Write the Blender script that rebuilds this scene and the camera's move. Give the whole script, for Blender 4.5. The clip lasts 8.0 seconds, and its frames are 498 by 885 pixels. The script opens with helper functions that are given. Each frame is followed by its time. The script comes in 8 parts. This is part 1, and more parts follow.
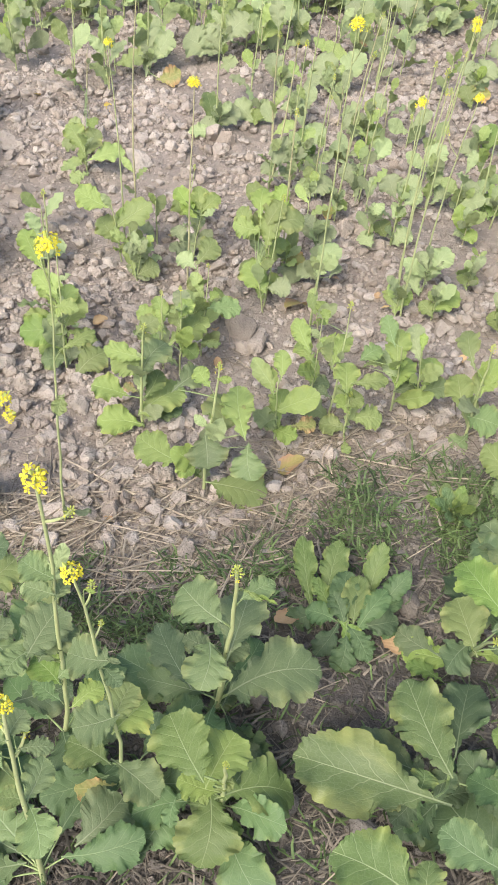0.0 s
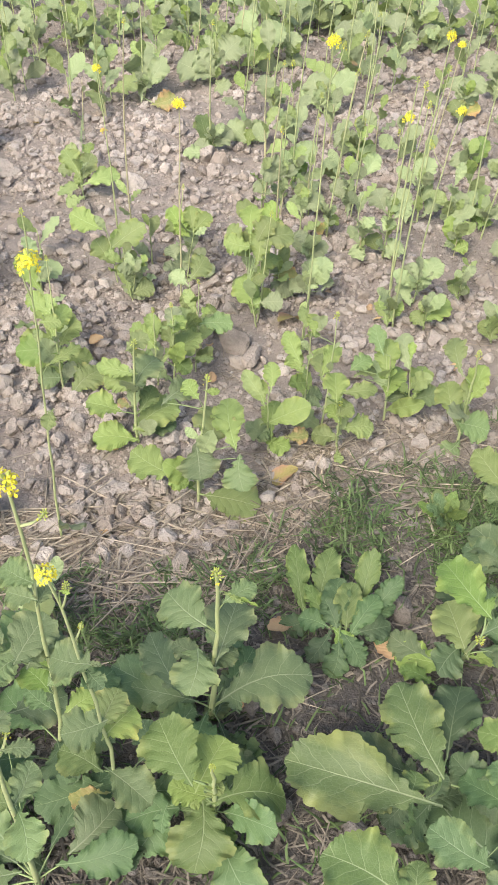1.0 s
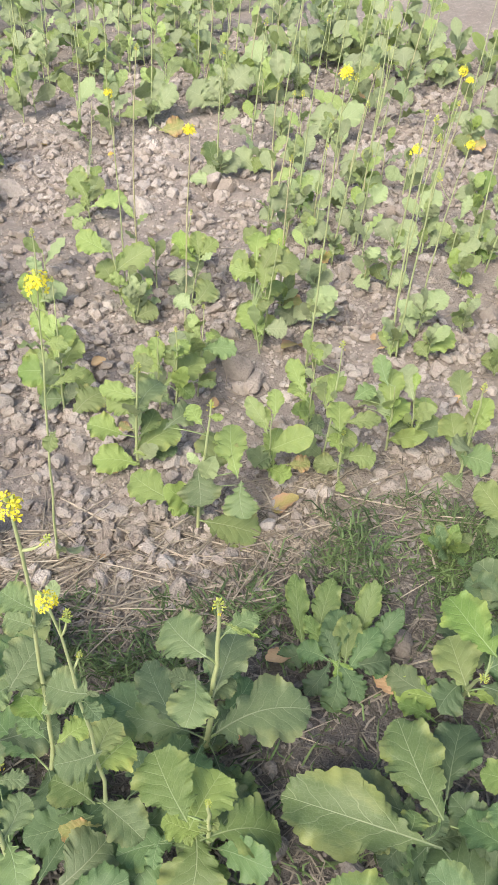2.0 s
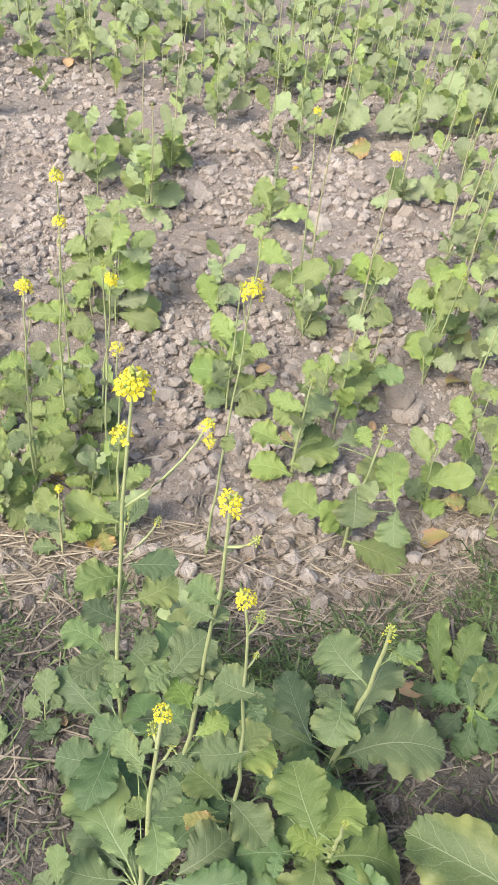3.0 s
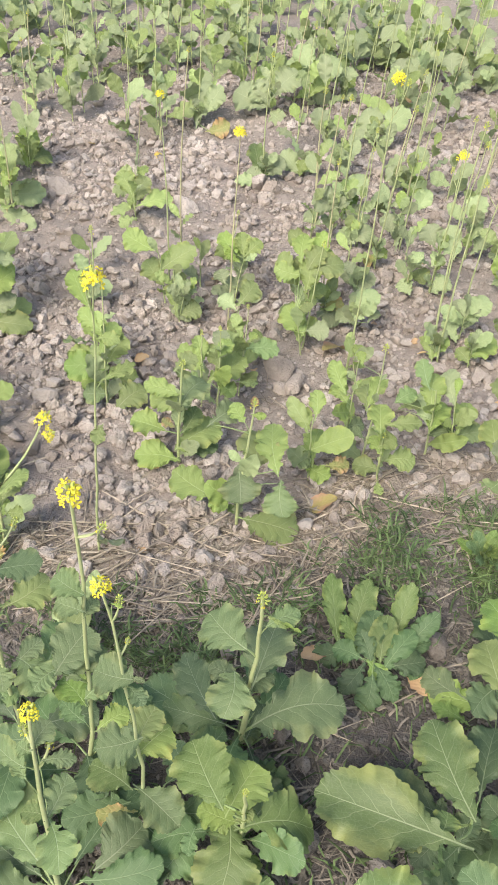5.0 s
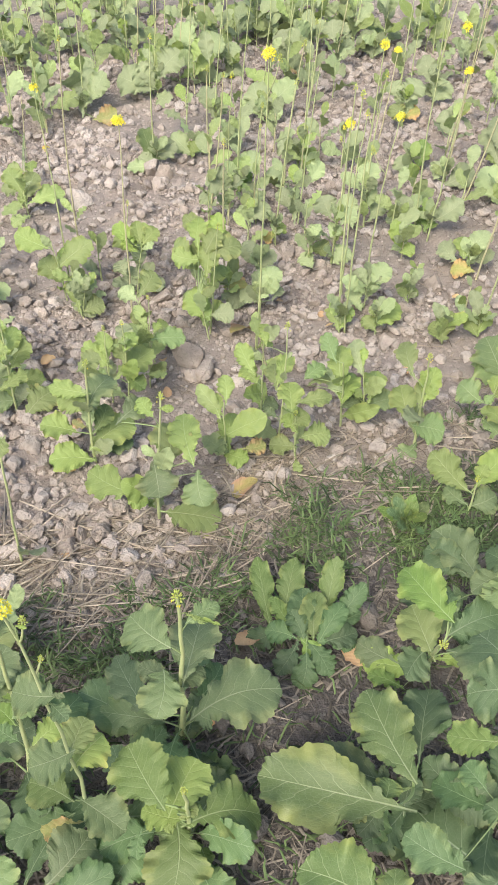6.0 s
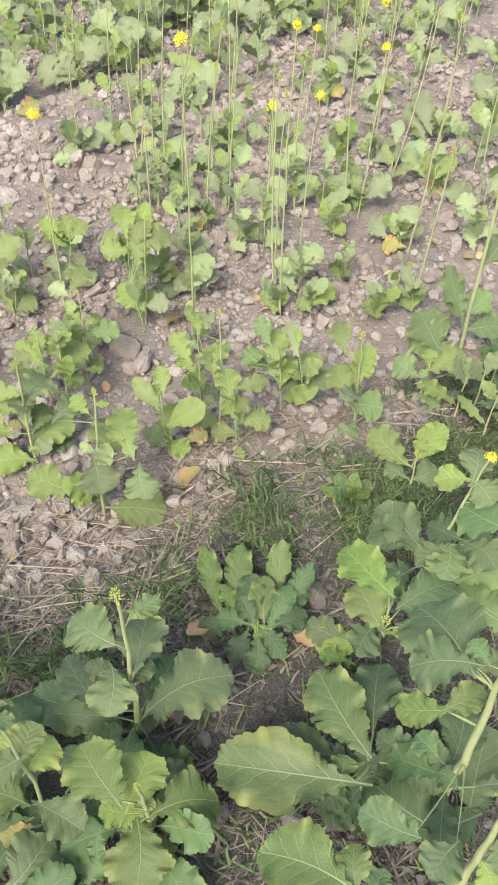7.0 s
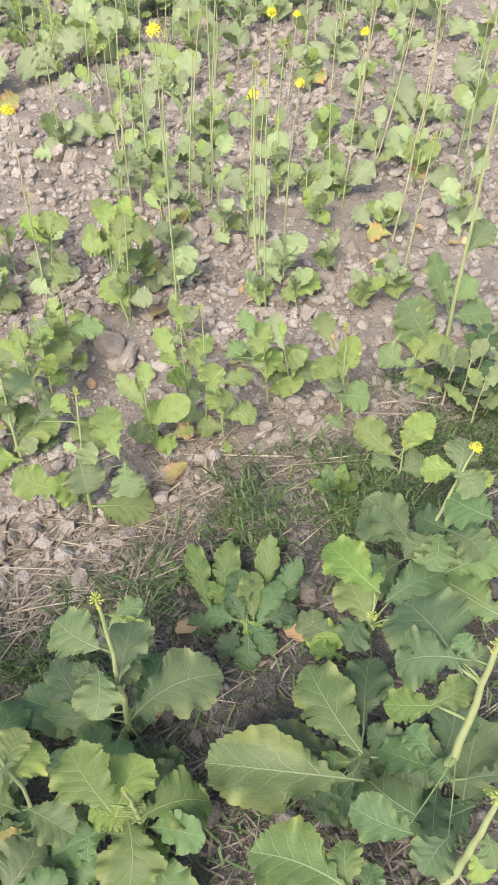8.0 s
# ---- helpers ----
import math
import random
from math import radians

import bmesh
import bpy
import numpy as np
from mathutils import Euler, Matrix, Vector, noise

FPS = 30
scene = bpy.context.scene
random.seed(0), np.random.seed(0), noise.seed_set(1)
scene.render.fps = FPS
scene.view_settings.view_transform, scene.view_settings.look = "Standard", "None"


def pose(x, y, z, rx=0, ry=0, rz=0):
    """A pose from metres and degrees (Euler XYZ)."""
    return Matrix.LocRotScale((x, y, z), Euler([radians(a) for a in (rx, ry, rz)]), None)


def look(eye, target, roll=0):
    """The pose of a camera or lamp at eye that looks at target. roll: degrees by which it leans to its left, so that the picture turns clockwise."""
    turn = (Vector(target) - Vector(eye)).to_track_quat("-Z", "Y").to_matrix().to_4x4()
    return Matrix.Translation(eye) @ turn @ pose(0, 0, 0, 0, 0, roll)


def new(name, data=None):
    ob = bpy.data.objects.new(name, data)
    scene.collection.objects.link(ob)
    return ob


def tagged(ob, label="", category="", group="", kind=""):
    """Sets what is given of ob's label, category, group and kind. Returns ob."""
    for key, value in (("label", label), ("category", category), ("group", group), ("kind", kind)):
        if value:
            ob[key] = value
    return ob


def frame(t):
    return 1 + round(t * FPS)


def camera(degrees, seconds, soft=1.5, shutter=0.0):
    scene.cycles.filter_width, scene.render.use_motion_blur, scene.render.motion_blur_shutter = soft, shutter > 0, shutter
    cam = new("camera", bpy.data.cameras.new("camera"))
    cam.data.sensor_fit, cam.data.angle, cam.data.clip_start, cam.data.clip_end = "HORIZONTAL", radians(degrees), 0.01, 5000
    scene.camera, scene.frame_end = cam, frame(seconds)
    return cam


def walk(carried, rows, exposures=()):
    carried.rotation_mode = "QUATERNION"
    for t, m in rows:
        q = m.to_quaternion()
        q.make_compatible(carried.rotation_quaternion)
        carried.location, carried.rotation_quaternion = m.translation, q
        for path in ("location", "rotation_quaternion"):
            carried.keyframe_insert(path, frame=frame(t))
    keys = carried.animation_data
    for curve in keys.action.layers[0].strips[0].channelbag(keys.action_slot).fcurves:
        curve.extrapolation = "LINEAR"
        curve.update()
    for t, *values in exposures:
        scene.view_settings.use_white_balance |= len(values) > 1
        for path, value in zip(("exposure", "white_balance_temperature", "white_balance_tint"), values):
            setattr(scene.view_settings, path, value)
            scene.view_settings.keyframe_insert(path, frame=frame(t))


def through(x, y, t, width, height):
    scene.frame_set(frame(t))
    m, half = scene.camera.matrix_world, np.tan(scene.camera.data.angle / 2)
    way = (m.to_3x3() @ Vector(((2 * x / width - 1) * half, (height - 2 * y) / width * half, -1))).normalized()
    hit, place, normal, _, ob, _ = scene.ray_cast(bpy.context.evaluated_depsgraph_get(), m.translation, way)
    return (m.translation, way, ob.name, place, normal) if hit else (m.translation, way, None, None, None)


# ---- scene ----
cam = camera(32.8, 8.0, soft=1.7)
PATH = [
    (0, (0.025, -0.002, 1.453), (0.009, 1.424, 0.051), 0.2),
    (0.5, (0.048, -0.018, 1.462), (0.01, 1.421, 0.073), -0.6),
    (1, (0.075, -0.033, 1.453), (0.026, 1.427, 0.087), -2.2),
    (1.2, (0.075, -0.024, 1.45), (0.037, 1.456, 0.105), -1.3),
    (2.3, (0.036, -0.019, 1.446), (-0.016, 1.481, 0.124), 0.2),
    (2.5, (0.008, -0.03, 1.457), (-0.107, 1.465, 0.134), 1.3),
    (3, (-0.05, -0.044, 1.461), (-0.353, 1.446, 0.162), 2.2),
    (3.5, (-0.061, -0.047, 1.458), (-0.437, 1.432, 0.165), 1.6),
    (4, (-0.031, -0.038, 1.459), (-0.307, 1.461, 0.164), 1.3),
    (4.5, (0.009, -0.038, 1.452), (-0.137, 1.467, 0.143), 0.6),
    (4.7, (0.024, -0.041, 1.453), (-0.104, 1.461, 0.139), 0.2),
    (5.8, (0.07, -0.029, 1.462), (0.045, 1.452, 0.119), -2.9),
    (6, (0.089, -0.02, 1.461), (0.127, 1.448, 0.103), -3.0),
    (6.5, (0.125, -0.017, 1.461), (0.257, 1.424, 0.08), -3.3),
    (7, (0.126, -0.018, 1.463), (0.262, 1.415, 0.074), -4.2),
    (7.5, (0.122, -0.015, 1.461), (0.242, 1.413, 0.065), -4.9),
    (8, (0.153, -0.002, 1.461), (0.292, 1.411, 0.052), -5.6),
]
walk(cam, [(t, look(eye, target, roll)) for t, eye, target, roll in PATH])

# ---- world, sun, exposure ----
SUN_ELEVATION, SUN_AZIMUTH = 48.0, 205.0        # degrees; azimuth clockwise from +y
world = bpy.data.worlds.new("hazy_sky")
scene.world = world
world.use_nodes = True
sky = world.node_tree.nodes.new("ShaderNodeTexSky")
sky.sky_type, sky.sun_disc = "NISHITA", False
sky.sun_elevation, sky.sun_rotation = radians(SUN_ELEVATION), radians(SUN_AZIMUTH)
sky.air_density, sky.dust_density = 1.2, 4.0
back = world.node_tree.nodes["Background"]
world.node_tree.links.new(sky.outputs[0], back.inputs[0])
back.inputs[1].default_value = 0.125
sun = new("sun", bpy.data.lights.new("sun", "SUN"))
sun.data.energy, sun.data.angle, sun.data.color = 1.55, radians(20), (1.0, 0.93, 0.81)
a, e = radians(SUN_AZIMUTH), radians(SUN_ELEVATION)
sun.matrix_world = look((math.sin(a) * math.cos(e) * 20, math.cos(a) * math.cos(e) * 20, math.sin(e) * 20), (0, 0, 0))
scene.view_settings.exposure = 1.22

# ---- materials ----


class Nodes:
    """A small helper that strings shader nodes together."""

    def __init__(self, name):
        self.mat = bpy.data.materials.new(name)
        self.mat.use_nodes = True
        self.tree = self.mat.node_tree
        self.bsdf = self.tree.nodes["Principled BSDF"]
        self.out = self.tree.nodes["Material Output"]

    def node(self, kind, **sockets):
        n = self.tree.nodes.new("ShaderNode" + kind)
        for key, value in sockets.items():
            self.put(n.inputs[key.replace("_", " ")], value)
        return n

    def put(self, socket, value):
        if isinstance(value, bpy.types.NodeSocket):
            self.tree.links.new(value, socket)
        else:
            socket.default_value = value

    def math(self, op, a, b=0.0, c=0.0):
        n = self.tree.nodes.new("ShaderNodeMath")
        n.operation = op
        for socket, value in zip(n.inputs, (a, b, c)):
            self.put(socket, value)
        return n.outputs[0]

    def step(self, value, low, high):
        n = self.tree.nodes.new("ShaderNodeMapRange")
        n.interpolation_type = "SMOOTHSTEP"
        for socket, v in zip(n.inputs, (value, low, high, 0.0, 1.0)):
            self.put(socket, v)
        return n.outputs[0]

    def mix(self, f, a, b):
        n = self.tree.nodes.new("ShaderNodeMix")
        n.data_type = "RGBA"
        for socket, v in zip((n.inputs[0], n.inputs[6], n.inputs[7]), (f, a, b)):
            self.put(socket, v if isinstance(v, (float, bpy.types.NodeSocket)) else (*v, 1.0))
        return n.outputs[2]

    def noise(self, scale, detail=4.0, rough=0.6, space="Object"):
        co = self.tree.nodes.new("ShaderNodeTexCoord").outputs[space] if space != "World" else self.tree.nodes.new("ShaderNodeNewGeometry").outputs["Position"]
        return self.node("TexNoise", Vector=co, Scale=scale, Detail=detail, Roughness=rough).outputs["Fac"]

    def bump(self, height, strength, distance):
        return self.node("Bump", Height=height, Strength=strength, Distance=distance).outputs[0]

    def done(self, color, rough, normal=None, through=0.0, gloss=0.35):
        self.put(self.bsdf.inputs["Base Color"], color)
        self.put(self.bsdf.inputs["Roughness"], rough)
        self.bsdf.inputs["Specular IOR Level"].default_value = gloss
        if normal:
            self.put(self.bsdf.inputs["Normal"], normal)
        if through:
            glow = self.node("BsdfTranslucent", Color=color)
            if normal:
                self.put(glow.inputs["Normal"], normal)
            m = self.node("MixShader", Fac=through)
            self.put(m.inputs[1], self.bsdf.outputs[0])
            self.put(m.inputs[2], glow.outputs[0])
            self.put(self.out.inputs[0], m.outputs[0])
        return self.mat


def leaf_material(name, c1, c2, vein, blotch=None, amount=0.0, rough=0.5):
    n = Nodes(name)
    uv = n.node("SeparateXYZ", Vector=n.tree.nodes.new("ShaderNodeTexCoord").outputs["UV"])
    u, v = uv.outputs[0], n.math("ABSOLUTE", uv.outputs[1])
    rnd = n.tree.nodes.new("ShaderNodeObjectInfo").outputs["Random"]
    # midrib that thins towards the tip, and forward-sweeping side veins that thin towards the edge
    mid = n.math("SUBTRACT", 1.0, n.step(v, n.math("MULTIPLY_ADD", u, -0.008, 0.010), n.math("MULTIPLY_ADD", u, -0.026, 0.038)))
    big, fine = n.noise(2.6, 3.0), n.noise(30.0, 5.0)
    sweep = n.math("MULTIPLY_ADD", n.noise(4.0, 2.0), 0.12, n.math("MULTIPLY_ADD", v, -0.36, u))
    sweep = n.math("ADD", sweep, n.math("MULTIPLY", n.step(uv.outputs[1], -0.001, 0.001), 0.07))
    saw = n.math("ABSOLUTE", n.math("SUBTRACT", n.math("FRACT", n.math("MULTIPLY", sweep, 6.4)), 0.5))
    side = n.math("MULTIPLY", n.math("SUBTRACT", 1.0, n.step(saw, 0.004, 0.050)), n.math("MAXIMUM", 0.0, n.math("MULTIPLY_ADD", v, -0.75, 0.72)))
    veins = n.math("MAXIMUM", mid, side)
    net = n.node("TexVoronoi", Vector=n.tree.nodes.new("ShaderNodeTexCoord").outputs["Object"], Scale=24.0)
    net.feature = "DISTANCE_TO_EDGE"
    net = n.math("SUBTRACT", 1.0, n.step(net.outputs["Distance"], 0.0, 0.10))
    color = n.mix(n.step(n.math("ADD", n.math("MULTIPLY", big, 0.8), n.math("MULTIPLY", rnd, 0.5)), 0.3, 0.95), c1, c2)
    color = n.mix(n.math("MULTIPLY", n.step(fine, 0.4, 0.8), 0.16), color, tuple(0.6 * x for x in c1))
    if blotch:
        edge = n.math("ADD", n.math("MULTIPLY", v, 0.45), n.math("MULTIPLY_ADD", big, 0.8, n.math("MULTIPLY", u, 0.12)))
        color = n.mix(n.math("MULTIPLY", n.step(edge, 0.74 - amount, 1.04 - amount * 0.5), 0.9), color, blotch)
    color = n.mix(n.math("MULTIPLY", n.math("MAXIMUM", veins, n.math("MULTIPLY", net, 0.16)), 0.48), color, vein)
    spots = n.math("MULTIPLY", n.step(n.noise(11.0, 2.0), 0.70, 0.76), 0.5)      # a few insect scars
    color = n.mix(spots, color, tuple(0.5 * x + 0.06 for x in c2))
    hue = n.node("HueSaturation", Color=color, Hue=n.math("MULTIPLY_ADD", rnd, 0.022, 0.4885), Saturation=n.math("MULTIPLY_ADD", rnd, 0.18, 0.90), Value=n.math("MULTIPLY_ADD", rnd, 0.30, 0.85))
    relief = n.math("ADD", n.math("MULTIPLY", veins, -0.22), n.math("ADD", n.math("MULTIPLY", fine, 0.12), n.math("MULTIPLY_ADD", net, -0.06, n.math("MULTIPLY", saw, 0.34))))
    return n.done(hue.outputs[0], n.math("MULTIPLY_ADD", fine, 0.2, rough - 0.1), n.bump(relief, 0.42, 0.006), 0.28)


def plain_material(name, c1, c2, scale, rough, through=0.0, bump=0.0, space="Object", by_piece=0.0):
    n = Nodes(name)
    big, fine = n.noise(scale, 5.0, 0.65, space), n.noise(scale * 7, 4.0, 0.6, space)
    fac = n.step(n.math("MULTIPLY_ADD", fine, 0.4, n.math("MULTIPLY", big, 0.7)), 0.3, 0.8)
    color = n.mix(fac, c1, c2)
    if by_piece:
        geo = n.tree.nodes.new("ShaderNodeNewGeometry").outputs["Random Per Island"]
        one = n.math("FRACT", n.math("ADD", geo, n.tree.nodes.new("ShaderNodeObjectInfo").outputs["Random"]))
        color = n.node("HueSaturation", Color=color, Value=n.math("MULTIPLY_ADD", one, by_piece, 1.0 - by_piece / 2)).outputs[0]
    return n.done(color, rough, n.bump(n.math("ADD", fine, big), 0.6, bump) if bump else None, through)


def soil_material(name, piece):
    """Pale dry soil on the plot; on the near side of the grass strip, shade painted as a darker soil colour."""
    n = Nodes(name)
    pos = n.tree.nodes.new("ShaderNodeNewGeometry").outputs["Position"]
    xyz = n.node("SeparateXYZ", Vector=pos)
    patch, fine, grit = n.noise(3.5, 4.0, 0.6, "World"), n.noise(38.0, 6.0, 0.7, "World"), n.noise(260.0, 3.0, 0.6, "World")
    dry = n.mix(n.step(patch, 0.35, 0.65), (0.408, 0.348, 0.302), (0.502, 0.435, 0.380))
    dry = n.mix(n.math("MULTIPLY", n.step(fine, 0.4, 0.75), 0.45), dry, (0.215, 0.186, 0.165))
    # near-side shade, put into the soil's colour
    shaded = n.mix(n.step(patch, 0.35, 0.65), (0.093, 0.086, 0.081), (0.138, 0.127, 0.119))
    shaded = n.mix(n.math("MULTIPLY", n.step(fine, 0.4, 0.7), 0.5), shaded, (0.07, 0.061, 0.055))
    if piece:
        shaded = n.mix(n.step(patch, 0.35, 0.65), (0.150, 0.133, 0.120), (0.225, 0.200, 0.180))
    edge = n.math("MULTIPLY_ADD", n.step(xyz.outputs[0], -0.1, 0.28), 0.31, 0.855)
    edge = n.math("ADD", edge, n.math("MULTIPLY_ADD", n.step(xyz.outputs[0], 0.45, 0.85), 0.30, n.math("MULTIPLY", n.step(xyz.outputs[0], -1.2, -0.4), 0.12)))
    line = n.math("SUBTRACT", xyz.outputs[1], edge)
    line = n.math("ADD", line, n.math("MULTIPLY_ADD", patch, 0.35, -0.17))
    # shade in the gaps between clods, painted into the ground's colour
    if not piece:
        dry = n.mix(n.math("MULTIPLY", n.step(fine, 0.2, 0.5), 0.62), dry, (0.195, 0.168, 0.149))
    color = n.mix(n.step(line, -0.1, 0.22), shaded, dry)
    color = n.mix(n.math("MULTIPLY", n.step(grit, 0.5, 0.8), 0.25), color, (0.45, 0.395, 0.35))
    if piece:
        geo = n.tree.nodes.new("ShaderNodeNewGeometry").outputs["Random Per Island"]
        one = n.math("FRACT", n.math("ADD", geo, n.tree.nodes.new("ShaderNodeObjectInfo").outputs["Random"]))
        color = n.node("HueSaturation", Color=color, Saturation=n.math("MULTIPLY_ADD", one, -0.3, 1.05), Value=n.math("MULTIPLY_ADD", one, 0.24, 0.80)).outputs[0]
    height = n.math("ADD", n.math("MULTIPLY", fine, 0.6), n.math("ADD", n.math("MULTIPLY", n.noise(110.0, 4.0, 0.7, "World"), 0.6), n.math("MULTIPLY", grit, 0.25)))
    return n.done(color, 0.95, n.bump(height, 1.0, 0.014), 0.0, 0.1)


MATS = {
    "leaf_green": leaf_material("leaf_green", (0.218, 0.283, 0.109), (0.295, 0.362, 0.141), (0.42, 0.50, 0.26)),
    "leaf_grey": leaf_material("leaf_grey", (0.234, 0.289, 0.146), (0.309, 0.367, 0.189), (0.42, 0.48, 0.31)),
    "leaf_sage": leaf_material("leaf_sage", (0.128, 0.189, 0.080), (0.178, 0.242, 0.103), (0.40, 0.46, 0.29), (0.250, 0.290, 0.115), 0.05),
    "leaf_mid": leaf_material("leaf_mid", (0.111, 0.175, 0.049), (0.155, 0.222, 0.064), (0.38, 0.45, 0.24), (0.265, 0.31, 0.10), 0.06),
    "leaf_field": leaf_material("leaf_field", (0.178, 0.242, 0.078), (0.243, 0.308, 0.102), (0.40, 0.47, 0.25), (0.29, 0.32, 0.10), 0.03),
    "leaf_grey_green": leaf_material("leaf_grey_green", (0.086, 0.142, 0.063), (0.125, 0.189, 0.083), (0.34, 0.41, 0.27), (0.195, 0.240, 0.098), 0.04),
    "leaf_dark": leaf_material("leaf_dark", (0.065, 0.114, 0.049), (0.097, 0.152, 0.066), (0.31, 0.385, 0.22)),
    "leaf_bright": leaf_material("leaf_bright", (0.172, 0.240, 0.066), (0.235, 0.303, 0.090), (0.44, 0.50, 0.25), (0.30, 0.345, 0.11), 0.02),
    "leaf_pale": leaf_material("leaf_pale", (0.086, 0.130, 0.052), (0.121, 0.168, 0.063), (0.40, 0.45, 0.27), (0.240, 0.270, 0.095), 0.13),
    "leaf_yellowing": leaf_material("leaf_yellowing", (0.165, 0.228, 0.072), (0.222, 0.280, 0.09), (0.40, 0.44, 0.24), (0.34, 0.34, 0.11), 0.06),
    "leaf_turning": leaf_material("leaf_turning", (0.22, 0.265, 0.085), (0.36, 0.34, 0.105), (0.48, 0.45, 0.22), (0.56, 0.33, 0.17), 0.24),
    "leaf_orange": leaf_material("leaf_orange", (0.42, 0.37, 0.11), (0.54, 0.42, 0.12), (0.58, 0.48, 0.22), (0.56, 0.31, 0.19), 0.18),
    "leaf_withered": leaf_material("leaf_withered", (0.56, 0.38, 0.18), (0.66, 0.48, 0.27), (0.60, 0.47, 0.30), (0.38, 0.22, 0.11), 0.1, 0.8),
}
STEM = plain_material("mustard_stem", (0.35, 0.41, 0.19), (0.45, 0.49, 0.265), 9.0, 0.5, 0.1)
STEM_DRY = plain_material("purplish_stem", (0.42, 0.38, 0.24), (0.48, 0.48, 0.28), 9.0, 0.55, 0.1)
PETIOLE = plain_material("leaf_stalk", (0.22, 0.30, 0.12), (0.30, 0.37, 0.17), 12.0, 0.5, 0.1)
PETAL = plain_material("yellow_petal", (0.78, 0.67, 0.035), (0.86, 0.77, 0.09), 60.0, 0.6, 0.3)
BUD = plain_material("yellow_green_bud", (0.43, 0.51, 0.13), (0.58, 0.63, 0.17), 80.0, 0.6, 0.3)
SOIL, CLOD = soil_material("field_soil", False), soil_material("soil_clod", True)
STRAW = plain_material("dry_straw", (0.14, 0.114, 0.086), (0.33, 0.277, 0.213), 30.0, 0.75, 0.1, 0.0, "World", 1.2)
DARK_STRAW = plain_material("old_straw", (0.075, 0.066, 0.056), (0.225, 0.196, 0.160), 30.0, 0.75, 0.1, 0.0, "World", 1.2)
STALK = plain_material("pale_stalk", (0.23, 0.195, 0.150), (0.41, 0.355, 0.280), 30.0, 0.7, 0.1, 0.0, "World", 0.7)
GRASS = plain_material("short_grass", (0.050, 0.090, 0.034), (0.145, 0.200, 0.075), 12.0, 0.6, 0.25, 0.0, "World", 1.2)

# ---- mesh helpers ----


def mesh(name, verts, faces, material, uv=None, smooth=True):
    """A mesh from arrays; faces all have the same number of corners."""
    verts, faces = np.asarray(verts, np.float32), np.asarray(faces, np.int32)
    me = bpy.data.meshes.new(name)
    me.vertices.add(len(verts))
    me.vertices.foreach_set("co", verts.ravel())
    k = faces.shape[1]
    me.loops.add(faces.size)
    me.loops.foreach_set("vertex_index", faces.ravel())
    me.polygons.add(len(faces))
    me.polygons.foreach_set("loop_start", np.arange(0, faces.size, k, dtype=np.int32))
    if uv is not None:
        layer = me.uv_layers.new(name="UVMap")
        layer.data.foreach_set("uv", np.asarray(uv, np.float32)[faces.ravel()].ravel())
    me.update(calc_edges=True)
    me.polygons.foreach_set("use_smooth", np.full(len(faces), smooth))
    me.materials.append(material)
    me.validate()
    return me


def part(name, data, parent, m=None, label=""):
    ob = new(name, data)
    ob.parent = parent
    if m is not None:
        ob.matrix_local = m
    return tagged(ob, label)


def lattice(x, y, seed):
    """Repeatable random numbers in 0..1 at whole-number places."""
    h = (x.astype(np.int64) * 374761393 + y.astype(np.int64) * 668265263 + seed * 1442695041) & 0x7FFFFFFF
    h = ((h ^ (h >> 13)) * 1274126177) & 0x7FFFFFFF
    return ((h ^ (h >> 16)) & 0xFFFF) / 65535.0


def relief(x, y, size, seed):
    """Smooth noise in -1..1 whose bumps are about size metres wide."""
    x, y = np.asarray(x, float) / size, np.asarray(y, float) / size
    i, j = np.floor(x), np.floor(y)
    u, v = x - i, y - j
    u, v = u * u * (3 - 2 * u), v * v * (3 - 2 * v)
    top = lattice(i, j, seed) * (1 - u) + lattice(i + 1, j, seed) * u
    low = lattice(i, j + 1, seed) * (1 - u) + lattice(i + 1, j + 1, seed) * u
    return 2 * (top * (1 - v) + low * v) - 1


def ramp(x, a, b):
    t = np.clip((np.asarray(x, float) - a) / (b - a), 0, 1)
    return t * t * (3 - 2 * t)


def strip(x, y):
    """How far a place lies beyond the winding upper edge of the grass strip."""
    return y - (1.03 + 0.31 * ramp(x, -0.1, 0.28) + 0.17 * ramp(x, 0.6, 1.1) - 0.12 * ramp(-np.asarray(x, float), 0.4, 1.2))


def ground_height(x, y):
    x, y = np.asarray(x, float), np.asarray(y, float)
    rough = np.clip(0.55 + 0.6 * relief(x, y, 0.5, 11), 0.15, 1.0)
    z = 0.014 * relief(x, y, 0.55, 1) + 0.010 * relief(x, y, 0.17, 2)
    z += rough * (0.012 * relief(x, y, 0.06, 3) + 0.009 * np.abs(relief(x, y, 0.032, 4)) + 0.004 * relief(x, y, 0.014, 5))
    # the low, trodden strip between the two plots stands a little proud
    return z + 0.02 * np.exp(-((strip(x, y) + 0.05) / 0.2) ** 2) * np.exp(-((x / 3.0) ** 4))


def floor_at(x, y):
    """The height of the ground's mesh near the plants, looked up on its fine grid."""
    i, j = round((x + 2.0) / 0.012), round((y - 0.1) / 0.012)
    if 0 <= i < FINE.shape[1] and 0 <= j < FINE.shape[0]:
        return float(FINE[j, i])
    return float(ground_height(np.array([x]), np.array([y]))[0])


FINE = ground_height(*np.meshgrid(np.arange(-2.0, 2.006, 0.012), np.arange(0.1, 4.206, 0.012)))


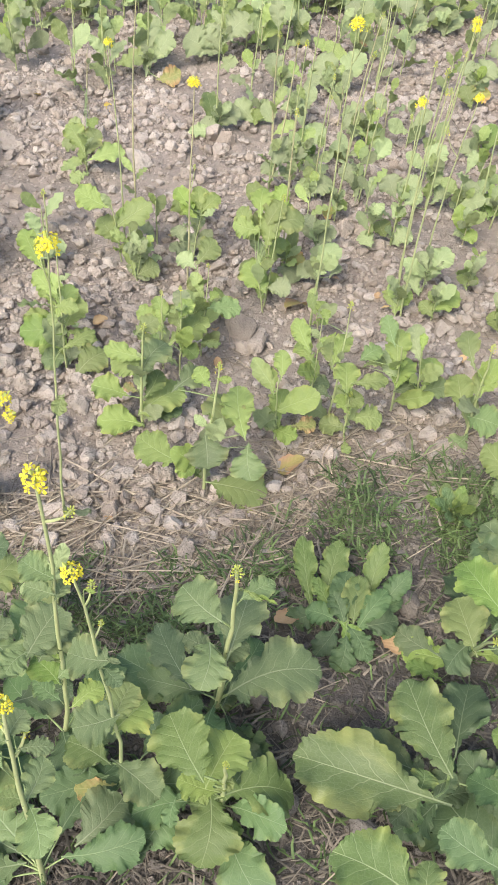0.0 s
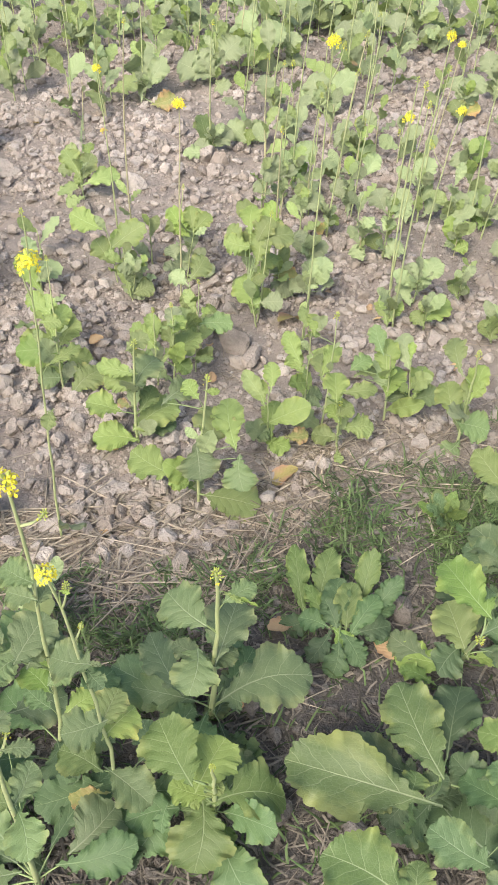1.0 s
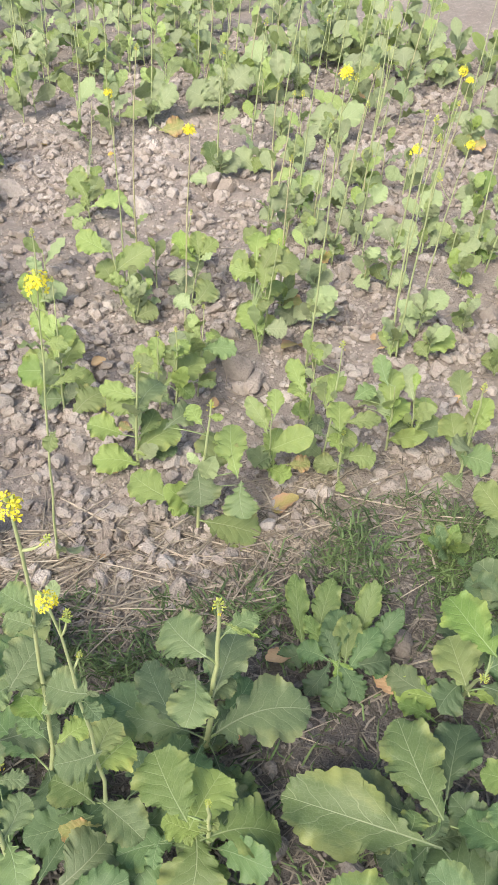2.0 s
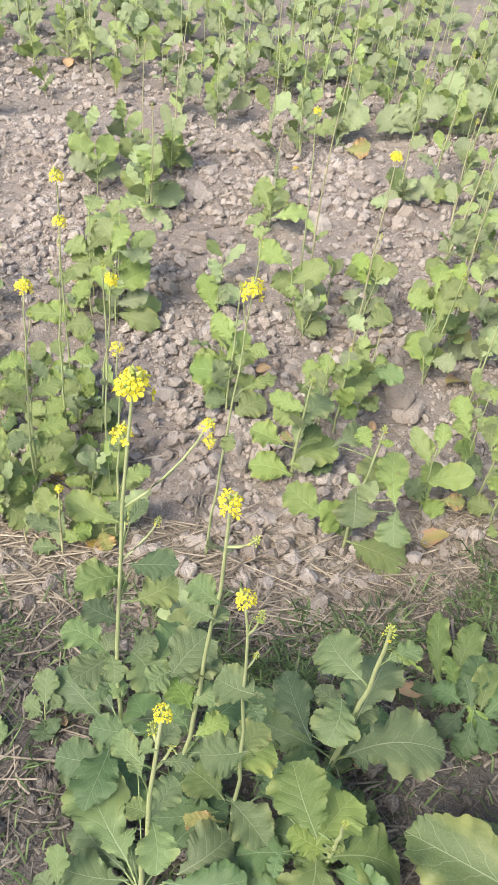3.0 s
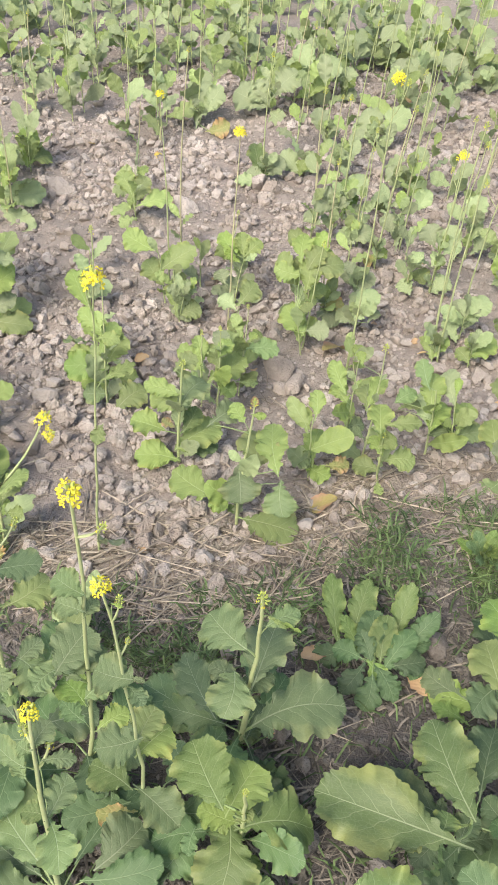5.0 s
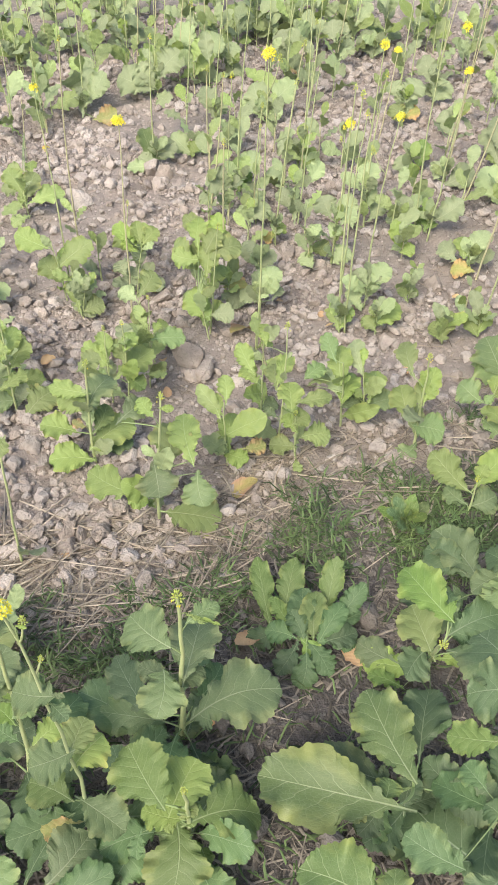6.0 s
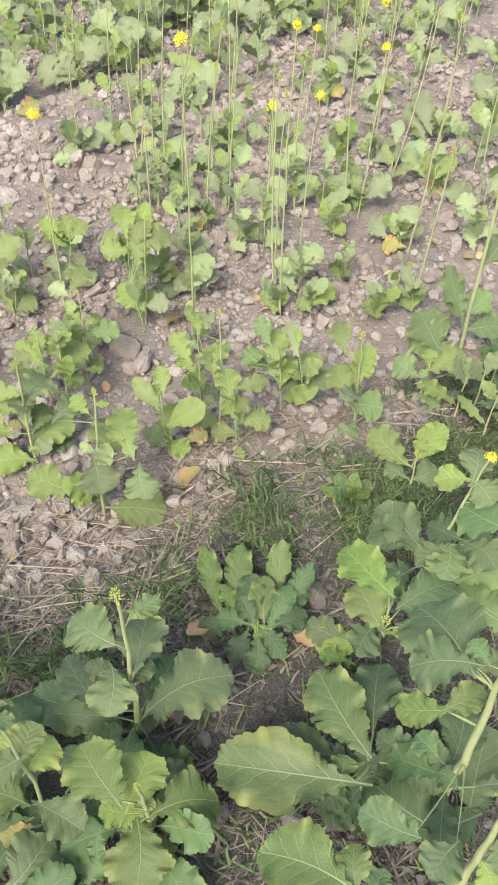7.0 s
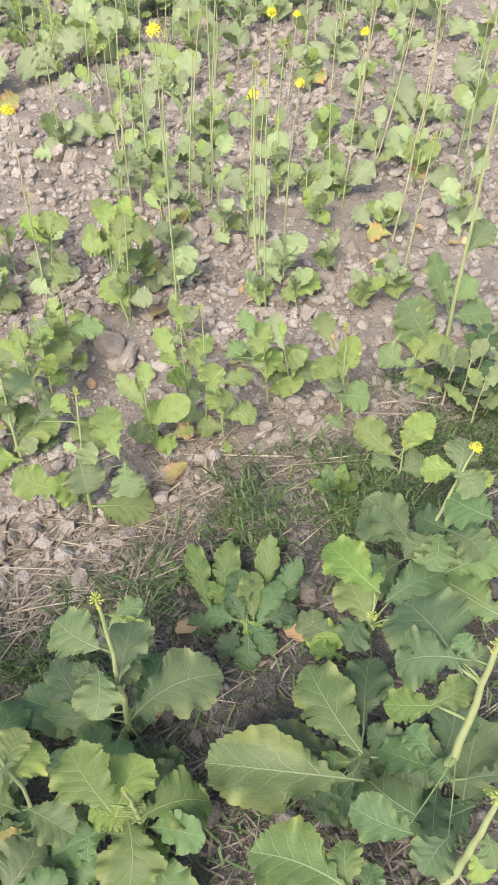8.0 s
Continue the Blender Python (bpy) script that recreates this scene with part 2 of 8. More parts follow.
def tube(points, radii, sides=6):
    """Verts and faces of a round tube along points."""
    pts = [Vector(p) for p in points]
    verts, faces = [], []
    for i, p in enumerate(pts):
        d = (pts[min(i + 1, len(pts) - 1)] - pts[max(i - 1, 0)]).normalized()
        a = d.orthogonal().normalized()
        b = d.cross(a)
        for k in range(sides):
            t = 2 * math.pi * k / sides
            verts.append(p + radii[i] * (math.cos(t) * a + math.sin(t) * b))
    for i in range(len(pts) - 1):
        for k in range(sides):
            a, b = i * sides + k, i * sides + (k + 1) % sides
            faces.append((a, b, b + sides, a + sides))
    return verts, faces


def bezier(a, b, c, n):
    a, b, c = Vector(a), Vector(b), Vector(c)
    return [a * (1 - t) ** 2 + b * 2 * t * (1 - t) + c * t * t for t in [i / (n - 1) for i in range(n)]]


# ---- leaves, flowers and buds: banks of meshes that plants share ----


def leaf_shape(seed, rows, cols, field=False):
    """A mustard leaf: narrow winged foot with a few small lobes, one broad blunt end lobe, shallow uneven teeth and a ruffled edge. Unit length along y, unit width along x."""
    r = random.Random(seed)
    start = r.uniform(0.10, 0.20) if field else r.uniform(0.14, 0.30)
    peak, blunt = r.uniform(0.50, 0.64), r.uniform(0.55, 0.72)
    power = math.log(0.5) / math.log(peak)
    phase, wave = r.uniform(0, 6), r.uniform(0.035, 0.09)
    arch, fold, droop = r.uniform(0.0, 0.12), r.uniform(-0.04, 0.26), r.uniform(0.0, 0.24)
    bend, teeth = r.uniform(-0.08, 0.08), r.uniform(6.0, 8.0) if field else r.uniform(10.0, 14.0)
    edges = []
    for side in (-1, 1):
        lobes = [(start * k + r.uniform(-0.02, 0.02), r.uniform(0.06, 0.13 if field else 0.19) * k, r.uniform(0.035, 0.05)) for k in (0.55, 1.0, 1.35)]
        dents = [(r.uniform(0.40, 0.95), r.uniform(0.0, 0.10 if field else 0.17), r.uniform(0.02, 0.04)) for _ in range(2 if field else 4)]
        full, pts = r.uniform(0.9, 1.05), []
        for i in range(301):
            a = i / 300
            u = a if a < 0.5 else 0.5 + 0.5 * math.sin((a - 0.5) * math.pi)     # rows crowd towards the tip
            t = max(0.0, (u - start) / (1 - start))
            w = 0.5 * math.sin(math.pi * min(1.0, t ** power)) ** blunt
            w = max(w, 0.02 + sum(h * math.exp(-((u - c) / span) ** 2) for c, h, span in lobes)) if u < 0.6 else w
            for c, cut, span in dents:
                w *= 1 - cut * math.exp(-((u - c) / span) ** 2)
            pts.append((max(w * full, 0.012), u + 0.07 * w * (1 - u)))
        p = np.array(pts)
        d = np.gradient(p, axis=0)
        d /= np.linalg.norm(d, axis=1, keepdims=True) + 1e-9
        s = np.append(0, np.cumsum(np.linalg.norm(np.diff(p, axis=0), axis=1)))
        at = s * teeth + r.uniform(0, 1) + 0.3 * np.sin(s * 9 + phase)
        out = (0.034 if field else 0.036) * (np.abs(np.sin(at * math.pi)) ** 0.7 - 0.6) + (0.010 if field else 0.020) * np.sin(s * 14 + 2 * phase) + (0.006 if field else 0.012) * np.sin(s * 23 + phase)
        out *= np.clip(p[:, 0] * 4, 0.1, 1)
        k = np.linspace(0, s[-1], rows + 1)
        edges.append(np.stack([np.interp(k, s, c) for c in (p[:, 0] * side, p[:, 1], d[:, 1] * out * side, -d[:, 0] * out)], -1))
    verts, uvs, faces = [], [], []
    for i in range(rows + 1):
        low, high = edges[0][i], edges[1][i]
        rib = 0.5 * (low[1] + high[1]) - 0.14 * min(abs(low[0]), abs(high[0]))
        for j in range(cols + 1):
            t = 2 * j / cols - 1
            v, e = abs(t), high if t > 0 else low
            side, w = (1 if t > 0 else -1), abs(e[0])
            u = rib + (e[1] - rib) * v
            x = e[0] * v + e[2] * v ** 3 + bend * math.sin(min(1.0, max(0.0, rib)) * math.pi)
            z = arch * 4 * u * (1 - u) + fold * v * w * min(1, u * 2) - droop * max(0, u - 0.5) ** 2 * 3
            z += wave * v ** 4 * math.sin(u * 24 + phase + 2.1 * side) * min(1.0, w * 3)
            z += 0.4 * wave * v ** 5 * math.sin(u * 43 + 2 * phase) * min(1.0, w * 3)
            verts.append((x, u + e[3] * v ** 3, z))
            uvs.append((u, t * w * 2))
    for i in range(rows):
        for j in range(cols):
            a = i * (cols + 1) + j
            faces.append((a, a + 1, a + cols + 2, a + cols + 1))
    return verts, faces, uvs


LEAF_BANK = {}


def leaf_mesh(hue, index, near):
    key = (hue, index, near)
    if key not in LEAF_BANK:
        v, f, uv = leaf_shape(40 + index, 84 if near else 34, 8 if near else 4, not near)
        LEAF_BANK[key] = mesh("leaf", v, f, MATS[hue], uv)
    return LEAF_BANK[key]


def petal_cluster(seed, count, dome, open_share):
    """Verts and faces of a raceme head: four-petalled flowers round a dome of buds. One unit across."""
    r = random.Random(seed)
    pv, pf, bv, bf = [], [], [], []
    for k in range(count):
        ring = math.sqrt((k + 0.6) / count)
        az = k * 2.39996 + r.uniform(-0.2, 0.2)
        tilt = ring * 1.35
        d = Vector((math.sin(tilt) * math.cos(az), math.sin(tilt) * math.sin(az), math.cos(tilt)))
        c = Vector((d.x * 0.44, d.y * 0.44, (d.z - 0.75) * dome)) * r.uniform(0.6, 1.25)
        a = d.orthogonal().normalized()
        b = d.cross(a)
        if ring > 1 - open_share:
            size = r.uniform(0.13, 0.20)
            turn = r.uniform(0, 1.5)
            for q in range(4):
                t = turn + q * math.pi / 2
                o = math.cos(t) * a + math.sin(t) * b
                s = d.cross(o)
                up = d * r.uniform(0.1, 0.5)
                row = [c + 0.02 * o - 0.012 * s, c + 0.02 * o + 0.012 * s, c + size * 0.6 * o + size * 0.36 * s + up * size * 0.6,
                       c + size * o + size * 0.2 * s + up * size, c + size * o - size * 0.2 * s + up * size * 0.9, c + size * 0.6 * o - size * 0.36 * s + up * size * 0.5]
                n = len(pv)
                pv += row
                pf += [(n, n + 1, n + 2, n + 5), (n + 5, n + 2, n + 3, n + 4)]
        else:
            size = r.uniform(0.14, 0.19)
            n = len(bv)
            bv += [c - d * size, c + a * size * 0.6, c + b * size * 0.6, c - a * size * 0.6, c - b * size * 0.6, c + d * size * 1.3]
            bf += [(n, n + 2, n + 1), (n, n + 3, n + 2), (n, n + 4, n + 3), (n, n + 1, n + 4), (n + 5, n + 1, n + 2), (n + 5, n + 2, n + 3), (n + 5, n + 3, n + 4), (n + 5, n + 4, n + 1)]
        v, f = tube([(0, 0, -0.65 * dome), c * 0.6 + Vector((0, 0, -0.1)), c], [0.012, 0.01, 0.009], 3)
        n = len(bv)
        bv += v
        for q in f:
            bf += [(q[0] + n, q[1] + n, q[2] + n), (q[0] + n, q[2] + n, q[3] + n)]
    return pv, pf, bv, bf


HEADS = {}
for i in range(5):
    pv, pf, bv, bf = petal_cluster(70 + i, 19 + 3 * i, 0.8, 0.68)
    HEADS["flower", i] = (mesh("petals", pv, pf, PETAL), mesh("buds", bv, bf, BUD, None, False))
    pv, pf, bv, bf = petal_cluster(90 + i, 26, 1.9, 0.08)
    HEADS["bud", i] = (mesh("petals", pv, pf, PETAL), mesh("buds", bv, bf, BUD, None, False))

# ---- plants ----
dice = random.Random(5)
STEMS = {}
LABELS = {
    "flower": ("flowering_mustard_plant", "tall green mustard plant with a yellow flower head", "mustard plant"),
    "bud": ("budding_mustard_plant", "green mustard plant with lobed leaves and yellow-green buds", "mustard plant"),
    "": ("mustard_plant", "leafy green mustard plant growing in dry soil", "mustard plant"),
}


def mustard(foot, top, thick, kind="", size=0.0):
    """A plant on a bent stem from foot (x, y) to top (x, y, z), with a flower or bud head of that size in metres."""
    name, label, category = LABELS[kind]
    base = Vector((*foot, floor_at(*foot)))
    plant = tagged(new(name), label, category, "mustard plants")
    plant.location = base
    tip = Vector(top) - base
    r = random.Random(round(foot[0] * 977 + foot[1] * 3571))
    knee = tip * 0.5 + Vector((r.uniform(-0.03, 0.03), r.uniform(-0.03, 0.03) + 0.1 * abs(tip.y), 0)) * min(1, tip.length)
    line = bezier((0, 0, -0.02), knee, tip, 10)
    for i in range(1, 9):
        line[i] += Vector((r.uniform(-1, 1), r.uniform(-1, 1), 0)) * 0.003 * min(1, tip.length * 2)
    radii = [thick * (0.43 if thick > 0.009 else 0.46) * (1.15 - 0.7 * i / 9) for i in range(10)]
    v, f = tube(line, radii, 7)
    part("stem", mesh("stem", v, f, STEM if thick > 0.0065 or r.random() < 0.75 else STEM_DRY), plant)
    STEMS[plant] = (base, line, thick)
    if kind:
        head(plant, tip, (line[-1] - line[-2]).normalized(), kind, size, r)
    return plant


def head(plant, tip, way, kind, size, r):
    petals, buds = HEADS[kind, r.randrange(5)]
    m = Matrix.Translation(tip - way * size * 0.1) @ way.to_track_quat("Z", "Y").to_matrix().to_4x4() @ pose(0, 0, 0, 0, 0, r.uniform(0, 360)) @ Matrix.Scale(size * (0.95 if kind == "flower" else 0.76), 4)
    top = part("flower_head" if kind == "flower" else "bud_head", buds, plant, m, "cluster of yellow-green buds")
    part("petals", petals, top, None, "bright yellow petals")


def shoot(plant, tip, kind, size):
    """A side branch that ends in a small flower or bud head."""
    base, line, thick = STEMS[plant]
    tip = Vector(tip) - base
    near = min(line, key=lambda p: abs(p.z - (tip.z - 1.1 * (p - tip).xy.length - 0.03)))
    out = Vector((tip.x - near.x, tip.y - near.y, 0))
    knee = near + out * 0.7 + Vector((0, 0, (tip.z - near.z) * 0.4))
    v, f = tube(bezier(near, knee, tip, 6), [thick * 0.22] * 3 + [thick * 0.17] * 3, 5)
    part("side_branch", mesh("side_branch", v, f, STEM), plant)
    head(plant, tip, (tip - knee).normalized(), kind, size, random.Random(round(tip.x * 4000)))


def leaf(plant, foot, tip, width, hue, near=True, face=None):
    """A leaf from foot to tip, with a stalk back to the stem; face: the way that its upper side looks."""
    base, line, thick = STEMS[plant]
    a, b = Vector(foot) - base, Vector(tip) - base
    along = b - a
    length = max(along.length, width * 0.9)
    r = random.Random(round(a.x * 9973 + a.y * 7919 + b.z * 5003 + b.x * 3001))
    root = min(line, key=lambda p: (p - a).length + (0.1 if p.z > a.z else 0))
    if near and 0.02 < (root - a).length < 0.2 and a.z > 0.012:
        a = a.lerp(root, 0.12 if face else 0.35)      # the blade runs down its stalk as a narrow wing
        along = b - a
        length = max(along.length, width * 0.9)
    tilt = 0.28 if near else 0.5
    up = Vector((r.uniform(-tilt, tilt), (-0.5 if near else -0.3) + r.uniform(-tilt, tilt), 0.8)).normalized()      # blades turn to the sun
    up = Vector(face) if face else up
    y = along.normalized()
    if abs(y.dot(up)) > 0.8:
        up = (up + Vector((0, -1.2, 0.3)) * (1 if y.y > -0.5 else -0.4)).normalized()
    x = y.cross(up).normalized()
    z = x.cross(y)
    turn = Matrix((x, y, z)).transposed().to_4x4()
    m = Matrix.Translation(a) @ turn @ Matrix.Diagonal((width * 1.08, length, 0.5 * (width + length), 1))
    part("leaf", leaf_mesh(hue, r.randrange(10 if near else 6), near), plant, m)
    # the stalk
    if a.z < 0.012:
        return
    if (root - a).length > 0.012:
        knee = (root + a) / 2 + Vector((0, 0, 0.1 * (root - a).length))
        w = max(0.0011, min(0.003, width * 0.026)) * (0.75 if (root - a).length > 0.1 else 1)
        v, f = tube(bezier(root, knee, a + along * 0.12, 6), [w * 1.3, w, w * 0.95, w * 0.85, w * 0.6, w * 0.25], 5)
        part("leaf_stalk", mesh("leaf_stalk", v, f, PETIOLE), plant)


def dress(plant, count, size, hue):
    """Leaves up the lower part of a tall stem, smaller towards the top."""
    base, line, thick = STEMS[plant]
    height = line[-1].z
    count = max(3, round(count * 0.6)) if count > 3 else 1
    size *= 1.0 + 0.06 * float(ramp(base.y, 2.4, 3.8))
    for k in range(count + 2):
        z = 0.05 + 0.22 * (k / count) ** 1.1 * dice.uniform(0.85, 1.15) if k < count else height * dice.uniform(0.45, 0.8)
        z = min(z, height * 0.95)
        s = size * 0.86 * (1.15 - 0.5 * k / count) * dice.uniform(0.65, 1.25) * (1 if k < count else 0.6)
        az = k * 2.4 + dice.uniform(-0.5, 0.5) + base.x * 50
        i = min(8.99, 9 * z / max(height, 0.05))
        p = line[int(i)].lerp(line[int(i) + 1], i - int(i)) + base
        sprig(plant, p, az, dice.uniform(0.5, 1.3), s, hue)


def sprig(plant, p, az, el, s, hue):
    """One leaf that grows from p on the stem, rising by el and turning over at its end."""
    out = Vector((math.cos(az), math.sin(az), 0))
    b = p + (out * math.cos(el) + Vector((0, 0, math.sin(el)))) * s * 1.3
    b.z = max(b.z, STEMS[plant][0].z + 0.012)
    leaf(plant, p, b, s * dice.uniform(0.50, 0.72), pick(hue), False)


def pick(hue):
    return dice.choices([hue, "leaf_grey", "leaf_bright", "leaf_green", "leaf_yellowing"], [3.5, 5, 0.5, 1.6, 0.4])[0]


def bolt(plant, tall):
    """A bare flower stalk that has shot up from a young plant, with a bud head."""
    name, label, category = LABELS["bud"]
    plant.name = name
    tagged(plant, label, category)
    tip = Vector((dice.uniform(0.02, 0.16) * tall, dice.uniform(-0.26, -0.10) * tall, tall))
    way = Vector((tip.x * 0.5, tip.y * 0.4, tall * 0.5)) + Vector((dice.uniform(-0.03, 0.03), dice.uniform(-0.03, 0.03), 0))
    v, f = tube(bezier((0, 0, 0.01), way, tip, 8), [0.0034 * (1 - 0.075 * i) for i in range(8)], 5)
    part("stem", mesh("stem", v, f, dice.choice((STEM, STEM, STEM_DRY))), plant)
    head(plant, tip, (tip - way).normalized(), "bud", dice.uniform(0.012, 0.02), dice)


def clump(x, y, count, size, height, hue):
    """A young plant: leaves round a short stem."""
    height *= 1.25
    bolted = y > 2.3 and dice.random() < 0.32
    count, size = max(1, round(count * 0.8)), size * (1.0 + 0.08 * float(ramp(y, 2.4, 3.8)))
    plant = mustard((x, y), (x + 0.06 * height, y - 0.15 * height, height + floor_at(x, y)), 0.0062)
    base, line, thick = STEMS[plant]
    if bolted:
        bolt(plant, dice.uniform(0.38, 0.75))
    start = dice.uniform(0, 6.28)
    for k in range(count):
        t = (k + 0.3 + 0.7 * dice.random()) / count
        s = size * dice.uniform(0.75, 1.2) * (1.1 - 0.4 * t)
        p = base + line[min(9, int(2 + 7.5 * t))]
        sprig(plant, p, start + k * 2.4 + dice.uniform(-0.4, 0.4), 0.4 + 0.8 * t * dice.uniform(0.6, 1.2), s, hue)
    return plant


def skirt(plant, count, reach, size):
    """Broad low leaves spreading from the foot of a big plant."""
    base, line, thick = STEMS[plant]
    for k in range(count):
        az = k * 2.4 + base.x * 40 + dice.uniform(-0.4, 0.4)
        out = Vector((math.cos(az), math.sin(az), 0))
        a = base + out * reach * dice.uniform(0.3, 0.7) + Vector((0, 0, dice.uniform(0.04, 0.12)))
        b = a + out * size * dice.uniform(0.8, 1.2) + Vector((0, 0, dice.uniform(-0.02, 0.05)))
        b.z = max(b.z, base.z + 0.015)
        leaf(plant, a, b, size * dice.uniform(0.6, 0.8), dice.choice(("leaf_dark", "leaf_grey_green", "leaf_grey_green")))


def shed_leaf(hue, index):
    """A plain oval blade, curled at the edge, as the lowest leaves are when they drop."""
    key = (hue, index, "shed")
    if key not in LEAF_BANK:
        r = random.Random(900 + index)
        cup, roll, wave, k = r.uniform(-0.1, 0.2), r.uniform(0.05, 0.2), r.uniform(0.01, 0.022), r.uniform(3, 5)
        v, f, uv = [], [], []
        for i in range(25):
            u = i / 24
            w = 0.5 * max(0.03, math.sin(math.pi * u ** 0.85) ** 0.6) * (1 + 0.06 * math.sin(u * 19 + index) + 0.04 * math.sin(u * 31))
            for j in range(7):
                t = j / 3 - 1
                v.append((t * w, u, cup * 2 * u * (1 - u) + roll * w * t * t + wave * abs(t) ** 3 * math.sin(u * k * 3 + 2 * t)))
                uv.append((u, t * w * 2))
        f = [(a, a + 1, a + 8, a + 7) for i in range(24) for a in range(i * 7, i * 7 + 6)]
        LEAF_BANK[key] = mesh("fallen_leaf", v, f, MATS[hue], uv)
    return LEAF_BANK[key]


def fallen(x, y, size, hue):
    """A shed leaf lying on the soil."""
    r = random.Random(round(x * 7000 + y * 300))
    label = "yellow-orange shed mustard leaf on the soil" if hue == "leaf_orange" else "withered tan leaf lying on the soil"
    ob = tagged(new("fallen_leaf", shed_leaf(hue, r.randrange(6))), label, "fallen leaf", "fallen leaves")
    s = size * (1.2 if y < 1.1 else 0.86 if y < 2.5 else 0.6)
    m = pose(x, y, floor_at(x, y) + 0.018, r.uniform(8, 28), r.uniform(-15, 15), r.uniform(0, 360))
    ob.matrix_world = m @ Matrix.Diagonal((s * 0.72, s, s * 1.3, 1)) @ Matrix.Translation((0, -0.55, 0))


# ---- ground ----
def spread(lo, hi, step, far):
    mid = list(np.arange(lo, hi + step / 2, step))
    a, b, s = [], [], step
    while hi - lo < far and (not b or b[-1] < far):
        s *= 1.28
        b.append((b[-1] if b else hi) + s)
        a.append((a[-1] if a else lo) - s)
    return np.array(a[::-1] + mid + b)


gx, gy = spread(-2.0, 2.0, 0.012, 400.0), spread(0.1, 4.2, 0.012, 400.0)
X, Y = np.meshgrid(gx, gy)
Z = ground_height(X, Y)
rows, cols = X.shape
idx = np.arange(rows * cols).reshape(rows, cols)
quads = np.stack([idx[:-1, :-1], idx[:-1, 1:], idx[1:, 1:], idx[1:, :-1]], -1).reshape(-1, 4)
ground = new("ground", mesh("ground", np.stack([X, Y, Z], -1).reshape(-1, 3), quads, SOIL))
tagged(ground, "pale dry cloddy field soil with painted shade on the near side", "ground", "", "structure")


def clod_shape(seed, fine=2):
    """A broken lump of earth, about one unit across."""
    bm = bmesh.new()
    bmesh.ops.create_icosphere(bm, subdivisions=fine, radius=0.5)
    r = random.Random(seed)
    off = Vector((r.uniform(0, 50), r.uniform(0, 50), r.uniform(0, 50)))
    cuts = [(Vector((r.gauss(0, 1), r.gauss(0, 1), r.gauss(0, 0.8))).normalized(), r.uniform(0.2, 0.36)) for _ in range(8)]
    for v in bm.verts:
        p = v.co.copy()
        p *= 1 + 0.34 * noise.noise(p * 2.2 + off) + 0.34 * noise.noise(p * 5.5 + off) + (0.22 * noise.noise(p * 13 + off) if fine > 2 else 0)
        for d, lim in cuts:
            over = p.dot(d) - lim
            if over > 0:
                p -= d * over * 0.85
        v.co = p
    verts = np.array([v.co[:] for v in bm.verts])
    tris = np.array([[v.index for v in f.verts] for f in bm.faces])
    bm.free()
    return verts, tris


CLODS = [clod_shape(i) for i in range(14)]
CLOD_MESHES = [mesh("clod", v, f, CLOD, None, False) for v, f in [clod_shape(i + 20, 3) for i in range(14)]]
rng = np.random.RandomState(8)


def turns(n):
    """Random rotation matrices."""
    q = rng.normal(size=(n, 4))
    w, x, y, z = (q / np.linalg.norm(q, axis=1, keepdims=True)).T
    return np.stack([1 - 2 * (y * y + z * z), 2 * (x * y - w * z), 2 * (x * z + w * y), 2 * (x * y + w * z), 1 - 2 * (x * x + z * z), 2 * (y * z - w * x),
                     2 * (x * z - w * y), 2 * (y * z + w * x), 1 - 2 * (x * x + y * y)], -1).reshape(n, 3, 3)


def joined(bank, places, sizes, flat=0.8):
    """Many small pieces as one pair of arrays."""
    vs, fs, n = [], [], 0
    which = rng.randint(len(bank), size=len(places))
    for k, (v, f) in enumerate(bank):
        own = which == k
        m = int(own.sum())
        w = np.einsum("nij,vj->nvi", turns(m), v) * sizes[own][:, None, None] * (1, 1, flat) + places[own][:, None, :]
        vs.append(w.reshape(-1, 3))
        fs.append((f[None] + (np.arange(m) * len(v))[:, None, None] + n).reshape(-1, f.shape[1]))
        n += m * len(v)
    return np.concatenate(vs), np.concatenate(fs)


# ---- the plants, from near to far ----
p = mustard((-0.043, 0.766), (0.003, 0.652, 0.584), 0.0125, 'bud', 0.021)
skirt(p, 5, 0.09, 0.105)
leaf(p, (-0.022, 0.674, 0.433), (-0.081, 0.730, 0.444), 0.075, 'leaf_sage', True, (-0.09, -0.27, 0.96))
leaf(p, (-0.046, 0.714, 0.323), (-0.054, 0.640, 0.304), 0.071, 'leaf_sage', True, (0.08, -0.26, 0.96))
leaf(p, (-0.016, 0.734, 0.124), (0.140, 0.764, 0.160), 0.118, 'leaf_sage', True, (-0.21, -0.12, 0.97))
leaf(p, (-0.015, 0.690, 0.301), (0.018, 0.814, 0.312), 0.081, 'leaf_sage', True, (-0.10, -0.07, 0.99))
leaf(p, (0.008, 0.663, 0.505), (0.054, 0.690, 0.507), 0.033, 'leaf_sage', True, (0.13, -0.28, 0.95))
leaf(p, (-0.024, 0.704, 0.305), (-0.085, 0.733, 0.304), 0.039, 'leaf_sage', True, (-0.10, -0.18, 0.98))
leaf(p, (-0.065, 0.750, 0.046), (-0.229, 0.842, 0.066), 0.094, 'leaf_grey_green', True, (0.04, -0.13, 0.99))
leaf(p, (-0.086, 0.726, 0.151), (-0.148, 0.849, 0.160), 0.071, 'leaf_grey_green', True, (-0.13, -0.14, 0.98))
leaf(p, (-0.058, 0.714, 0.053), (0.051, 0.640, 0.031), 0.102, 'leaf_grey_green', True, (-0.05, -0.34, 0.94))
leaf(p, (-0.029, 0.743, 0.056), (0.019, 0.832, 0.067), 0.053, 'leaf_grey_green', True, (0.00, -0.13, 0.99))
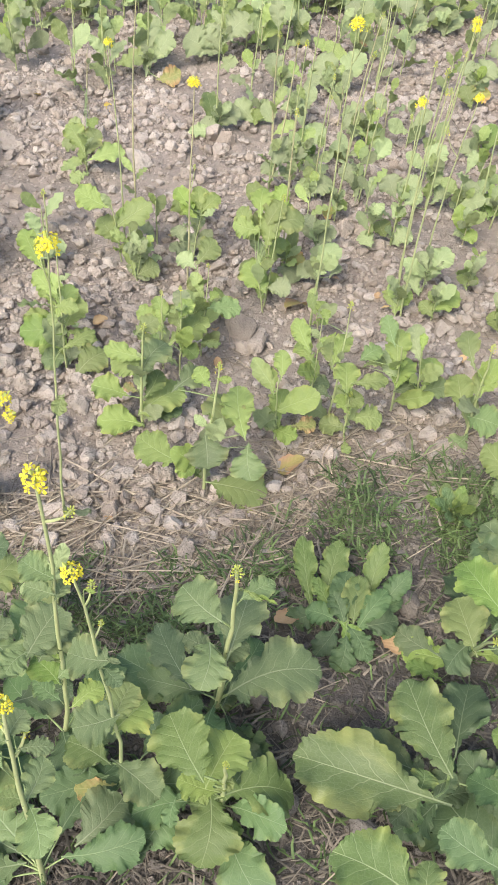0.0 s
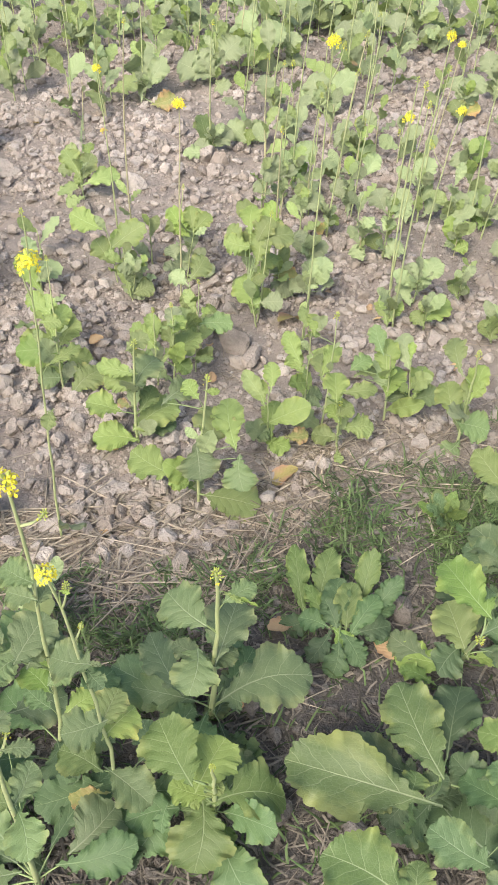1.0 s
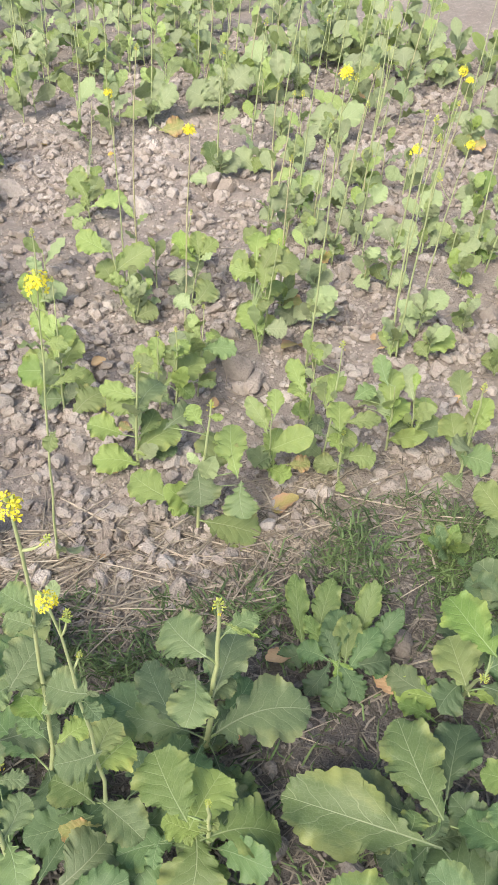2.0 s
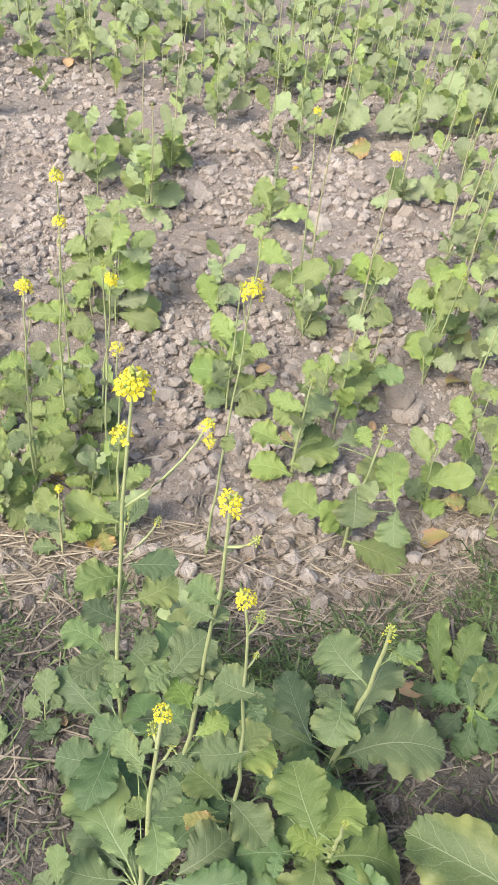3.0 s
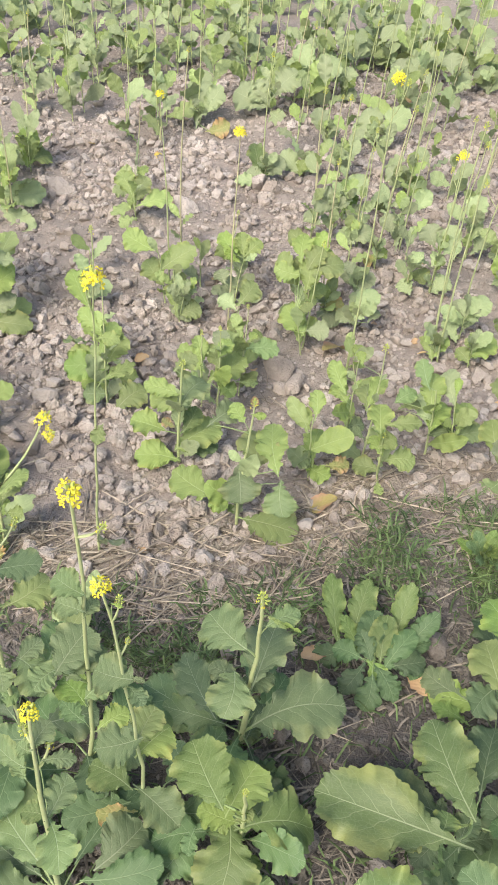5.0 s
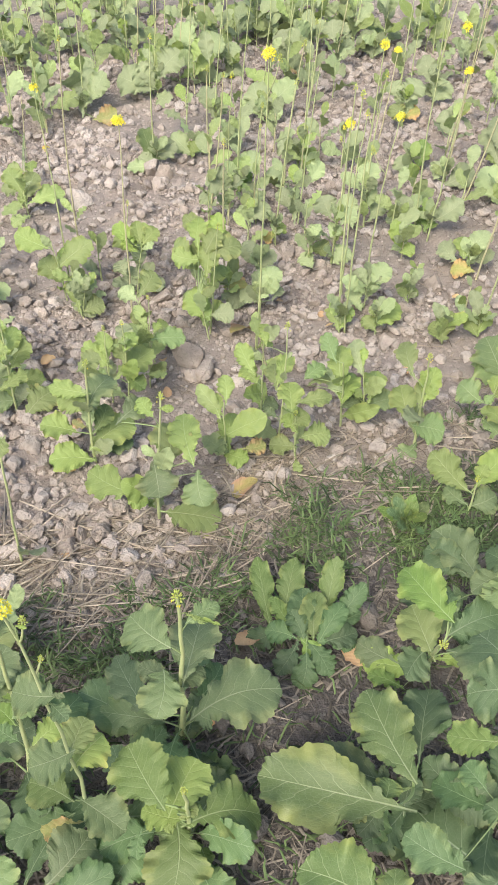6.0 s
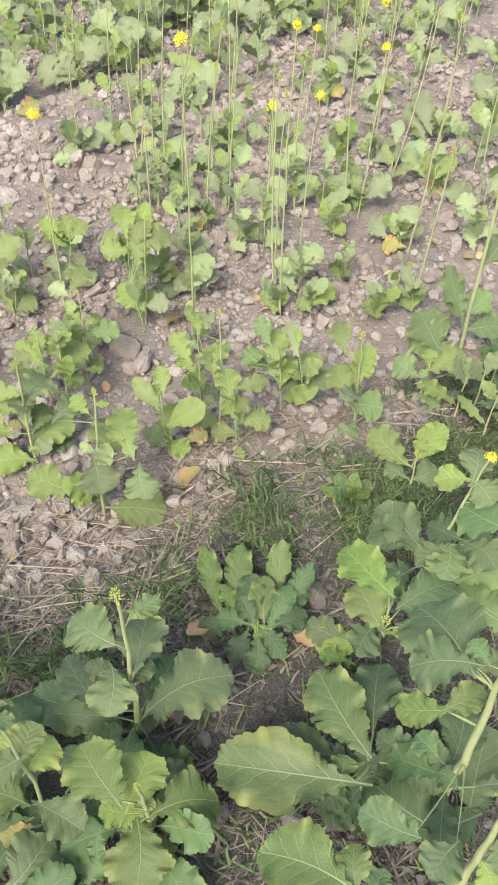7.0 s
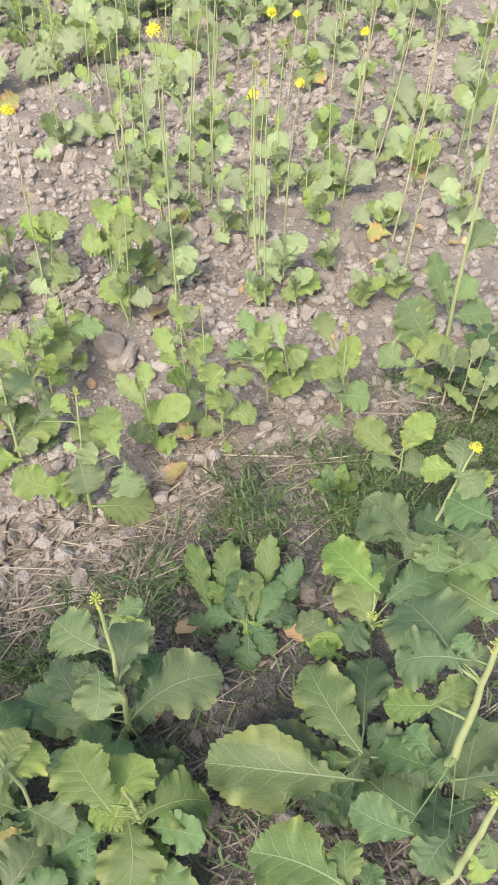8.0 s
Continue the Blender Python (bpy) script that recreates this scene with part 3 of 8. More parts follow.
leaf(p, (0.006, 0.660, 0.534), (0.036, 0.642, 0.528), 0.007, 'leaf_bright', True, (0.10, -0.13, 0.99))
leaf(p, (0.005, 0.665, 0.521), (0.057, 0.649, 0.511), 0.005, 'leaf_bright', True, (0.11, -0.27, 0.96))
leaf(p, (-0.056, 0.747, 0.027), (-0.109, 0.779, 0.053), 0.033, 'leaf_grey_green', True, (0.19, -0.42, 0.89))
leaf(p, (-0.039, 0.708, 0.274), (0.018, 0.734, 0.281), 0.048, 'leaf_sage', True, (-0.10, -0.08, 0.99))
leaf(p, (-0.061, 0.744, 0.029), (-0.008, 0.786, 0.038), 0.043, 'leaf_sage', True, (0.07, -0.30, 0.95))
p = mustard((-0.035, 0.575), (-0.010, 0.505, 0.349), 0.011, 'bud', 0.013)
skirt(p, 5, 0.09, 0.105)
leaf(p, (-0.048, 0.517, 0.261), (-0.099, 0.611, 0.284), 0.085, 'leaf_mid', True, (-0.01, -0.25, 0.97))
leaf(p, (-0.047, 0.523, 0.227), (-0.000, 0.610, 0.228), 0.081, 'leaf_bright', True, (0.05, -0.04, 1.00))
leaf(p, (-0.035, 0.544, 0.140), (0.094, 0.570, 0.121), 0.103, 'leaf_mid', True, (0.15, -0.04, 0.99))
leaf(p, (-0.045, 0.569, 0.118), (-0.052, 0.462, 0.088), 0.099, 'leaf_mid', True, (0.08, -0.27, 0.96))
leaf(p, (-0.027, 0.538, 0.181), (-0.087, 0.554, 0.193), 0.049, 'leaf_bright', True, (0.20, -0.03, 0.98))
leaf(p, (-0.033, 0.536, 0.191), (-0.004, 0.554, 0.193), 0.026, 'leaf_bright', True, (0.09, -0.26, 0.96))
leaf(p, (-0.119, 0.569, 0.103), (-0.145, 0.495, 0.080), 0.087, 'leaf_grey_green', True, (0.09, -0.32, 0.94))
leaf(p, (-0.018, 0.569, 0.030), (0.001, 0.523, 0.028), 0.029, 'leaf_mid', True, (0.18, 0.01, 0.98))
leaf(p, (-0.111, 0.598, 0.147), (-0.141, 0.672, 0.174), 0.052, 'leaf_grey_green', True, (0.19, -0.27, 0.94))
leaf(p, (-0.030, 0.544, 0.174), (-0.055, 0.529, 0.172), 0.027, 'leaf_bright', True, (-0.05, -0.08, 1.00))
leaf(p, (-0.101, 0.536, 0.161), (-0.098, 0.495, 0.154), 0.029, 'leaf_grey_green', True, (-0.16, -0.17, 0.97))
p = mustard((-0.310, 0.692), (-0.186, 0.548, 0.870), 0.0088, 'flower', 0.030)
shoot(p, (-0.158, 0.552, 0.812), 'bud', 0.013)
skirt(p, 5, 0.09, 0.105)
leaf(p, (-0.273, 0.608, 0.428), (-0.231, 0.667, 0.439), 0.060, 'leaf_sage', True, (0.15, -0.28, 0.95))
leaf(p, (-0.261, 0.635, 0.320), (-0.304, 0.669, 0.338), 0.050, 'leaf_mid', True, (0.22, -0.21, 0.95))
leaf(p, (-0.257, 0.625, 0.360), (-0.224, 0.648, 0.370), 0.040, 'leaf_sage', True, (-0.00, -0.39, 0.92))
leaf(p, (-0.209, 0.585, 0.619), (-0.251, 0.597, 0.620), 0.036, 'leaf_sage', True, (-0.12, -0.42, 0.90))
leaf(p, (-0.262, 0.656, 0.212), (-0.215, 0.690, 0.222), 0.044, 'leaf_yellowing', True, (0.13, -0.43, 0.89))
leaf(p, (-0.272, 0.646, 0.256), (-0.313, 0.672, 0.271), 0.037, 'leaf_grey_green', True, (0.18, -0.26, 0.95))
leaf(p, (-0.217, 0.589, 0.598), (-0.205, 0.616, 0.606), 0.022, 'leaf_sage', True, (0.23, -0.34, 0.91))
leaf(p, (-0.204, 0.580, 0.663), (-0.244, 0.596, 0.672), 0.040, 'leaf_sage', True, (0.12, -0.23, 0.97))
leaf(p, (-0.288, 0.596, 0.454), (-0.245, 0.676, 0.463), 0.069, 'leaf_sage', True, (0.13, -0.18, 0.98))
leaf(p, (-0.284, 0.609, 0.457), (-0.300, 0.581, 0.451), 0.047, 'leaf_sage', True, (0.12, -0.26, 0.96))
p = mustard((-0.190, 0.608), (-0.161, 0.512, 0.768), 0.0072, 'flower', 0.027)
shoot(p, (-0.142, 0.514, 0.742), 'bud', 0.012)
shoot(p, (-0.150, 0.545, 0.625), 'bud', 0.010)
skirt(p, 5, 0.09, 0.105)
leaf(p, (-0.145, 0.540, 0.549), (-0.202, 0.551, 0.549), 0.053, 'leaf_sage', True, (-0.05, -0.29, 0.96))
leaf(p, (-0.168, 0.557, 0.358), (-0.147, 0.611, 0.371), 0.049, 'leaf_yellowing', True, (0.06, -0.27, 0.96))
leaf(p, (-0.158, 0.569, 0.362), (-0.225, 0.550, 0.357), 0.063, 'leaf_sage', True, (0.01, -0.26, 0.97))
leaf(p, (-0.198, 0.593, 0.173), (-0.116, 0.538, 0.153), 0.066, 'leaf_sage', True, (0.11, -0.20, 0.97))
leaf(p, (-0.194, 0.575, 0.187), (-0.263, 0.607, 0.201), 0.066, 'leaf_mid', True, (0.09, -0.21, 0.97))
leaf(p, (-0.157, 0.543, 0.529), (-0.135, 0.520, 0.525), 0.024, 'leaf_grey_green', True, (-0.02, -0.17, 0.99))
leaf(p, (-0.155, 0.544, 0.551), (-0.135, 0.536, 0.550), 0.007, 'leaf_sage', True, (-0.13, -0.39, 0.91))
leaf(p, (-0.251, 0.464, 0.119), (-0.176, 0.552, 0.125), 0.090, 'leaf_sage', True, (0.23, -0.26, 0.94))
leaf(p, (-0.195, 0.582, 0.100), (-0.261, 0.574, 0.103), 0.047, 'leaf_turning', True, (0.09, -0.28, 0.95))
leaf(p, (-0.181, 0.577, 0.061), (-0.135, 0.528, 0.051), 0.074, 'leaf_grey_green', True, (-0.04, -0.24, 0.97))
leaf(p, (-0.152, 0.513, 0.736), (-0.138, 0.507, 0.734), 0.005, 'leaf_bright', True, (-0.03, -0.32, 0.95))
leaf(p, (-0.148, 0.539, 0.547), (-0.188, 0.552, 0.546), 0.042, 'leaf_sage', True, (-0.10, -0.21, 0.97))
leaf(p, (-0.179, 0.569, 0.302), (-0.130, 0.613, 0.316), 0.072, 'leaf_yellowing', True, (0.00, -0.29, 0.96))
p = mustard((-0.309, 0.470), (-0.219, 0.404, 0.698), 0.0105, 'flower', 0.024)
shoot(p, (-0.236, 0.412, 0.650), 'bud', 0.015)
shoot(p, (-0.218, 0.425, 0.600), 'bud', 0.013)
skirt(p, 5, 0.09, 0.105)
leaf(p, (-0.248, 0.407, 0.568), (-0.290, 0.434, 0.577), 0.030, 'leaf_sage', True, (-0.01, -0.34, 0.94))
leaf(p, (-0.233, 0.404, 0.617), (-0.214, 0.433, 0.626), 0.032, 'leaf_sage', True, (0.17, -0.39, 0.90))
leaf(p, (-0.231, 0.418, 0.568), (-0.192, 0.421, 0.567), 0.023, 'leaf_sage', True, (0.02, -0.10, 0.99))
leaf(p, (-0.259, 0.426, 0.394), (-0.240, 0.484, 0.410), 0.044, 'leaf_sage', True, (0.22, -0.33, 0.92))
leaf(p, (-0.262, 0.444, 0.380), (-0.232, 0.377, 0.373), 0.055, 'leaf_sage', True, (0.14, -0.05, 0.99))
leaf(p, (-0.232, 0.411, 0.602), (-0.251, 0.416, 0.604), 0.020, 'leaf_sage', True, (-0.02, -0.36, 0.93))
leaf(p, (-0.330, 0.491, 0.100), (-0.447, 0.620, 0.104), 0.101, 'leaf_sage', True, (-0.03, -0.06, 1.00))
leaf(p, (-0.404, 0.641, 0.101), (-0.507, 0.629, 0.096), 0.082, 'leaf_grey_green', True, (-0.01, -0.27, 0.96))
leaf(p, (-0.324, 0.470, 0.078), (-0.424, 0.455, 0.093), 0.083, 'leaf_sage', True, (0.16, -0.05, 0.99))
leaf(p, (-0.252, 0.432, 0.396), (-0.292, 0.437, 0.395), 0.029, 'leaf_mid', True, (-0.06, -0.25, 0.97))
leaf(p, (-0.352, 0.647, 0.200), (-0.439, 0.640, 0.199), 0.056, 'leaf_grey_green', True, (0.01, -0.30, 0.95))
leaf(p, (-0.253, 0.411, 0.533), (-0.273, 0.431, 0.539), 0.018, 'leaf_sage', True, (0.05, -0.22, 0.98))
leaf(p, (-0.326, 0.475, 0.058), (-0.308, 0.532, 0.076), 0.047, 'leaf_grey_green', True, (-0.04, -0.30, 0.95))
leaf(p, (-0.280, 0.482, 0.048), (-0.350, 0.521, 0.063), 0.042, 'leaf_dark', True, (0.22, 0.02, 0.97))
p = mustard((-0.420, 0.713), (-0.300, 0.600, 0.963), 0.0085, 'flower', 0.044)
shoot(p, (-0.329, 0.620, 0.873), 'flower', 0.028)
shoot(p, (-0.238, 0.660, 0.869), 'flower', 0.020)
shoot(p, (-0.304, 0.660, 0.698), 'bud', 0.012)
shoot(p, (-0.348, 0.660, 0.696), 'bud', 0.014)
skirt(p, 5, 0.09, 0.105)
leaf(p, (-0.394, 0.661, 0.381), (-0.471, 0.673, 0.411), 0.063, 'leaf_sage', True, (0.34, -0.11, 0.93))
leaf(p, (-0.395, 0.665, 0.380), (-0.434, 0.606, 0.381), 0.055, 'leaf_sage', True, (0.21, -0.12, 0.97))
leaf(p, (-0.397, 0.664, 0.382), (-0.377, 0.625, 0.364), 0.038, 'leaf_sage', True, (0.14, -0.36, 0.92))
leaf(p, (-0.409, 0.657, 0.383), (-0.398, 0.688, 0.397), 0.028, 'leaf_sage', True, (0.02, -0.41, 0.91))
leaf(p, (-0.399, 0.678, 0.287), (-0.436, 0.641, 0.282), 0.039, 'leaf_grey_green', True, (0.05, -0.17, 0.99))
leaf(p, (-0.322, 0.670, 0.347), (-0.302, 0.762, 0.358), 0.070, 'leaf_sage', True, (0.22, -0.16, 0.96))
leaf(p, (-0.366, 0.680, 0.381), (-0.314, 0.628, 0.361), 0.064, 'leaf_sage', True, (0.26, -0.11, 0.96))
leaf(p, (-0.365, 0.669, 0.378), (-0.334, 0.702, 0.388), 0.039, 'leaf_sage', True, (-0.10, -0.20, 0.97))
leaf(p, (-0.372, 0.684, 0.283), (-0.407, 0.660, 0.280), 0.037, 'leaf_sage', True, (0.03, -0.19, 0.98))
leaf(p, (-0.361, 0.646, 0.495), (-0.423, 0.656, 0.501), 0.050, 'leaf_grey_green', True, (0.09, -0.11, 0.99))
leaf(p, (-0.347, 0.644, 0.539), (-0.293, 0.689, 0.553), 0.063, 'leaf_yellowing', True, (0.05, -0.34, 0.94))
leaf(p, (-0.349, 0.649, 0.595), (-0.408, 0.610, 0.595), 0.056, 'leaf_mid', True, (0.13, -0.21, 0.97))
leaf(p, (-0.327, 0.620, 0.730), (-0.357, 0.636, 0.735), 0.024, 'leaf_sage', True, (0.01, -0.29, 0.96))
leaf(p, (-0.338, 0.637, 0.636), (-0.276, 0.642, 0.637), 0.046, 'leaf_grey_green', True, (-0.01, -0.18, 0.98))
leaf(p, (-0.327, 0.620, 0.729), (-0.317, 0.653, 0.735), 0.018, 'leaf_sage', True, (0.33, -0.26, 0.91))
leaf(p, (-0.348, 0.643, 0.567), (-0.383, 0.660, 0.579), 0.030, 'leaf_mid', True, (0.23, -0.19, 0.95))
head(p, Vector((-0.236, 0.660, 0.843)) - STEMS[p][0], Vector((0.5, 0, 0.8)), "flower", 0.017, random.Random(4))
p = mustard((0.352, 0.600), (0.345, 0.602, 0.090), 0.012, '', 0.000)
skirt(p, 4, 0.09, 0.105)
leaf(p, (0.334, 0.534, 0.141), (0.091, 0.623, 0.131), 0.119, 'leaf_pale', True, (-0.14, -0.27, 0.95))
leaf(p, (0.346, 0.589, 0.127), (0.289, 0.754, 0.154), 0.101, 'leaf_pale', True, (-0.08, -0.19, 0.98))
leaf(p, (0.302, 0.577, 0.084), (0.260, 0.534, 0.053), 0.057, 'leaf_grey_green', True, (-0.26, -0.38, 0.89))
leaf(p, (0.319, 0.556, 0.077), (0.351, 0.617, 0.101), 0.048, 'leaf_grey_green', True, (-0.16, -0.29, 0.94))
leaf(p, (0.316, 0.589, 0.040), (0.389, 0.605, 0.040), 0.040, 'leaf_dark', True, (0.08, -0.33, 0.94))
leaf(p, (0.280, 0.567, 0.122), (0.242, 0.526, 0.106), 0.047, 'leaf_grey_green', True, (-0.12, -0.27, 0.96))
leaf(p, (0.278, 0.559, 0.119), (0.303, 0.603, 0.126), 0.046, 'leaf_pale', True, (0.02, -0.17, 0.99))
leaf(p, (0.252, 0.569, 0.131), (0.231, 0.543, 0.120), 0.033, 'leaf_pale', True, (-0.17, -0.29, 0.94))
p = mustard((0.318, 0.385), (0.312, 0.395, 0.120), 0.012, '', 0.000)
leaf(p, (0.270, 0.369, 0.190), (0.141, 0.452, 0.192), 0.117, 'leaf_pale', True, (-0.02, -0.06, 1.00))
leaf(p, (0.267, 0.366, 0.167), (0.278, 0.441, 0.190), 0.055, 'leaf_pale', True, (-0.20, -0.26, 0.94))
leaf(p, (0.290, 0.381, 0.100), (0.327, 0.429, 0.101), 0.045, 'leaf_grey_green', True, (-0.01, -0.02, 1.00))
p = mustard((0.450, 0.897), (0.371, 0.660, 0.413), 0.0085, 'bud', 0.019)
skirt(p, 4, 0.09, 0.105)
leaf(p, (0.392, 0.685, 0.432), (0.333, 0.771, 0.455), 0.069, 'leaf_mid', True, (0.03, -0.24, 0.97))
leaf(p, (0.429, 0.818, 0.109), (0.405, 0.931, 0.134), 0.083, 'leaf_bright', True, (-0.13, -0.24, 0.96))
leaf(p, (0.413, 0.856, 0.031), (0.310, 0.891, 0.026), 0.067, 'leaf_bright', True, (-0.11, -0.18, 0.98))
leaf(p, (0.436, 0.875, 0.029), (0.516, 0.858, 0.039), 0.033, 'leaf_bright', True, (-0.17, -0.22, 0.96))
leaf(p, (0.379, 0.864, 0.030), (0.303, 0.928, 0.031), 0.064, 'leaf_sage', True, (-0.23, -0.29, 0.93))
leaf(p, (0.373, 0.806, 0.029), (0.315, 0.849, 0.038), 0.041, 'leaf_mid', True, (0.09, -0.08, 0.99))
leaf(p, (0.387, 0.677, 0.426), (0.396, 0.736, 0.436), 0.031, 'leaf_grey_green', True, (0.08, -0.18, 0.98))
leaf(p, (0.403, 0.735, 0.060), (0.429, 0.728, 0.060), 0.051, 'leaf_grey_green', True, (-0.08, -0.32, 0.94))
leaf(p, (0.416, 0.822, 0.029), (0.407, 0.886, 0.035), 0.027, 'leaf_bright', True, (-0.01, -0.09, 1.00))
p = mustard((0.467, 0.561), (0.478, 0.500, 0.559), 0.0185, 'bud', 0.020)
skirt(p, 4, 0.09, 0.105)
leaf(p, (0.449, 0.523, 0.459), (0.408, 0.636, 0.473), 0.119, 'leaf_grey_green', True, (-0.06, -0.14, 0.99))
leaf(p, (0.456, 0.525, 0.489), (0.370, 0.550, 0.464), 0.081, 'leaf_grey_green', True, (-0.34, -0.23, 0.91))
leaf(p, (0.437, 0.554, 0.325), (0.368, 0.578, 0.307), 0.053, 'leaf_mid', True, (-0.29, -0.12, 0.95))
leaf(p, (0.419, 0.556, 0.320), (0.497, 0.565, 0.341), 0.045, 'leaf_mid', True, (-0.22, -0.31, 0.93))
leaf(p, (0.462, 0.512, 0.497), (0.447, 0.548, 0.507), 0.031, 'leaf_grey_green', True, (-0.22, -0.35, 0.91))
leaf(p, (0.445, 0.479, 0.031), (0.342, 0.622, 0.020), 0.155, 'leaf_grey_green', True, (-0.22, -0.02, 0.98))
leaf(p, (0.527, 0.506, 0.030), (0.396, 0.503, 0.032), 0.128, 'leaf_grey_green', True, (0.02, 0.02, 1.00))
leaf(p, (0.361, 0.415, 0.197), (0.296, 0.476, 0.219), 0.065, 'leaf_grey_green', True, (0.04, -0.29, 0.96))
leaf(p, (0.498, 0.499, 0.027), (0.575, 0.647, 0.051), 0.108, 'leaf_sage', True, (-0.13, -0.09, 0.99))
leaf(p, (0.458, 0.556, 0.100), (0.378, 0.605, 0.101), 0.061, 'leaf_dark', True, (0.00, -0.02, 1.00))
leaf(p, (0.420, 0.400, 0.201), (0.373, 0.376, 0.192), 0.065, 'leaf_grey_green', True, (-0.14, -0.11, 0.98))
leaf(p, (0.472, 0.513, 0.119), (0.447, 0.549, 0.125), 0.047, 'leaf_dark', True, (-0.22, -0.31, 0.92))
leaf(p, (0.455, 0.572, 0.120), (0.429, 0.619, 0.123), 0.050, 'leaf_grey_green', True, (-0.06, -0.10, 0.99))
leaf(p, (0.442, 0.530, 0.472), (0.489, 0.534, 0.483), 0.037, 'leaf_sage', True, (-0.19, -0.28, 0.94))
p = mustard((0.435, 0.414), (0.447, 0.370, 0.439), 0.017, 'bud', 0.022)
leaf(p, (0.450, 0.391, 0.185), (0.458, 0.357, 0.175), 0.043, 'leaf_bright', True, (-0.13, -0.29, 0.95))
leaf(p, (0.453, 0.378, 0.291), (0.450, 0.336, 0.285), 0.041, 'leaf_sage', True, (0.06, -0.16, 0.98))
leaf(p, (0.436, 0.407, 0.043), (0.418, 0.437, 0.041), 0.031, 'leaf_grey_green', True, (-0.20, -0.05, 0.98))
leaf(p, (0.443, 0.373, 0.410), (0.444, 0.393, 0.413), 0.018, 'leaf_bright', True, (-0.06, -0.16, 0.99))
p = mustard((0.562, 0.997), (0.627, 0.930, 0.437), 0.009, 'flower', 0.024)
skirt(p, 4, 0.09, 0.105)
leaf(p, (0.598, 0.974, 0.160), (0.563, 0.905, 0.145), 0.090, 'leaf_sage', True, (-0.09, -0.16, 0.98))
leaf(p, (0.561, 0.982, 0.101), (0.498, 1.134, 0.112), 0.097, 'leaf_sage', True, (-0.24, -0.16, 0.96))
leaf(p, (0.609, 0.951, 0.356), (0.545, 0.967, 0.353), 0.050, 'leaf_bright', True, (-0.13, -0.32, 0.94))
leaf(p, (0.605, 0.942, 0.362), (0.629, 0.989, 0.394), 0.061, 'leaf_sage', True, (-0.30, -0.44, 0.85))
leaf(p, (0.601, 0.958, 0.359), (0.632, 0.904, 0.337), 0.063, 'leaf_sage', True, (-0.13, -0.43, 0.89))
leaf(p, (0.676, 0.890, 0.274), (0.631, 0.934, 0.274), 0.099, 'leaf_grey_green', True, (-0.10, -0.12, 0.99))
leaf(p, (0.624, 0.937, 0.193), (0.556, 0.992, 0.206), 0.065, 'leaf_dark', True, (-0.05, -0.29, 0.96))
leaf(p, (0.626, 0.888, 0.027), (0.532, 0.977, 0.053), 0.095, 'leaf_sage', True, (-0.11, -0.38, 0.92))
leaf(p, (0.703, 0.838, 0.030), (0.619, 0.959, 0.031), 0.113, 'leaf_sage', True, (-0.34, -0.25, 0.90))
leaf(p, (0.608, 0.938, 0.067), (0.724, 0.959, 0.110), 0.104, 'leaf_sage', True, (-0.27, -0.34, 0.90))
leaf(p, (0.643, 0.909, 0.329), (0.665, 0.949, 0.346), 0.025, 'leaf_bright', True, (-0.04, -0.37, 0.93))
leaf(p, (0.606, 0.970, 0.162), (0.522, 0.945, 0.142), 0.056, 'leaf_sage', True, (-0.15, -0.26, 0.96))
leaf(p, (0.620, 0.947, 0.186), (0.658, 0.888, 0.176), 0.079, 'leaf_sage', True, (-0.01, -0.16, 0.99))
p = mustard((-0.096, 1.329), (-0.046, 1.269, 0.415), 0.0085, 'bud', 0.020)
leaf(p, (-0.051, 1.279, 0.195), (-0.036, 1.388, 0.234), 0.088, 'leaf_field', True, (0.02, -0.34, 0.94))
leaf(p, (0.014, 1.268, 0.210), (-0.016, 1.398, 0.254), 0.074, 'leaf_field', True, (-0.03, -0.33, 0.94))
leaf(p, (-0.085, 1.310, 0.190), (-0.078, 1.258, 0.152), 0.087, 'leaf_sage', True, (0.03, -0.60, 0.80))
leaf(p, (-0.146, 1.309, 0.099), (-0.241, 1.360, 0.131), 0.090, 'leaf_field', True, (0.13, -0.33, 0.94))
leaf(p, (-0.172, 1.321, 0.110), (-0.113, 1.297, 0.076), 0.049, 'leaf_field', True, (0.22, -0.58, 0.79))
leaf(p, (0.022, 1.306, 0.172), (0.016, 1.232, 0.126), 0.080, 'leaf_sage', True, (-0.09, -0.52, 0.85))
leaf(p, (-0.079, 1.311, 0.032), (0.050, 1.283, 0.020), 0.102, 'leaf_yellowing', True, (0.21, -0.31, 0.93))
leaf(p, (-0.067, 1.272, 0.356), (-0.093, 1.301, 0.382), 0.039, 'leaf_field', True, (0.19, -0.56, 0.81))
leaf(p, (-0.057, 1.272, 0.377), (-0.023, 1.273, 0.372), 0.017, 'leaf_bright', True, (0.13, -0.70, 0.70))
leaf(p, (-0.157, 1.274, 0.339), (-0.078, 1.323, 0.354), 0.058, 'leaf_sage', True, (0.20, -0.58, 0.79))
leaf(p, (-0.096, 1.322, 0.030), (-0.115, 1.343, 0.043), 0.019, 'leaf_mid', True, (0.09, -0.46, 0.88))
dress(p, 5, 0.085, 'leaf_field')
p = mustard((0.072, 1.494), (0.074, 1.434, 0.242), 0.006, '', 0.000)
leaf(p, (0.081, 1.460, 0.062), (0.092, 1.550, 0.116), 0.059, 'leaf_bright', True, (-0.09, -0.50, 0.86))
leaf(p, (0.057, 1.487, 0.048), (0.122, 1.451, 0.042), 0.052, 'leaf_bright', True, (-0.12, -0.38, 0.92))
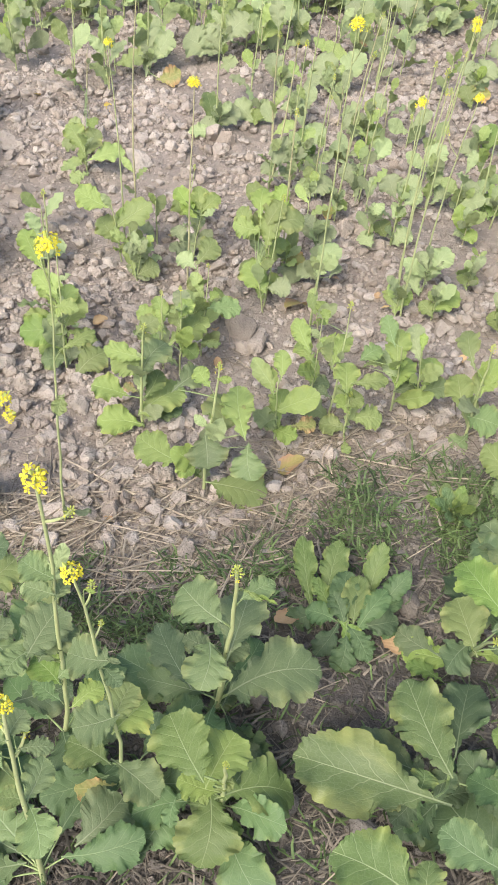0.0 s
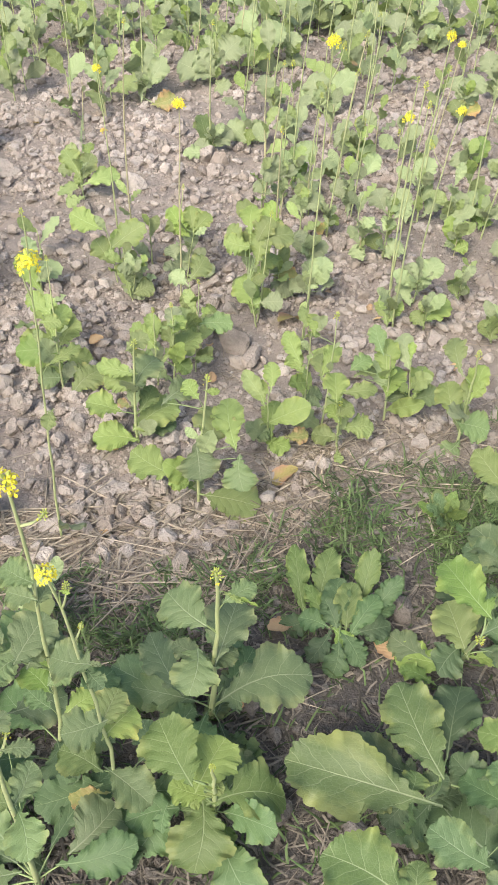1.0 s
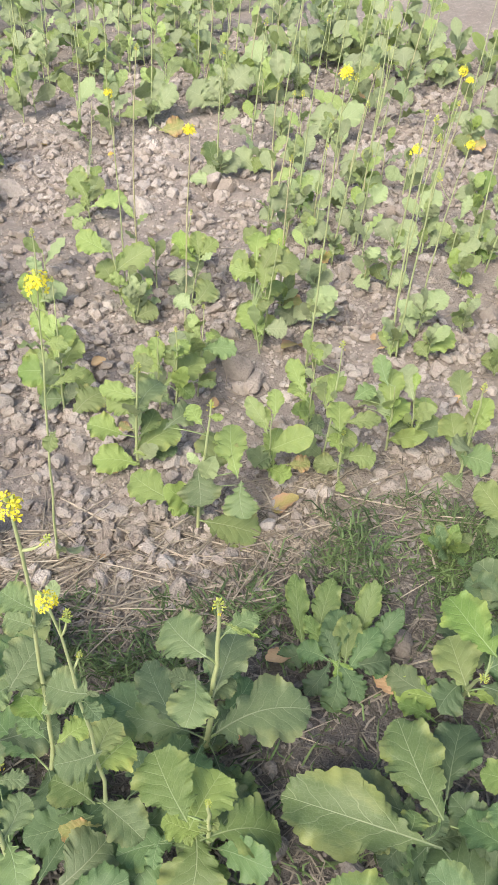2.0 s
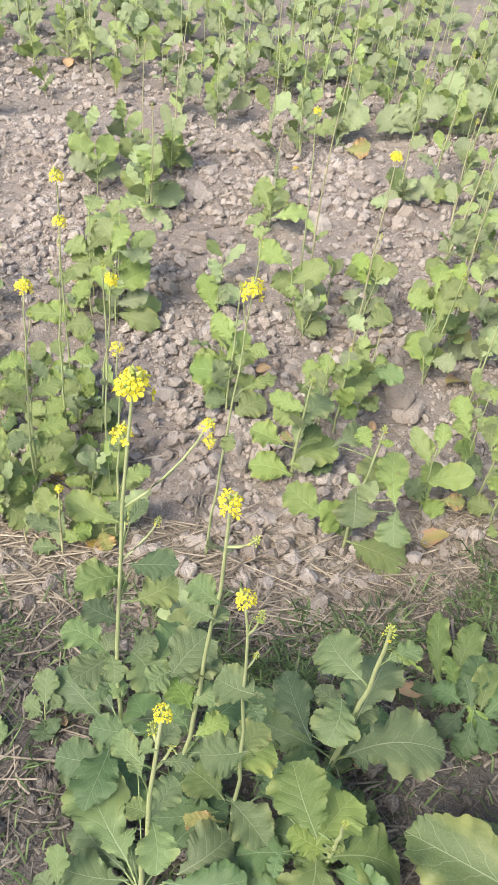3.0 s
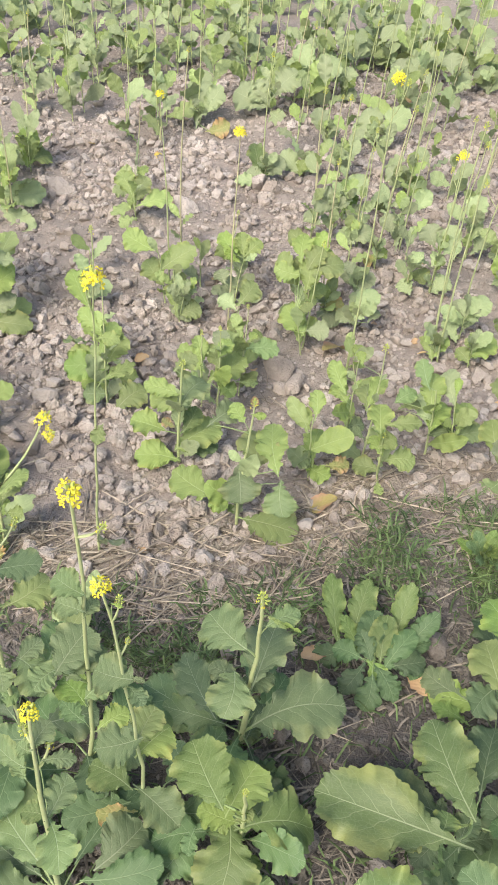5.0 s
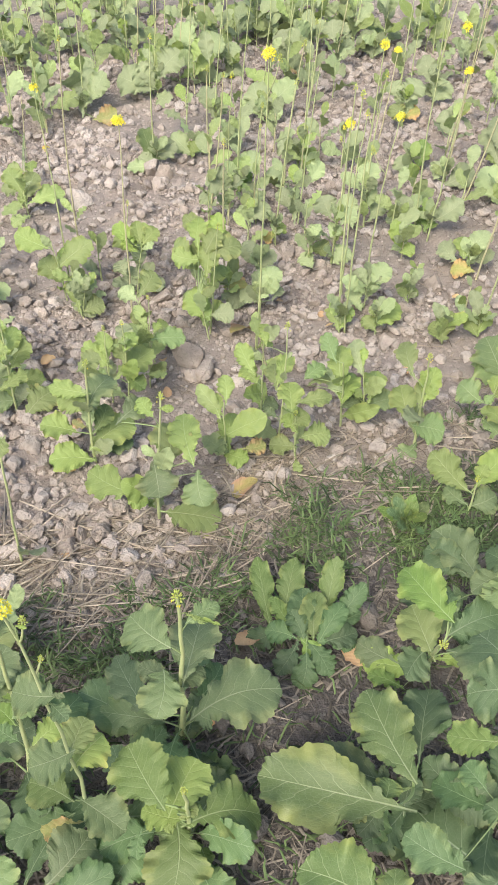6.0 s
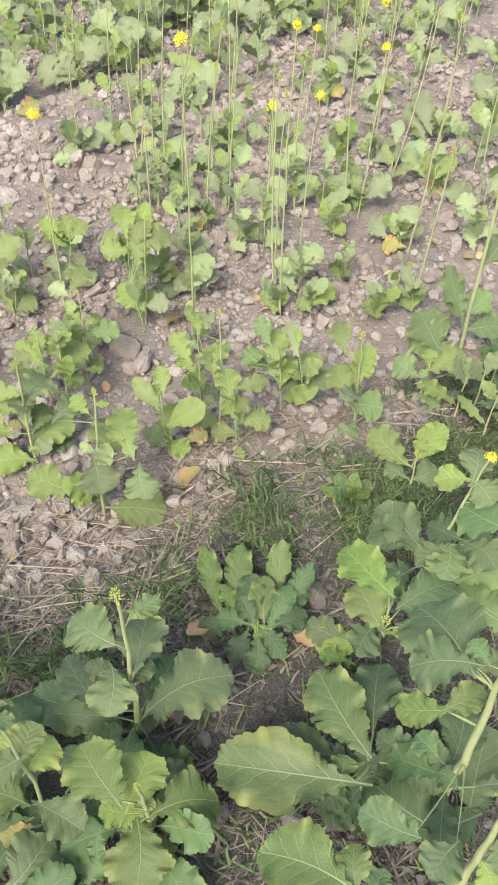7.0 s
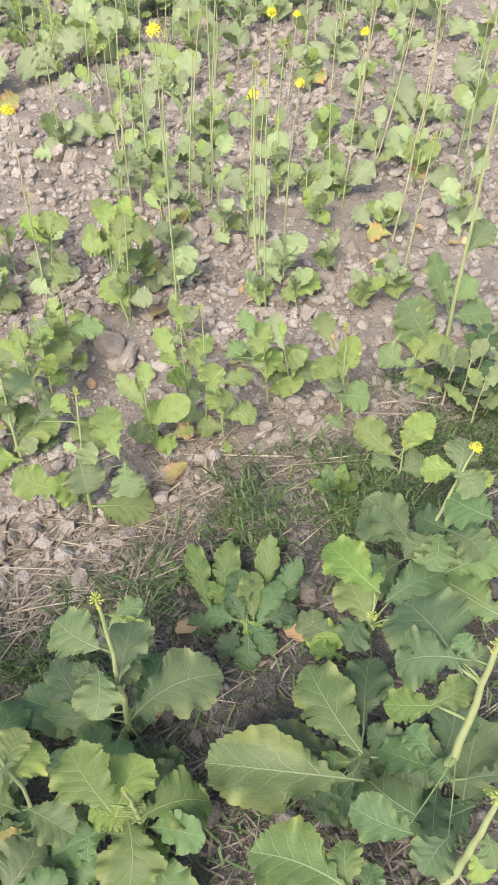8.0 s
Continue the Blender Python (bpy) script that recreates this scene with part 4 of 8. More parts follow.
leaf(p, (0.065, 1.437, 0.188), (0.040, 1.494, 0.224), 0.045, 'leaf_field', True, (-0.07, -0.56, 0.83))
leaf(p, (0.080, 1.428, 0.240), (0.080, 1.489, 0.279), 0.042, 'leaf_field', True, (-0.14, -0.53, 0.84))
leaf(p, (0.114, 1.474, 0.062), (0.170, 1.487, 0.057), 0.048, 'leaf_turning', True, (0.17, -0.39, 0.91))
leaf(p, (0.078, 1.475, 0.092), (0.045, 1.453, 0.086), 0.048, 'leaf_sage', True, (0.15, -0.47, 0.87))
leaf(p, (0.082, 1.472, 0.042), (0.051, 1.526, 0.076), 0.037, 'leaf_bright', True, (0.08, -0.50, 0.86))
dress(p, 5, 0.085, 'leaf_field')
p = mustard((-0.258, 1.529), (-0.218, 1.469, 0.358), 0.0085, 'bud', 0.018)
leaf(p, (-0.248, 1.505, 0.027), (-0.362, 1.499, 0.047), 0.079, 'leaf_field', True, (0.18, -0.39, 0.90))
leaf(p, (-0.275, 1.500, 0.124), (-0.365, 1.514, 0.148), 0.071, 'leaf_field', True, (0.21, -0.29, 0.93))
leaf(p, (-0.227, 1.490, 0.209), (-0.308, 1.514, 0.238), 0.067, 'leaf_field', True, (0.10, -0.61, 0.78))
leaf(p, (-0.239, 1.479, 0.214), (-0.185, 1.556, 0.247), 0.073, 'leaf_sage', True, (0.02, -0.40, 0.91))
leaf(p, (-0.263, 1.505, 0.063), (-0.152, 1.572, 0.094), 0.080, 'leaf_field', True, (0.10, -0.55, 0.83))
leaf(p, (-0.243, 1.498, 0.117), (-0.207, 1.566, 0.153), 0.055, 'leaf_mid', True, (0.12, -0.52, 0.85))
leaf(p, (-0.262, 1.517, 0.043), (-0.157, 1.548, 0.046), 0.053, 'leaf_grey_green', True, (0.12, -0.51, 0.85))
leaf(p, (-0.222, 1.482, 0.257), (-0.323, 1.510, 0.268), 0.046, 'leaf_field', True, (-0.06, -0.53, 0.85))
leaf(p, (-0.254, 1.503, 0.140), (-0.288, 1.515, 0.152), 0.027, 'leaf_turning', True, (0.13, -0.45, 0.89))
leaf(p, (-0.244, 1.466, 0.333), (-0.191, 1.497, 0.354), 0.047, 'leaf_field', True, (0.08, -0.65, 0.75))
dress(p, 5, 0.085, 'leaf_field')
p = mustard((-0.183, 1.748), (-0.159, 1.688, 0.307), 0.006, 'bud', 0.014)
leaf(p, (-0.211, 1.715, 0.110), (-0.101, 1.777, 0.152), 0.081, 'leaf_field', True, (-0.11, -0.41, 0.91))
leaf(p, (-0.178, 1.734, 0.110), (-0.128, 1.696, 0.086), 0.047, 'leaf_mid', True, (0.09, -0.47, 0.88))
leaf(p, (-0.121, 1.725, 0.117), (-0.068, 1.717, 0.116), 0.025, 'leaf_mid', True, (-0.05, -0.50, 0.87))
leaf(p, (-0.163, 1.702, 0.158), (-0.199, 1.768, 0.199), 0.046, 'leaf_field', True, (-0.15, -0.58, 0.80))
leaf(p, (-0.168, 1.698, 0.207), (-0.137, 1.743, 0.235), 0.040, 'leaf_field', True, (0.18, -0.61, 0.77))
dress(p, 5, 0.085, 'leaf_field')
p = mustard((-0.226, 1.752), (-0.205, 1.692, 0.291), 0.0055, 'bud', 0.014)
leaf(p, (-0.202, 1.709, 0.152), (-0.274, 1.777, 0.191), 0.055, 'leaf_field', True, (0.03, -0.47, 0.88))
leaf(p, (-0.209, 1.702, 0.172), (-0.231, 1.781, 0.217), 0.046, 'leaf_field', True, (0.01, -0.50, 0.87))
leaf(p, (-0.209, 1.727, 0.096), (-0.262, 1.746, 0.113), 0.045, 'leaf_sage', True, (-0.03, -0.71, 0.70))
dress(p, 5, 0.085, 'leaf_field')
p = mustard((-0.131, 1.835), (-0.096, 1.775, 0.317), 0.005, 'bud', 0.011)
leaf(p, (-0.111, 1.802, 0.166), (-0.016, 1.816, 0.154), 0.062, 'leaf_sage', True, (0.19, -0.53, 0.83))
leaf(p, (-0.095, 1.799, 0.187), (-0.080, 1.824, 0.204), 0.025, 'leaf_bright', True, (-0.09, -0.53, 0.84))
dress(p, 5, 0.085, 'leaf_field')
p = mustard((0.241, 1.497), (0.238, 1.437, 0.200), 0.0065, 'bud', 0.013)
leaf(p, (0.227, 1.428, 0.195), (0.229, 1.508, 0.229), 0.058, 'leaf_bright', True, (0.07, -0.39, 0.92))
leaf(p, (0.228, 1.449, 0.149), (0.269, 1.460, 0.169), 0.049, 'leaf_bright', True, (-0.24, -0.57, 0.79))
leaf(p, (0.247, 1.465, 0.091), (0.323, 1.461, 0.096), 0.064, 'leaf_field', True, (-0.07, -0.51, 0.86))
leaf(p, (0.252, 1.478, 0.050), (0.177, 1.501, 0.043), 0.051, 'leaf_field', True, (-0.22, -0.45, 0.87))
leaf(p, (0.239, 1.457, 0.030), (0.244, 1.421, 0.020), 0.026, 'leaf_field', True, (0.05, -0.27, 0.96))
leaf(p, (0.236, 1.451, 0.213), (0.321, 1.450, 0.225), 0.040, 'leaf_bright', True, (-0.12, -0.47, 0.88))
leaf(p, (0.245, 1.449, 0.119), (0.219, 1.507, 0.136), 0.038, 'leaf_bright', True, (-0.01, -0.28, 0.96))
dress(p, 5, 0.085, 'leaf_field')
p = mustard((0.200, 1.555), (0.226, 1.495, 0.402), 0.0058, 'bud', 0.018)
leaf(p, (0.203, 1.513, 0.192), (0.202, 1.594, 0.226), 0.049, 'leaf_field', True, (-0.16, -0.38, 0.91))
leaf(p, (0.173, 1.514, 0.332), (0.173, 1.543, 0.352), 0.024, 'leaf_bright', True, (-0.01, -0.57, 0.82))
leaf(p, (0.201, 1.514, 0.216), (0.240, 1.587, 0.251), 0.041, 'leaf_bright', True, (0.06, -0.46, 0.88))
leaf(p, (0.205, 1.539, 0.098), (0.174, 1.562, 0.111), 0.025, 'leaf_sage', True, (-0.05, -0.57, 0.82))
dress(p, 5, 0.085, 'leaf_field')
p = mustard((0.164, 1.660), (0.179, 1.600, 0.298), 0.0048, '', 0.000)
leaf(p, (0.153, 1.615, 0.170), (0.120, 1.683, 0.226), 0.046, 'leaf_field', True, (-0.02, -0.65, 0.76))
leaf(p, (0.162, 1.630, 0.133), (0.129, 1.674, 0.161), 0.048, 'leaf_field', True, (0.02, -0.52, 0.85))
leaf(p, (0.153, 1.652, 0.031), (0.213, 1.674, 0.029), 0.047, 'leaf_sage', True, (0.19, -0.42, 0.89))
leaf(p, (0.101, 1.585, 0.030), (0.167, 1.592, 0.025), 0.024, 'leaf_field', True, (0.12, -0.53, 0.84))
dress(p, 5, 0.085, 'leaf_field')
p = mustard((0.368, 1.606), (0.359, 1.546, 0.245), 0.0065, '', 0.000)
leaf(p, (0.357, 1.548, 0.178), (0.364, 1.618, 0.244), 0.061, 'leaf_bright', True, (-0.18, -0.67, 0.72))
leaf(p, (0.364, 1.564, 0.103), (0.402, 1.645, 0.140), 0.064, 'leaf_bright', True, (-0.11, -0.37, 0.92))
leaf(p, (0.344, 1.545, 0.245), (0.327, 1.611, 0.289), 0.046, 'leaf_sage', True, (0.07, -0.54, 0.84))
leaf(p, (0.364, 1.581, 0.078), (0.433, 1.600, 0.083), 0.045, 'leaf_sage', True, (0.04, -0.39, 0.92))
leaf(p, (0.258, 1.577, 0.182), (0.325, 1.608, 0.197), 0.047, 'leaf_sage', True, (0.02, -0.46, 0.89))
leaf(p, (0.266, 1.581, 0.156), (0.339, 1.608, 0.161), 0.042, 'leaf_field', True, (0.05, -0.31, 0.95))
dress(p, 5, 0.085, 'leaf_field')
p = mustard((0.439, 1.616), (0.411, 1.556, 0.223), 0.0055, '', 0.000)
leaf(p, (0.433, 1.577, 0.083), (0.463, 1.659, 0.126), 0.063, 'leaf_field', True, (-0.16, -0.40, 0.90))
leaf(p, (0.430, 1.596, 0.063), (0.502, 1.592, 0.090), 0.051, 'leaf_sage', True, (-0.29, -0.68, 0.67))
leaf(p, (0.408, 1.556, 0.221), (0.416, 1.591, 0.251), 0.021, 'leaf_bright', True, (-0.23, -0.60, 0.77))
leaf(p, (0.442, 1.595, 0.053), (0.400, 1.632, 0.072), 0.041, 'leaf_field', True, (-0.04, -0.49, 0.87))
dress(p, 5, 0.085, 'leaf_field')
p = mustard((0.537, 1.495), (0.531, 1.435, 0.336), 0.0075, 'bud', 0.018)
leaf(p, (0.509, 1.471, 0.108), (0.502, 1.552, 0.161), 0.069, 'leaf_bright', True, (-0.09, -0.55, 0.83))
leaf(p, (0.541, 1.485, 0.032), (0.489, 1.442, 0.020), 0.058, 'leaf_sage', True, (-0.05, -0.56, 0.83))
leaf(p, (0.521, 1.483, 0.092), (0.598, 1.461, 0.081), 0.083, 'leaf_sage', True, (0.01, -0.42, 0.91))
leaf(p, (0.504, 1.446, 0.262), (0.497, 1.534, 0.308), 0.054, 'leaf_field', True, (-0.21, -0.47, 0.86))
leaf(p, (0.535, 1.449, 0.179), (0.570, 1.505, 0.246), 0.047, 'leaf_bright', True, (-0.28, -0.66, 0.70))
leaf(p, (0.507, 1.486, 0.109), (0.531, 1.491, 0.113), 0.019, 'leaf_field', True, (-0.03, -0.59, 0.80))
leaf(p, (0.524, 1.459, 0.156), (0.558, 1.513, 0.216), 0.040, 'leaf_field', True, (-0.30, -0.62, 0.73))
dress(p, 5, 0.085, 'leaf_field')
p = mustard((-0.482, 1.735), (-0.433, 1.675, 0.450), 0.006, 'bud', 0.014)
leaf(p, (-0.455, 1.712, 0.153), (-0.573, 1.704, 0.160), 0.080, 'leaf_mid', True, (0.09, -0.73, 0.68))
leaf(p, (-0.453, 1.688, 0.287), (-0.514, 1.731, 0.321), 0.048, 'leaf_field', True, (-0.04, -0.65, 0.76))
leaf(p, (-0.454, 1.702, 0.179), (-0.413, 1.751, 0.227), 0.062, 'leaf_bright', True, (-0.07, -0.67, 0.73))
leaf(p, (-0.446, 1.693, 0.025), (-0.376, 1.756, 0.058), 0.090, 'leaf_yellowing', True, (0.09, -0.53, 0.84))
leaf(p, (-0.462, 1.728, 0.054), (-0.539, 1.719, 0.056), 0.059, 'leaf_sage', True, (0.09, -0.65, 0.75))
leaf(p, (-0.470, 1.696, 0.206), (-0.432, 1.766, 0.258), 0.049, 'leaf_field', True, (0.33, -0.67, 0.66))
dress(p, 5, 0.085, 'leaf_field')
p = mustard((0.210, 0.950), (0.210, 0.950, 0.050), 0.008, '', 0.000)
leaf(p, (0.162, 0.991, 0.039), (0.202, 1.090, 0.104), 0.056, 'leaf_mid', True, (-0.02, -0.54, 0.84))
leaf(p, (0.253, 0.972, 0.035), (0.285, 1.069, 0.125), 0.050, 'leaf_mid', True, (-0.12, -0.65, 0.75))
leaf(p, (0.129, 0.972, 0.039), (0.124, 1.099, 0.109), 0.047, 'leaf_mid', True, (0.09, -0.48, 0.87))
leaf(p, (0.252, 0.969, 0.051), (0.151, 0.972, 0.045), 0.052, 'leaf_dark', True, (-0.06, -0.32, 0.95))
leaf(p, (0.184, 0.932, 0.053), (0.224, 0.891, 0.036), 0.040, 'leaf_mid', True, (-0.10, -0.46, 0.88))
leaf(p, (0.201, 0.889, 0.056), (0.185, 0.837, 0.022), 0.048, 'leaf_dark', True, (0.04, -0.55, 0.84))
leaf(p, (0.225, 0.937, 0.052), (0.300, 0.910, 0.042), 0.046, 'leaf_dark', True, (0.04, -0.25, 0.97))
leaf(p, (0.159, 0.964, 0.056), (0.086, 0.947, 0.020), 0.050, 'leaf_dark', True, (-0.20, -0.65, 0.73))
leaf(p, (0.270, 0.950, 0.039), (0.333, 1.008, 0.108), 0.043, 'leaf_dark', True, (-0.20, -0.66, 0.73))
leaf(p, (0.240, 0.942, 0.047), (0.239, 0.993, 0.066), 0.029, 'leaf_bright', True, (0.03, -0.34, 0.94))
leaf(p, (0.253, 0.954, 0.050), (0.322, 0.980, 0.052), 0.029, 'leaf_dark', True, (0.13, -0.41, 0.90))
leaf(p, (0.187, 0.942, 0.044), (0.145, 1.015, 0.081), 0.036, 'leaf_mid', True, (0.21, -0.35, 0.91))
leaf(p, (0.198, 0.919, 0.043), (0.209, 1.028, 0.084), 0.055, 'leaf_dark', True, (-0.09, -0.34, 0.94))
leaf(p, (0.219, 0.916, 0.042), (0.234, 1.011, 0.092), 0.053, 'leaf_mid', True, (-0.17, -0.44, 0.88))
leaf(p, (0.187, 0.928, 0.049), (0.126, 0.955, 0.053), 0.049, 'leaf_dark', True, (-0.17, -0.50, 0.85))
leaf(p, (0.233, 0.915, 0.049), (0.307, 0.934, 0.053), 0.050, 'leaf_dark', True, (0.04, -0.32, 0.95))
leaf(p, (0.204, 0.923, 0.054), (0.245, 0.856, 0.030), 0.048, 'leaf_dark', True, (0.07, -0.31, 0.95))
leaf(p, (0.190, 0.928, 0.053), (0.143, 0.867, 0.034), 0.047, 'leaf_dark', True, (0.01, -0.29, 0.96))
leaf(p, (0.202, 0.912, 0.044), (0.178, 0.981, 0.080), 0.044, 'leaf_dark', True, (-0.05, -0.47, 0.88))
leaf(p, (0.225, 0.909, 0.042), (0.286, 0.976, 0.092), 0.044, 'leaf_dark', True, (-0.05, -0.57, 0.82))
p = mustard((-0.184, 2.496), (-0.185, 2.466, 0.073), 0.0055, '', 0.000)
leaf(p, (-0.178, 2.465, 0.044), (-0.236, 2.516, 0.101), 0.085, 'leaf_bright', True, (0.13, -0.67, 0.73))
leaf(p, (-0.186, 2.461, 0.055), (-0.146, 2.510, 0.127), 0.064, 'leaf_bright', True, (-0.01, -0.83, 0.56))
leaf(p, (-0.178, 2.460, 0.065), (-0.189, 2.495, 0.118), 0.054, 'leaf_bright', True, (0.11, -0.82, 0.56))
dress(p, 4, 0.07, 'leaf_field')
p = mustard((-0.117, 1.946), (-0.129, 1.916, 0.159), 0.0055, '', 0.000)
leaf(p, (-0.145, 1.945, 0.211), (-0.092, 1.992, 0.255), 0.067, 'leaf_field', True, (0.17, -0.76, 0.62))
leaf(p, (-0.140, 1.939, 0.201), (-0.192, 1.968, 0.218), 0.054, 'leaf_grey', True, (-0.08, -0.59, 0.80))
leaf(p, (-0.103, 1.925, 0.104), (-0.070, 1.951, 0.115), 0.038, 'leaf_bright', True, (0.20, -0.59, 0.78))
leaf(p, (-0.123, 1.934, 0.050), (-0.023, 1.968, 0.051), 0.062, 'leaf_field', True, (0.21, -0.65, 0.73))
leaf(p, (-0.115, 1.915, 0.128), (-0.160, 1.946, 0.166), 0.045, 'leaf_field', True, (-0.03, -0.79, 0.61))
dress(p, 4, 0.07, 'leaf_field')
p = mustard((0.041, 2.023), (0.021, 1.993, 0.158), 0.0055, '', 0.000)
leaf(p, (0.053, 1.999, 0.077), (-0.008, 2.047, 0.148), 0.072, 'leaf_field', True, (0.14, -0.75, 0.64))
leaf(p, (0.055, 2.007, 0.093), (0.119, 1.998, 0.099), 0.055, 'leaf_grey', True, (-0.18, -0.74, 0.65))
leaf(p, (0.048, 2.021, 0.207), (0.059, 2.066, 0.288), 0.069, 'leaf_bright', True, (-0.14, -0.86, 0.49))
leaf(p, (0.040, 2.053, 0.262), (-0.043, 2.053, 0.269), 0.061, 'leaf_field', True, (0.04, -0.84, 0.55))
leaf(p, (0.047, 2.051, 0.266), (0.090, 2.087, 0.315), 0.063, 'leaf_bright', True, (-0.20, -0.69, 0.70))
leaf(p, (0.054, 2.052, 0.268), (0.150, 2.061, 0.279), 0.071, 'leaf_field', True, (-0.01, -0.70, 0.72))
leaf(p, (0.033, 2.060, 0.289), (0.039, 2.117, 0.341), 0.061, 'leaf_bright', True, (0.02, -0.67, 0.74))
leaf(p, (0.018, 2.051, 0.261), (-0.027, 2.080, 0.300), 0.054, 'leaf_field', True, (-0.16, -0.87, 0.48))
dress(p, 4, 0.07, 'leaf_field')
p = mustard((0.201, 1.883), (0.182, 1.853, 0.113), 0.0055, '', 0.000)
leaf(p, (0.174, 1.869, 0.024), (0.122, 1.887, 0.058), 0.045, 'leaf_field', True, (0.07, -0.84, 0.54))
leaf(p, (0.189, 1.848, 0.111), (0.210, 1.879, 0.136), 0.044, 'leaf_bright', True, (0.09, -0.67, 0.74))
leaf(p, (0.195, 1.850, 0.032), (0.242, 1.820, 0.020), 0.067, 'leaf_field', True, (-0.28, -0.70, 0.65))
dress(p, 4, 0.07, 'leaf_field')
p = mustard((-1.328, 2.987), (-1.298, 2.957, 0.133), 0.0055, '', 0.000)
leaf(p, (-1.301, 2.945, 0.099), (-1.407, 2.998, 0.231), 0.095, 'leaf_field', True, (0.44, -0.65, 0.62))
leaf(p, (-1.297, 2.945, 0.101), (-1.280, 3.057, 0.213), 0.088, 'leaf_field', True, (0.48, -0.65, 0.59))
leaf(p, (-1.296, 2.960, 0.114), (-1.408, 2.929, 0.153), 0.074, 'leaf_grey', True, (0.38, -0.82, 0.44))
leaf(p, (-1.327, 2.958, 0.062), (-1.242, 3.048, 0.094), 0.072, 'leaf_grey', True, (0.41, -0.63, 0.66))
dress(p, 4, 0.07, 'leaf_field')
p = mustard((-1.120, 2.906), (-1.095, 2.876, 0.157), 0.0055, '', 0.000)
leaf(p, (-1.121, 2.855, 0.141), (-1.084, 2.941, 0.241), 0.095, 'leaf_grey', True, (0.15, -0.78, 0.61))
leaf(p, (-1.134, 2.884, 0.074), (-0.949, 2.945, 0.053), 0.094, 'leaf_grey', True, (0.32, -0.82, 0.47))
leaf(p, (-1.118, 2.882, 0.039), (-1.169, 2.941, 0.147), 0.085, 'leaf_field', True, (0.23, -0.81, 0.55))
leaf(p, (-1.119, 2.872, 0.098), (-1.055, 2.952, 0.157), 0.072, 'leaf_field', True, (0.34, -0.72, 0.61))
leaf(p, (-1.112, 2.858, 0.032), (-0.947, 2.712, 0.020), 0.078, 'leaf_grey', True, (0.29, -0.81, 0.52))
dress(p, 4, 0.07, 'leaf_field')
p = mustard((-1.107, 3.268), (-1.087, 3.238, 0.135), 0.0055, '', 0.000)
leaf(p, (-1.110, 3.241, 0.019), (-1.101, 3.334, 0.153), 0.089, 'leaf_field', True, (0.42, -0.76, 0.50))
leaf(p, (-1.102, 3.246, 0.018), (-1.190, 3.276, 0.091), 0.079, 'leaf_grey', True, (0.06, -0.90, 0.44))
leaf(p, (-1.109, 3.250, 0.031), (-1.021, 3.323, 0.044), 0.082, 'leaf_field', True, (0.40, -0.61, 0.69))
dress(p, 4, 0.07, 'leaf_field')
p = mustard((-1.054, 2.217), (-1.019, 2.187, 0.205), 0.0055, '', 0.000)
leaf(p, (-1.034, 2.168, 0.197), (-0.987, 2.272, 0.249), 0.080, 'leaf_field', True, (0.44, -0.55, 0.71))
leaf(p, (-1.035, 2.184, 0.105), (-1.093, 2.252, 0.184), 0.081, 'leaf_field', True, (0.27, -0.62, 0.74))
leaf(p, (-1.042, 2.184, 0.160), (-1.002, 2.232, 0.167), 0.059, 'leaf_bright', True, (0.51, -0.52, 0.68))
leaf(p, (-1.044, 2.200, 0.066), (-1.114, 2.204, 0.103), 0.058, 'leaf_turning', True, (0.35, -0.59, 0.73))
dress(p, 4, 0.07, 'leaf_field')
p = mustard((-0.929, 2.093), (-0.896, 2.063, 0.268), 0.0055, '', 0.000)
leaf(p, (-0.930, 2.058, 0.140), (-0.829, 2.154, 0.172), 0.077, 'leaf_bright', True, (0.37, -0.62, 0.69))
leaf(p, (-0.912, 2.047, 0.255), (-0.886, 2.116, 0.332), 0.059, 'leaf_field', True, (0.12, -0.76, 0.64))
leaf(p, (-0.928, 2.099, 0.036), (-0.781, 2.088, 0.020), 0.076, 'leaf_field', True, (0.17, -0.65, 0.74))
leaf(p, (-0.932, 2.078, 0.074), (-0.824, 2.123, 0.105), 0.062, 'leaf_grey', True, (0.08, -0.69, 0.72))
leaf(p, (-0.922, 2.064, 0.110), (-0.989, 2.122, 0.187), 0.056, 'leaf_field', True, (0.22, -0.67, 0.71))
dress(p, 4, 0.07, 'leaf_field')
p = mustard((-1.033, 2.009), (-1.002, 1.979, 0.124), 0.0055, '', 0.000)
leaf(p, (-1.013, 1.994, 0.056), (-1.100, 1.975, 0.100), 0.069, 'leaf_field', True, (0.42, -0.74, 0.52))
leaf(p, (-1.026, 2.000, 0.087), (-0.959, 1.949, 0.019), 0.062, 'leaf_field', True, (0.25, -0.78, 0.57))
leaf(p, (-1.002, 1.967, 0.116), (-0.992, 2.045, 0.169), 0.053, 'leaf_bright', True, (0.16, -0.57, 0.81))
dress(p, 4, 0.07, 'leaf_field')
p = mustard((-1.024, 1.676), (-0.989, 1.646, 0.125), 0.0055, '', 0.000)
leaf(p, (-0.997, 1.653, 0.082), (-1.092, 1.625, 0.128), 0.075, 'leaf_field', True, (0.49, -0.35, 0.80))
leaf(p, (-1.002, 1.643, 0.093), (-0.965, 1.696, 0.139), 0.053, 'leaf_bright', True, (0.27, -0.73, 0.63))
leaf(p, (-1.008, 1.654, 0.043), (-1.079, 1.688, 0.099), 0.054, 'leaf_field', True, (0.32, -0.58, 0.75))
dress(p, 4, 0.07, 'leaf_field')
p = mustard((-0.880, 1.464), (-0.845, 1.434, 0.144), 0.0055, '', 0.000)
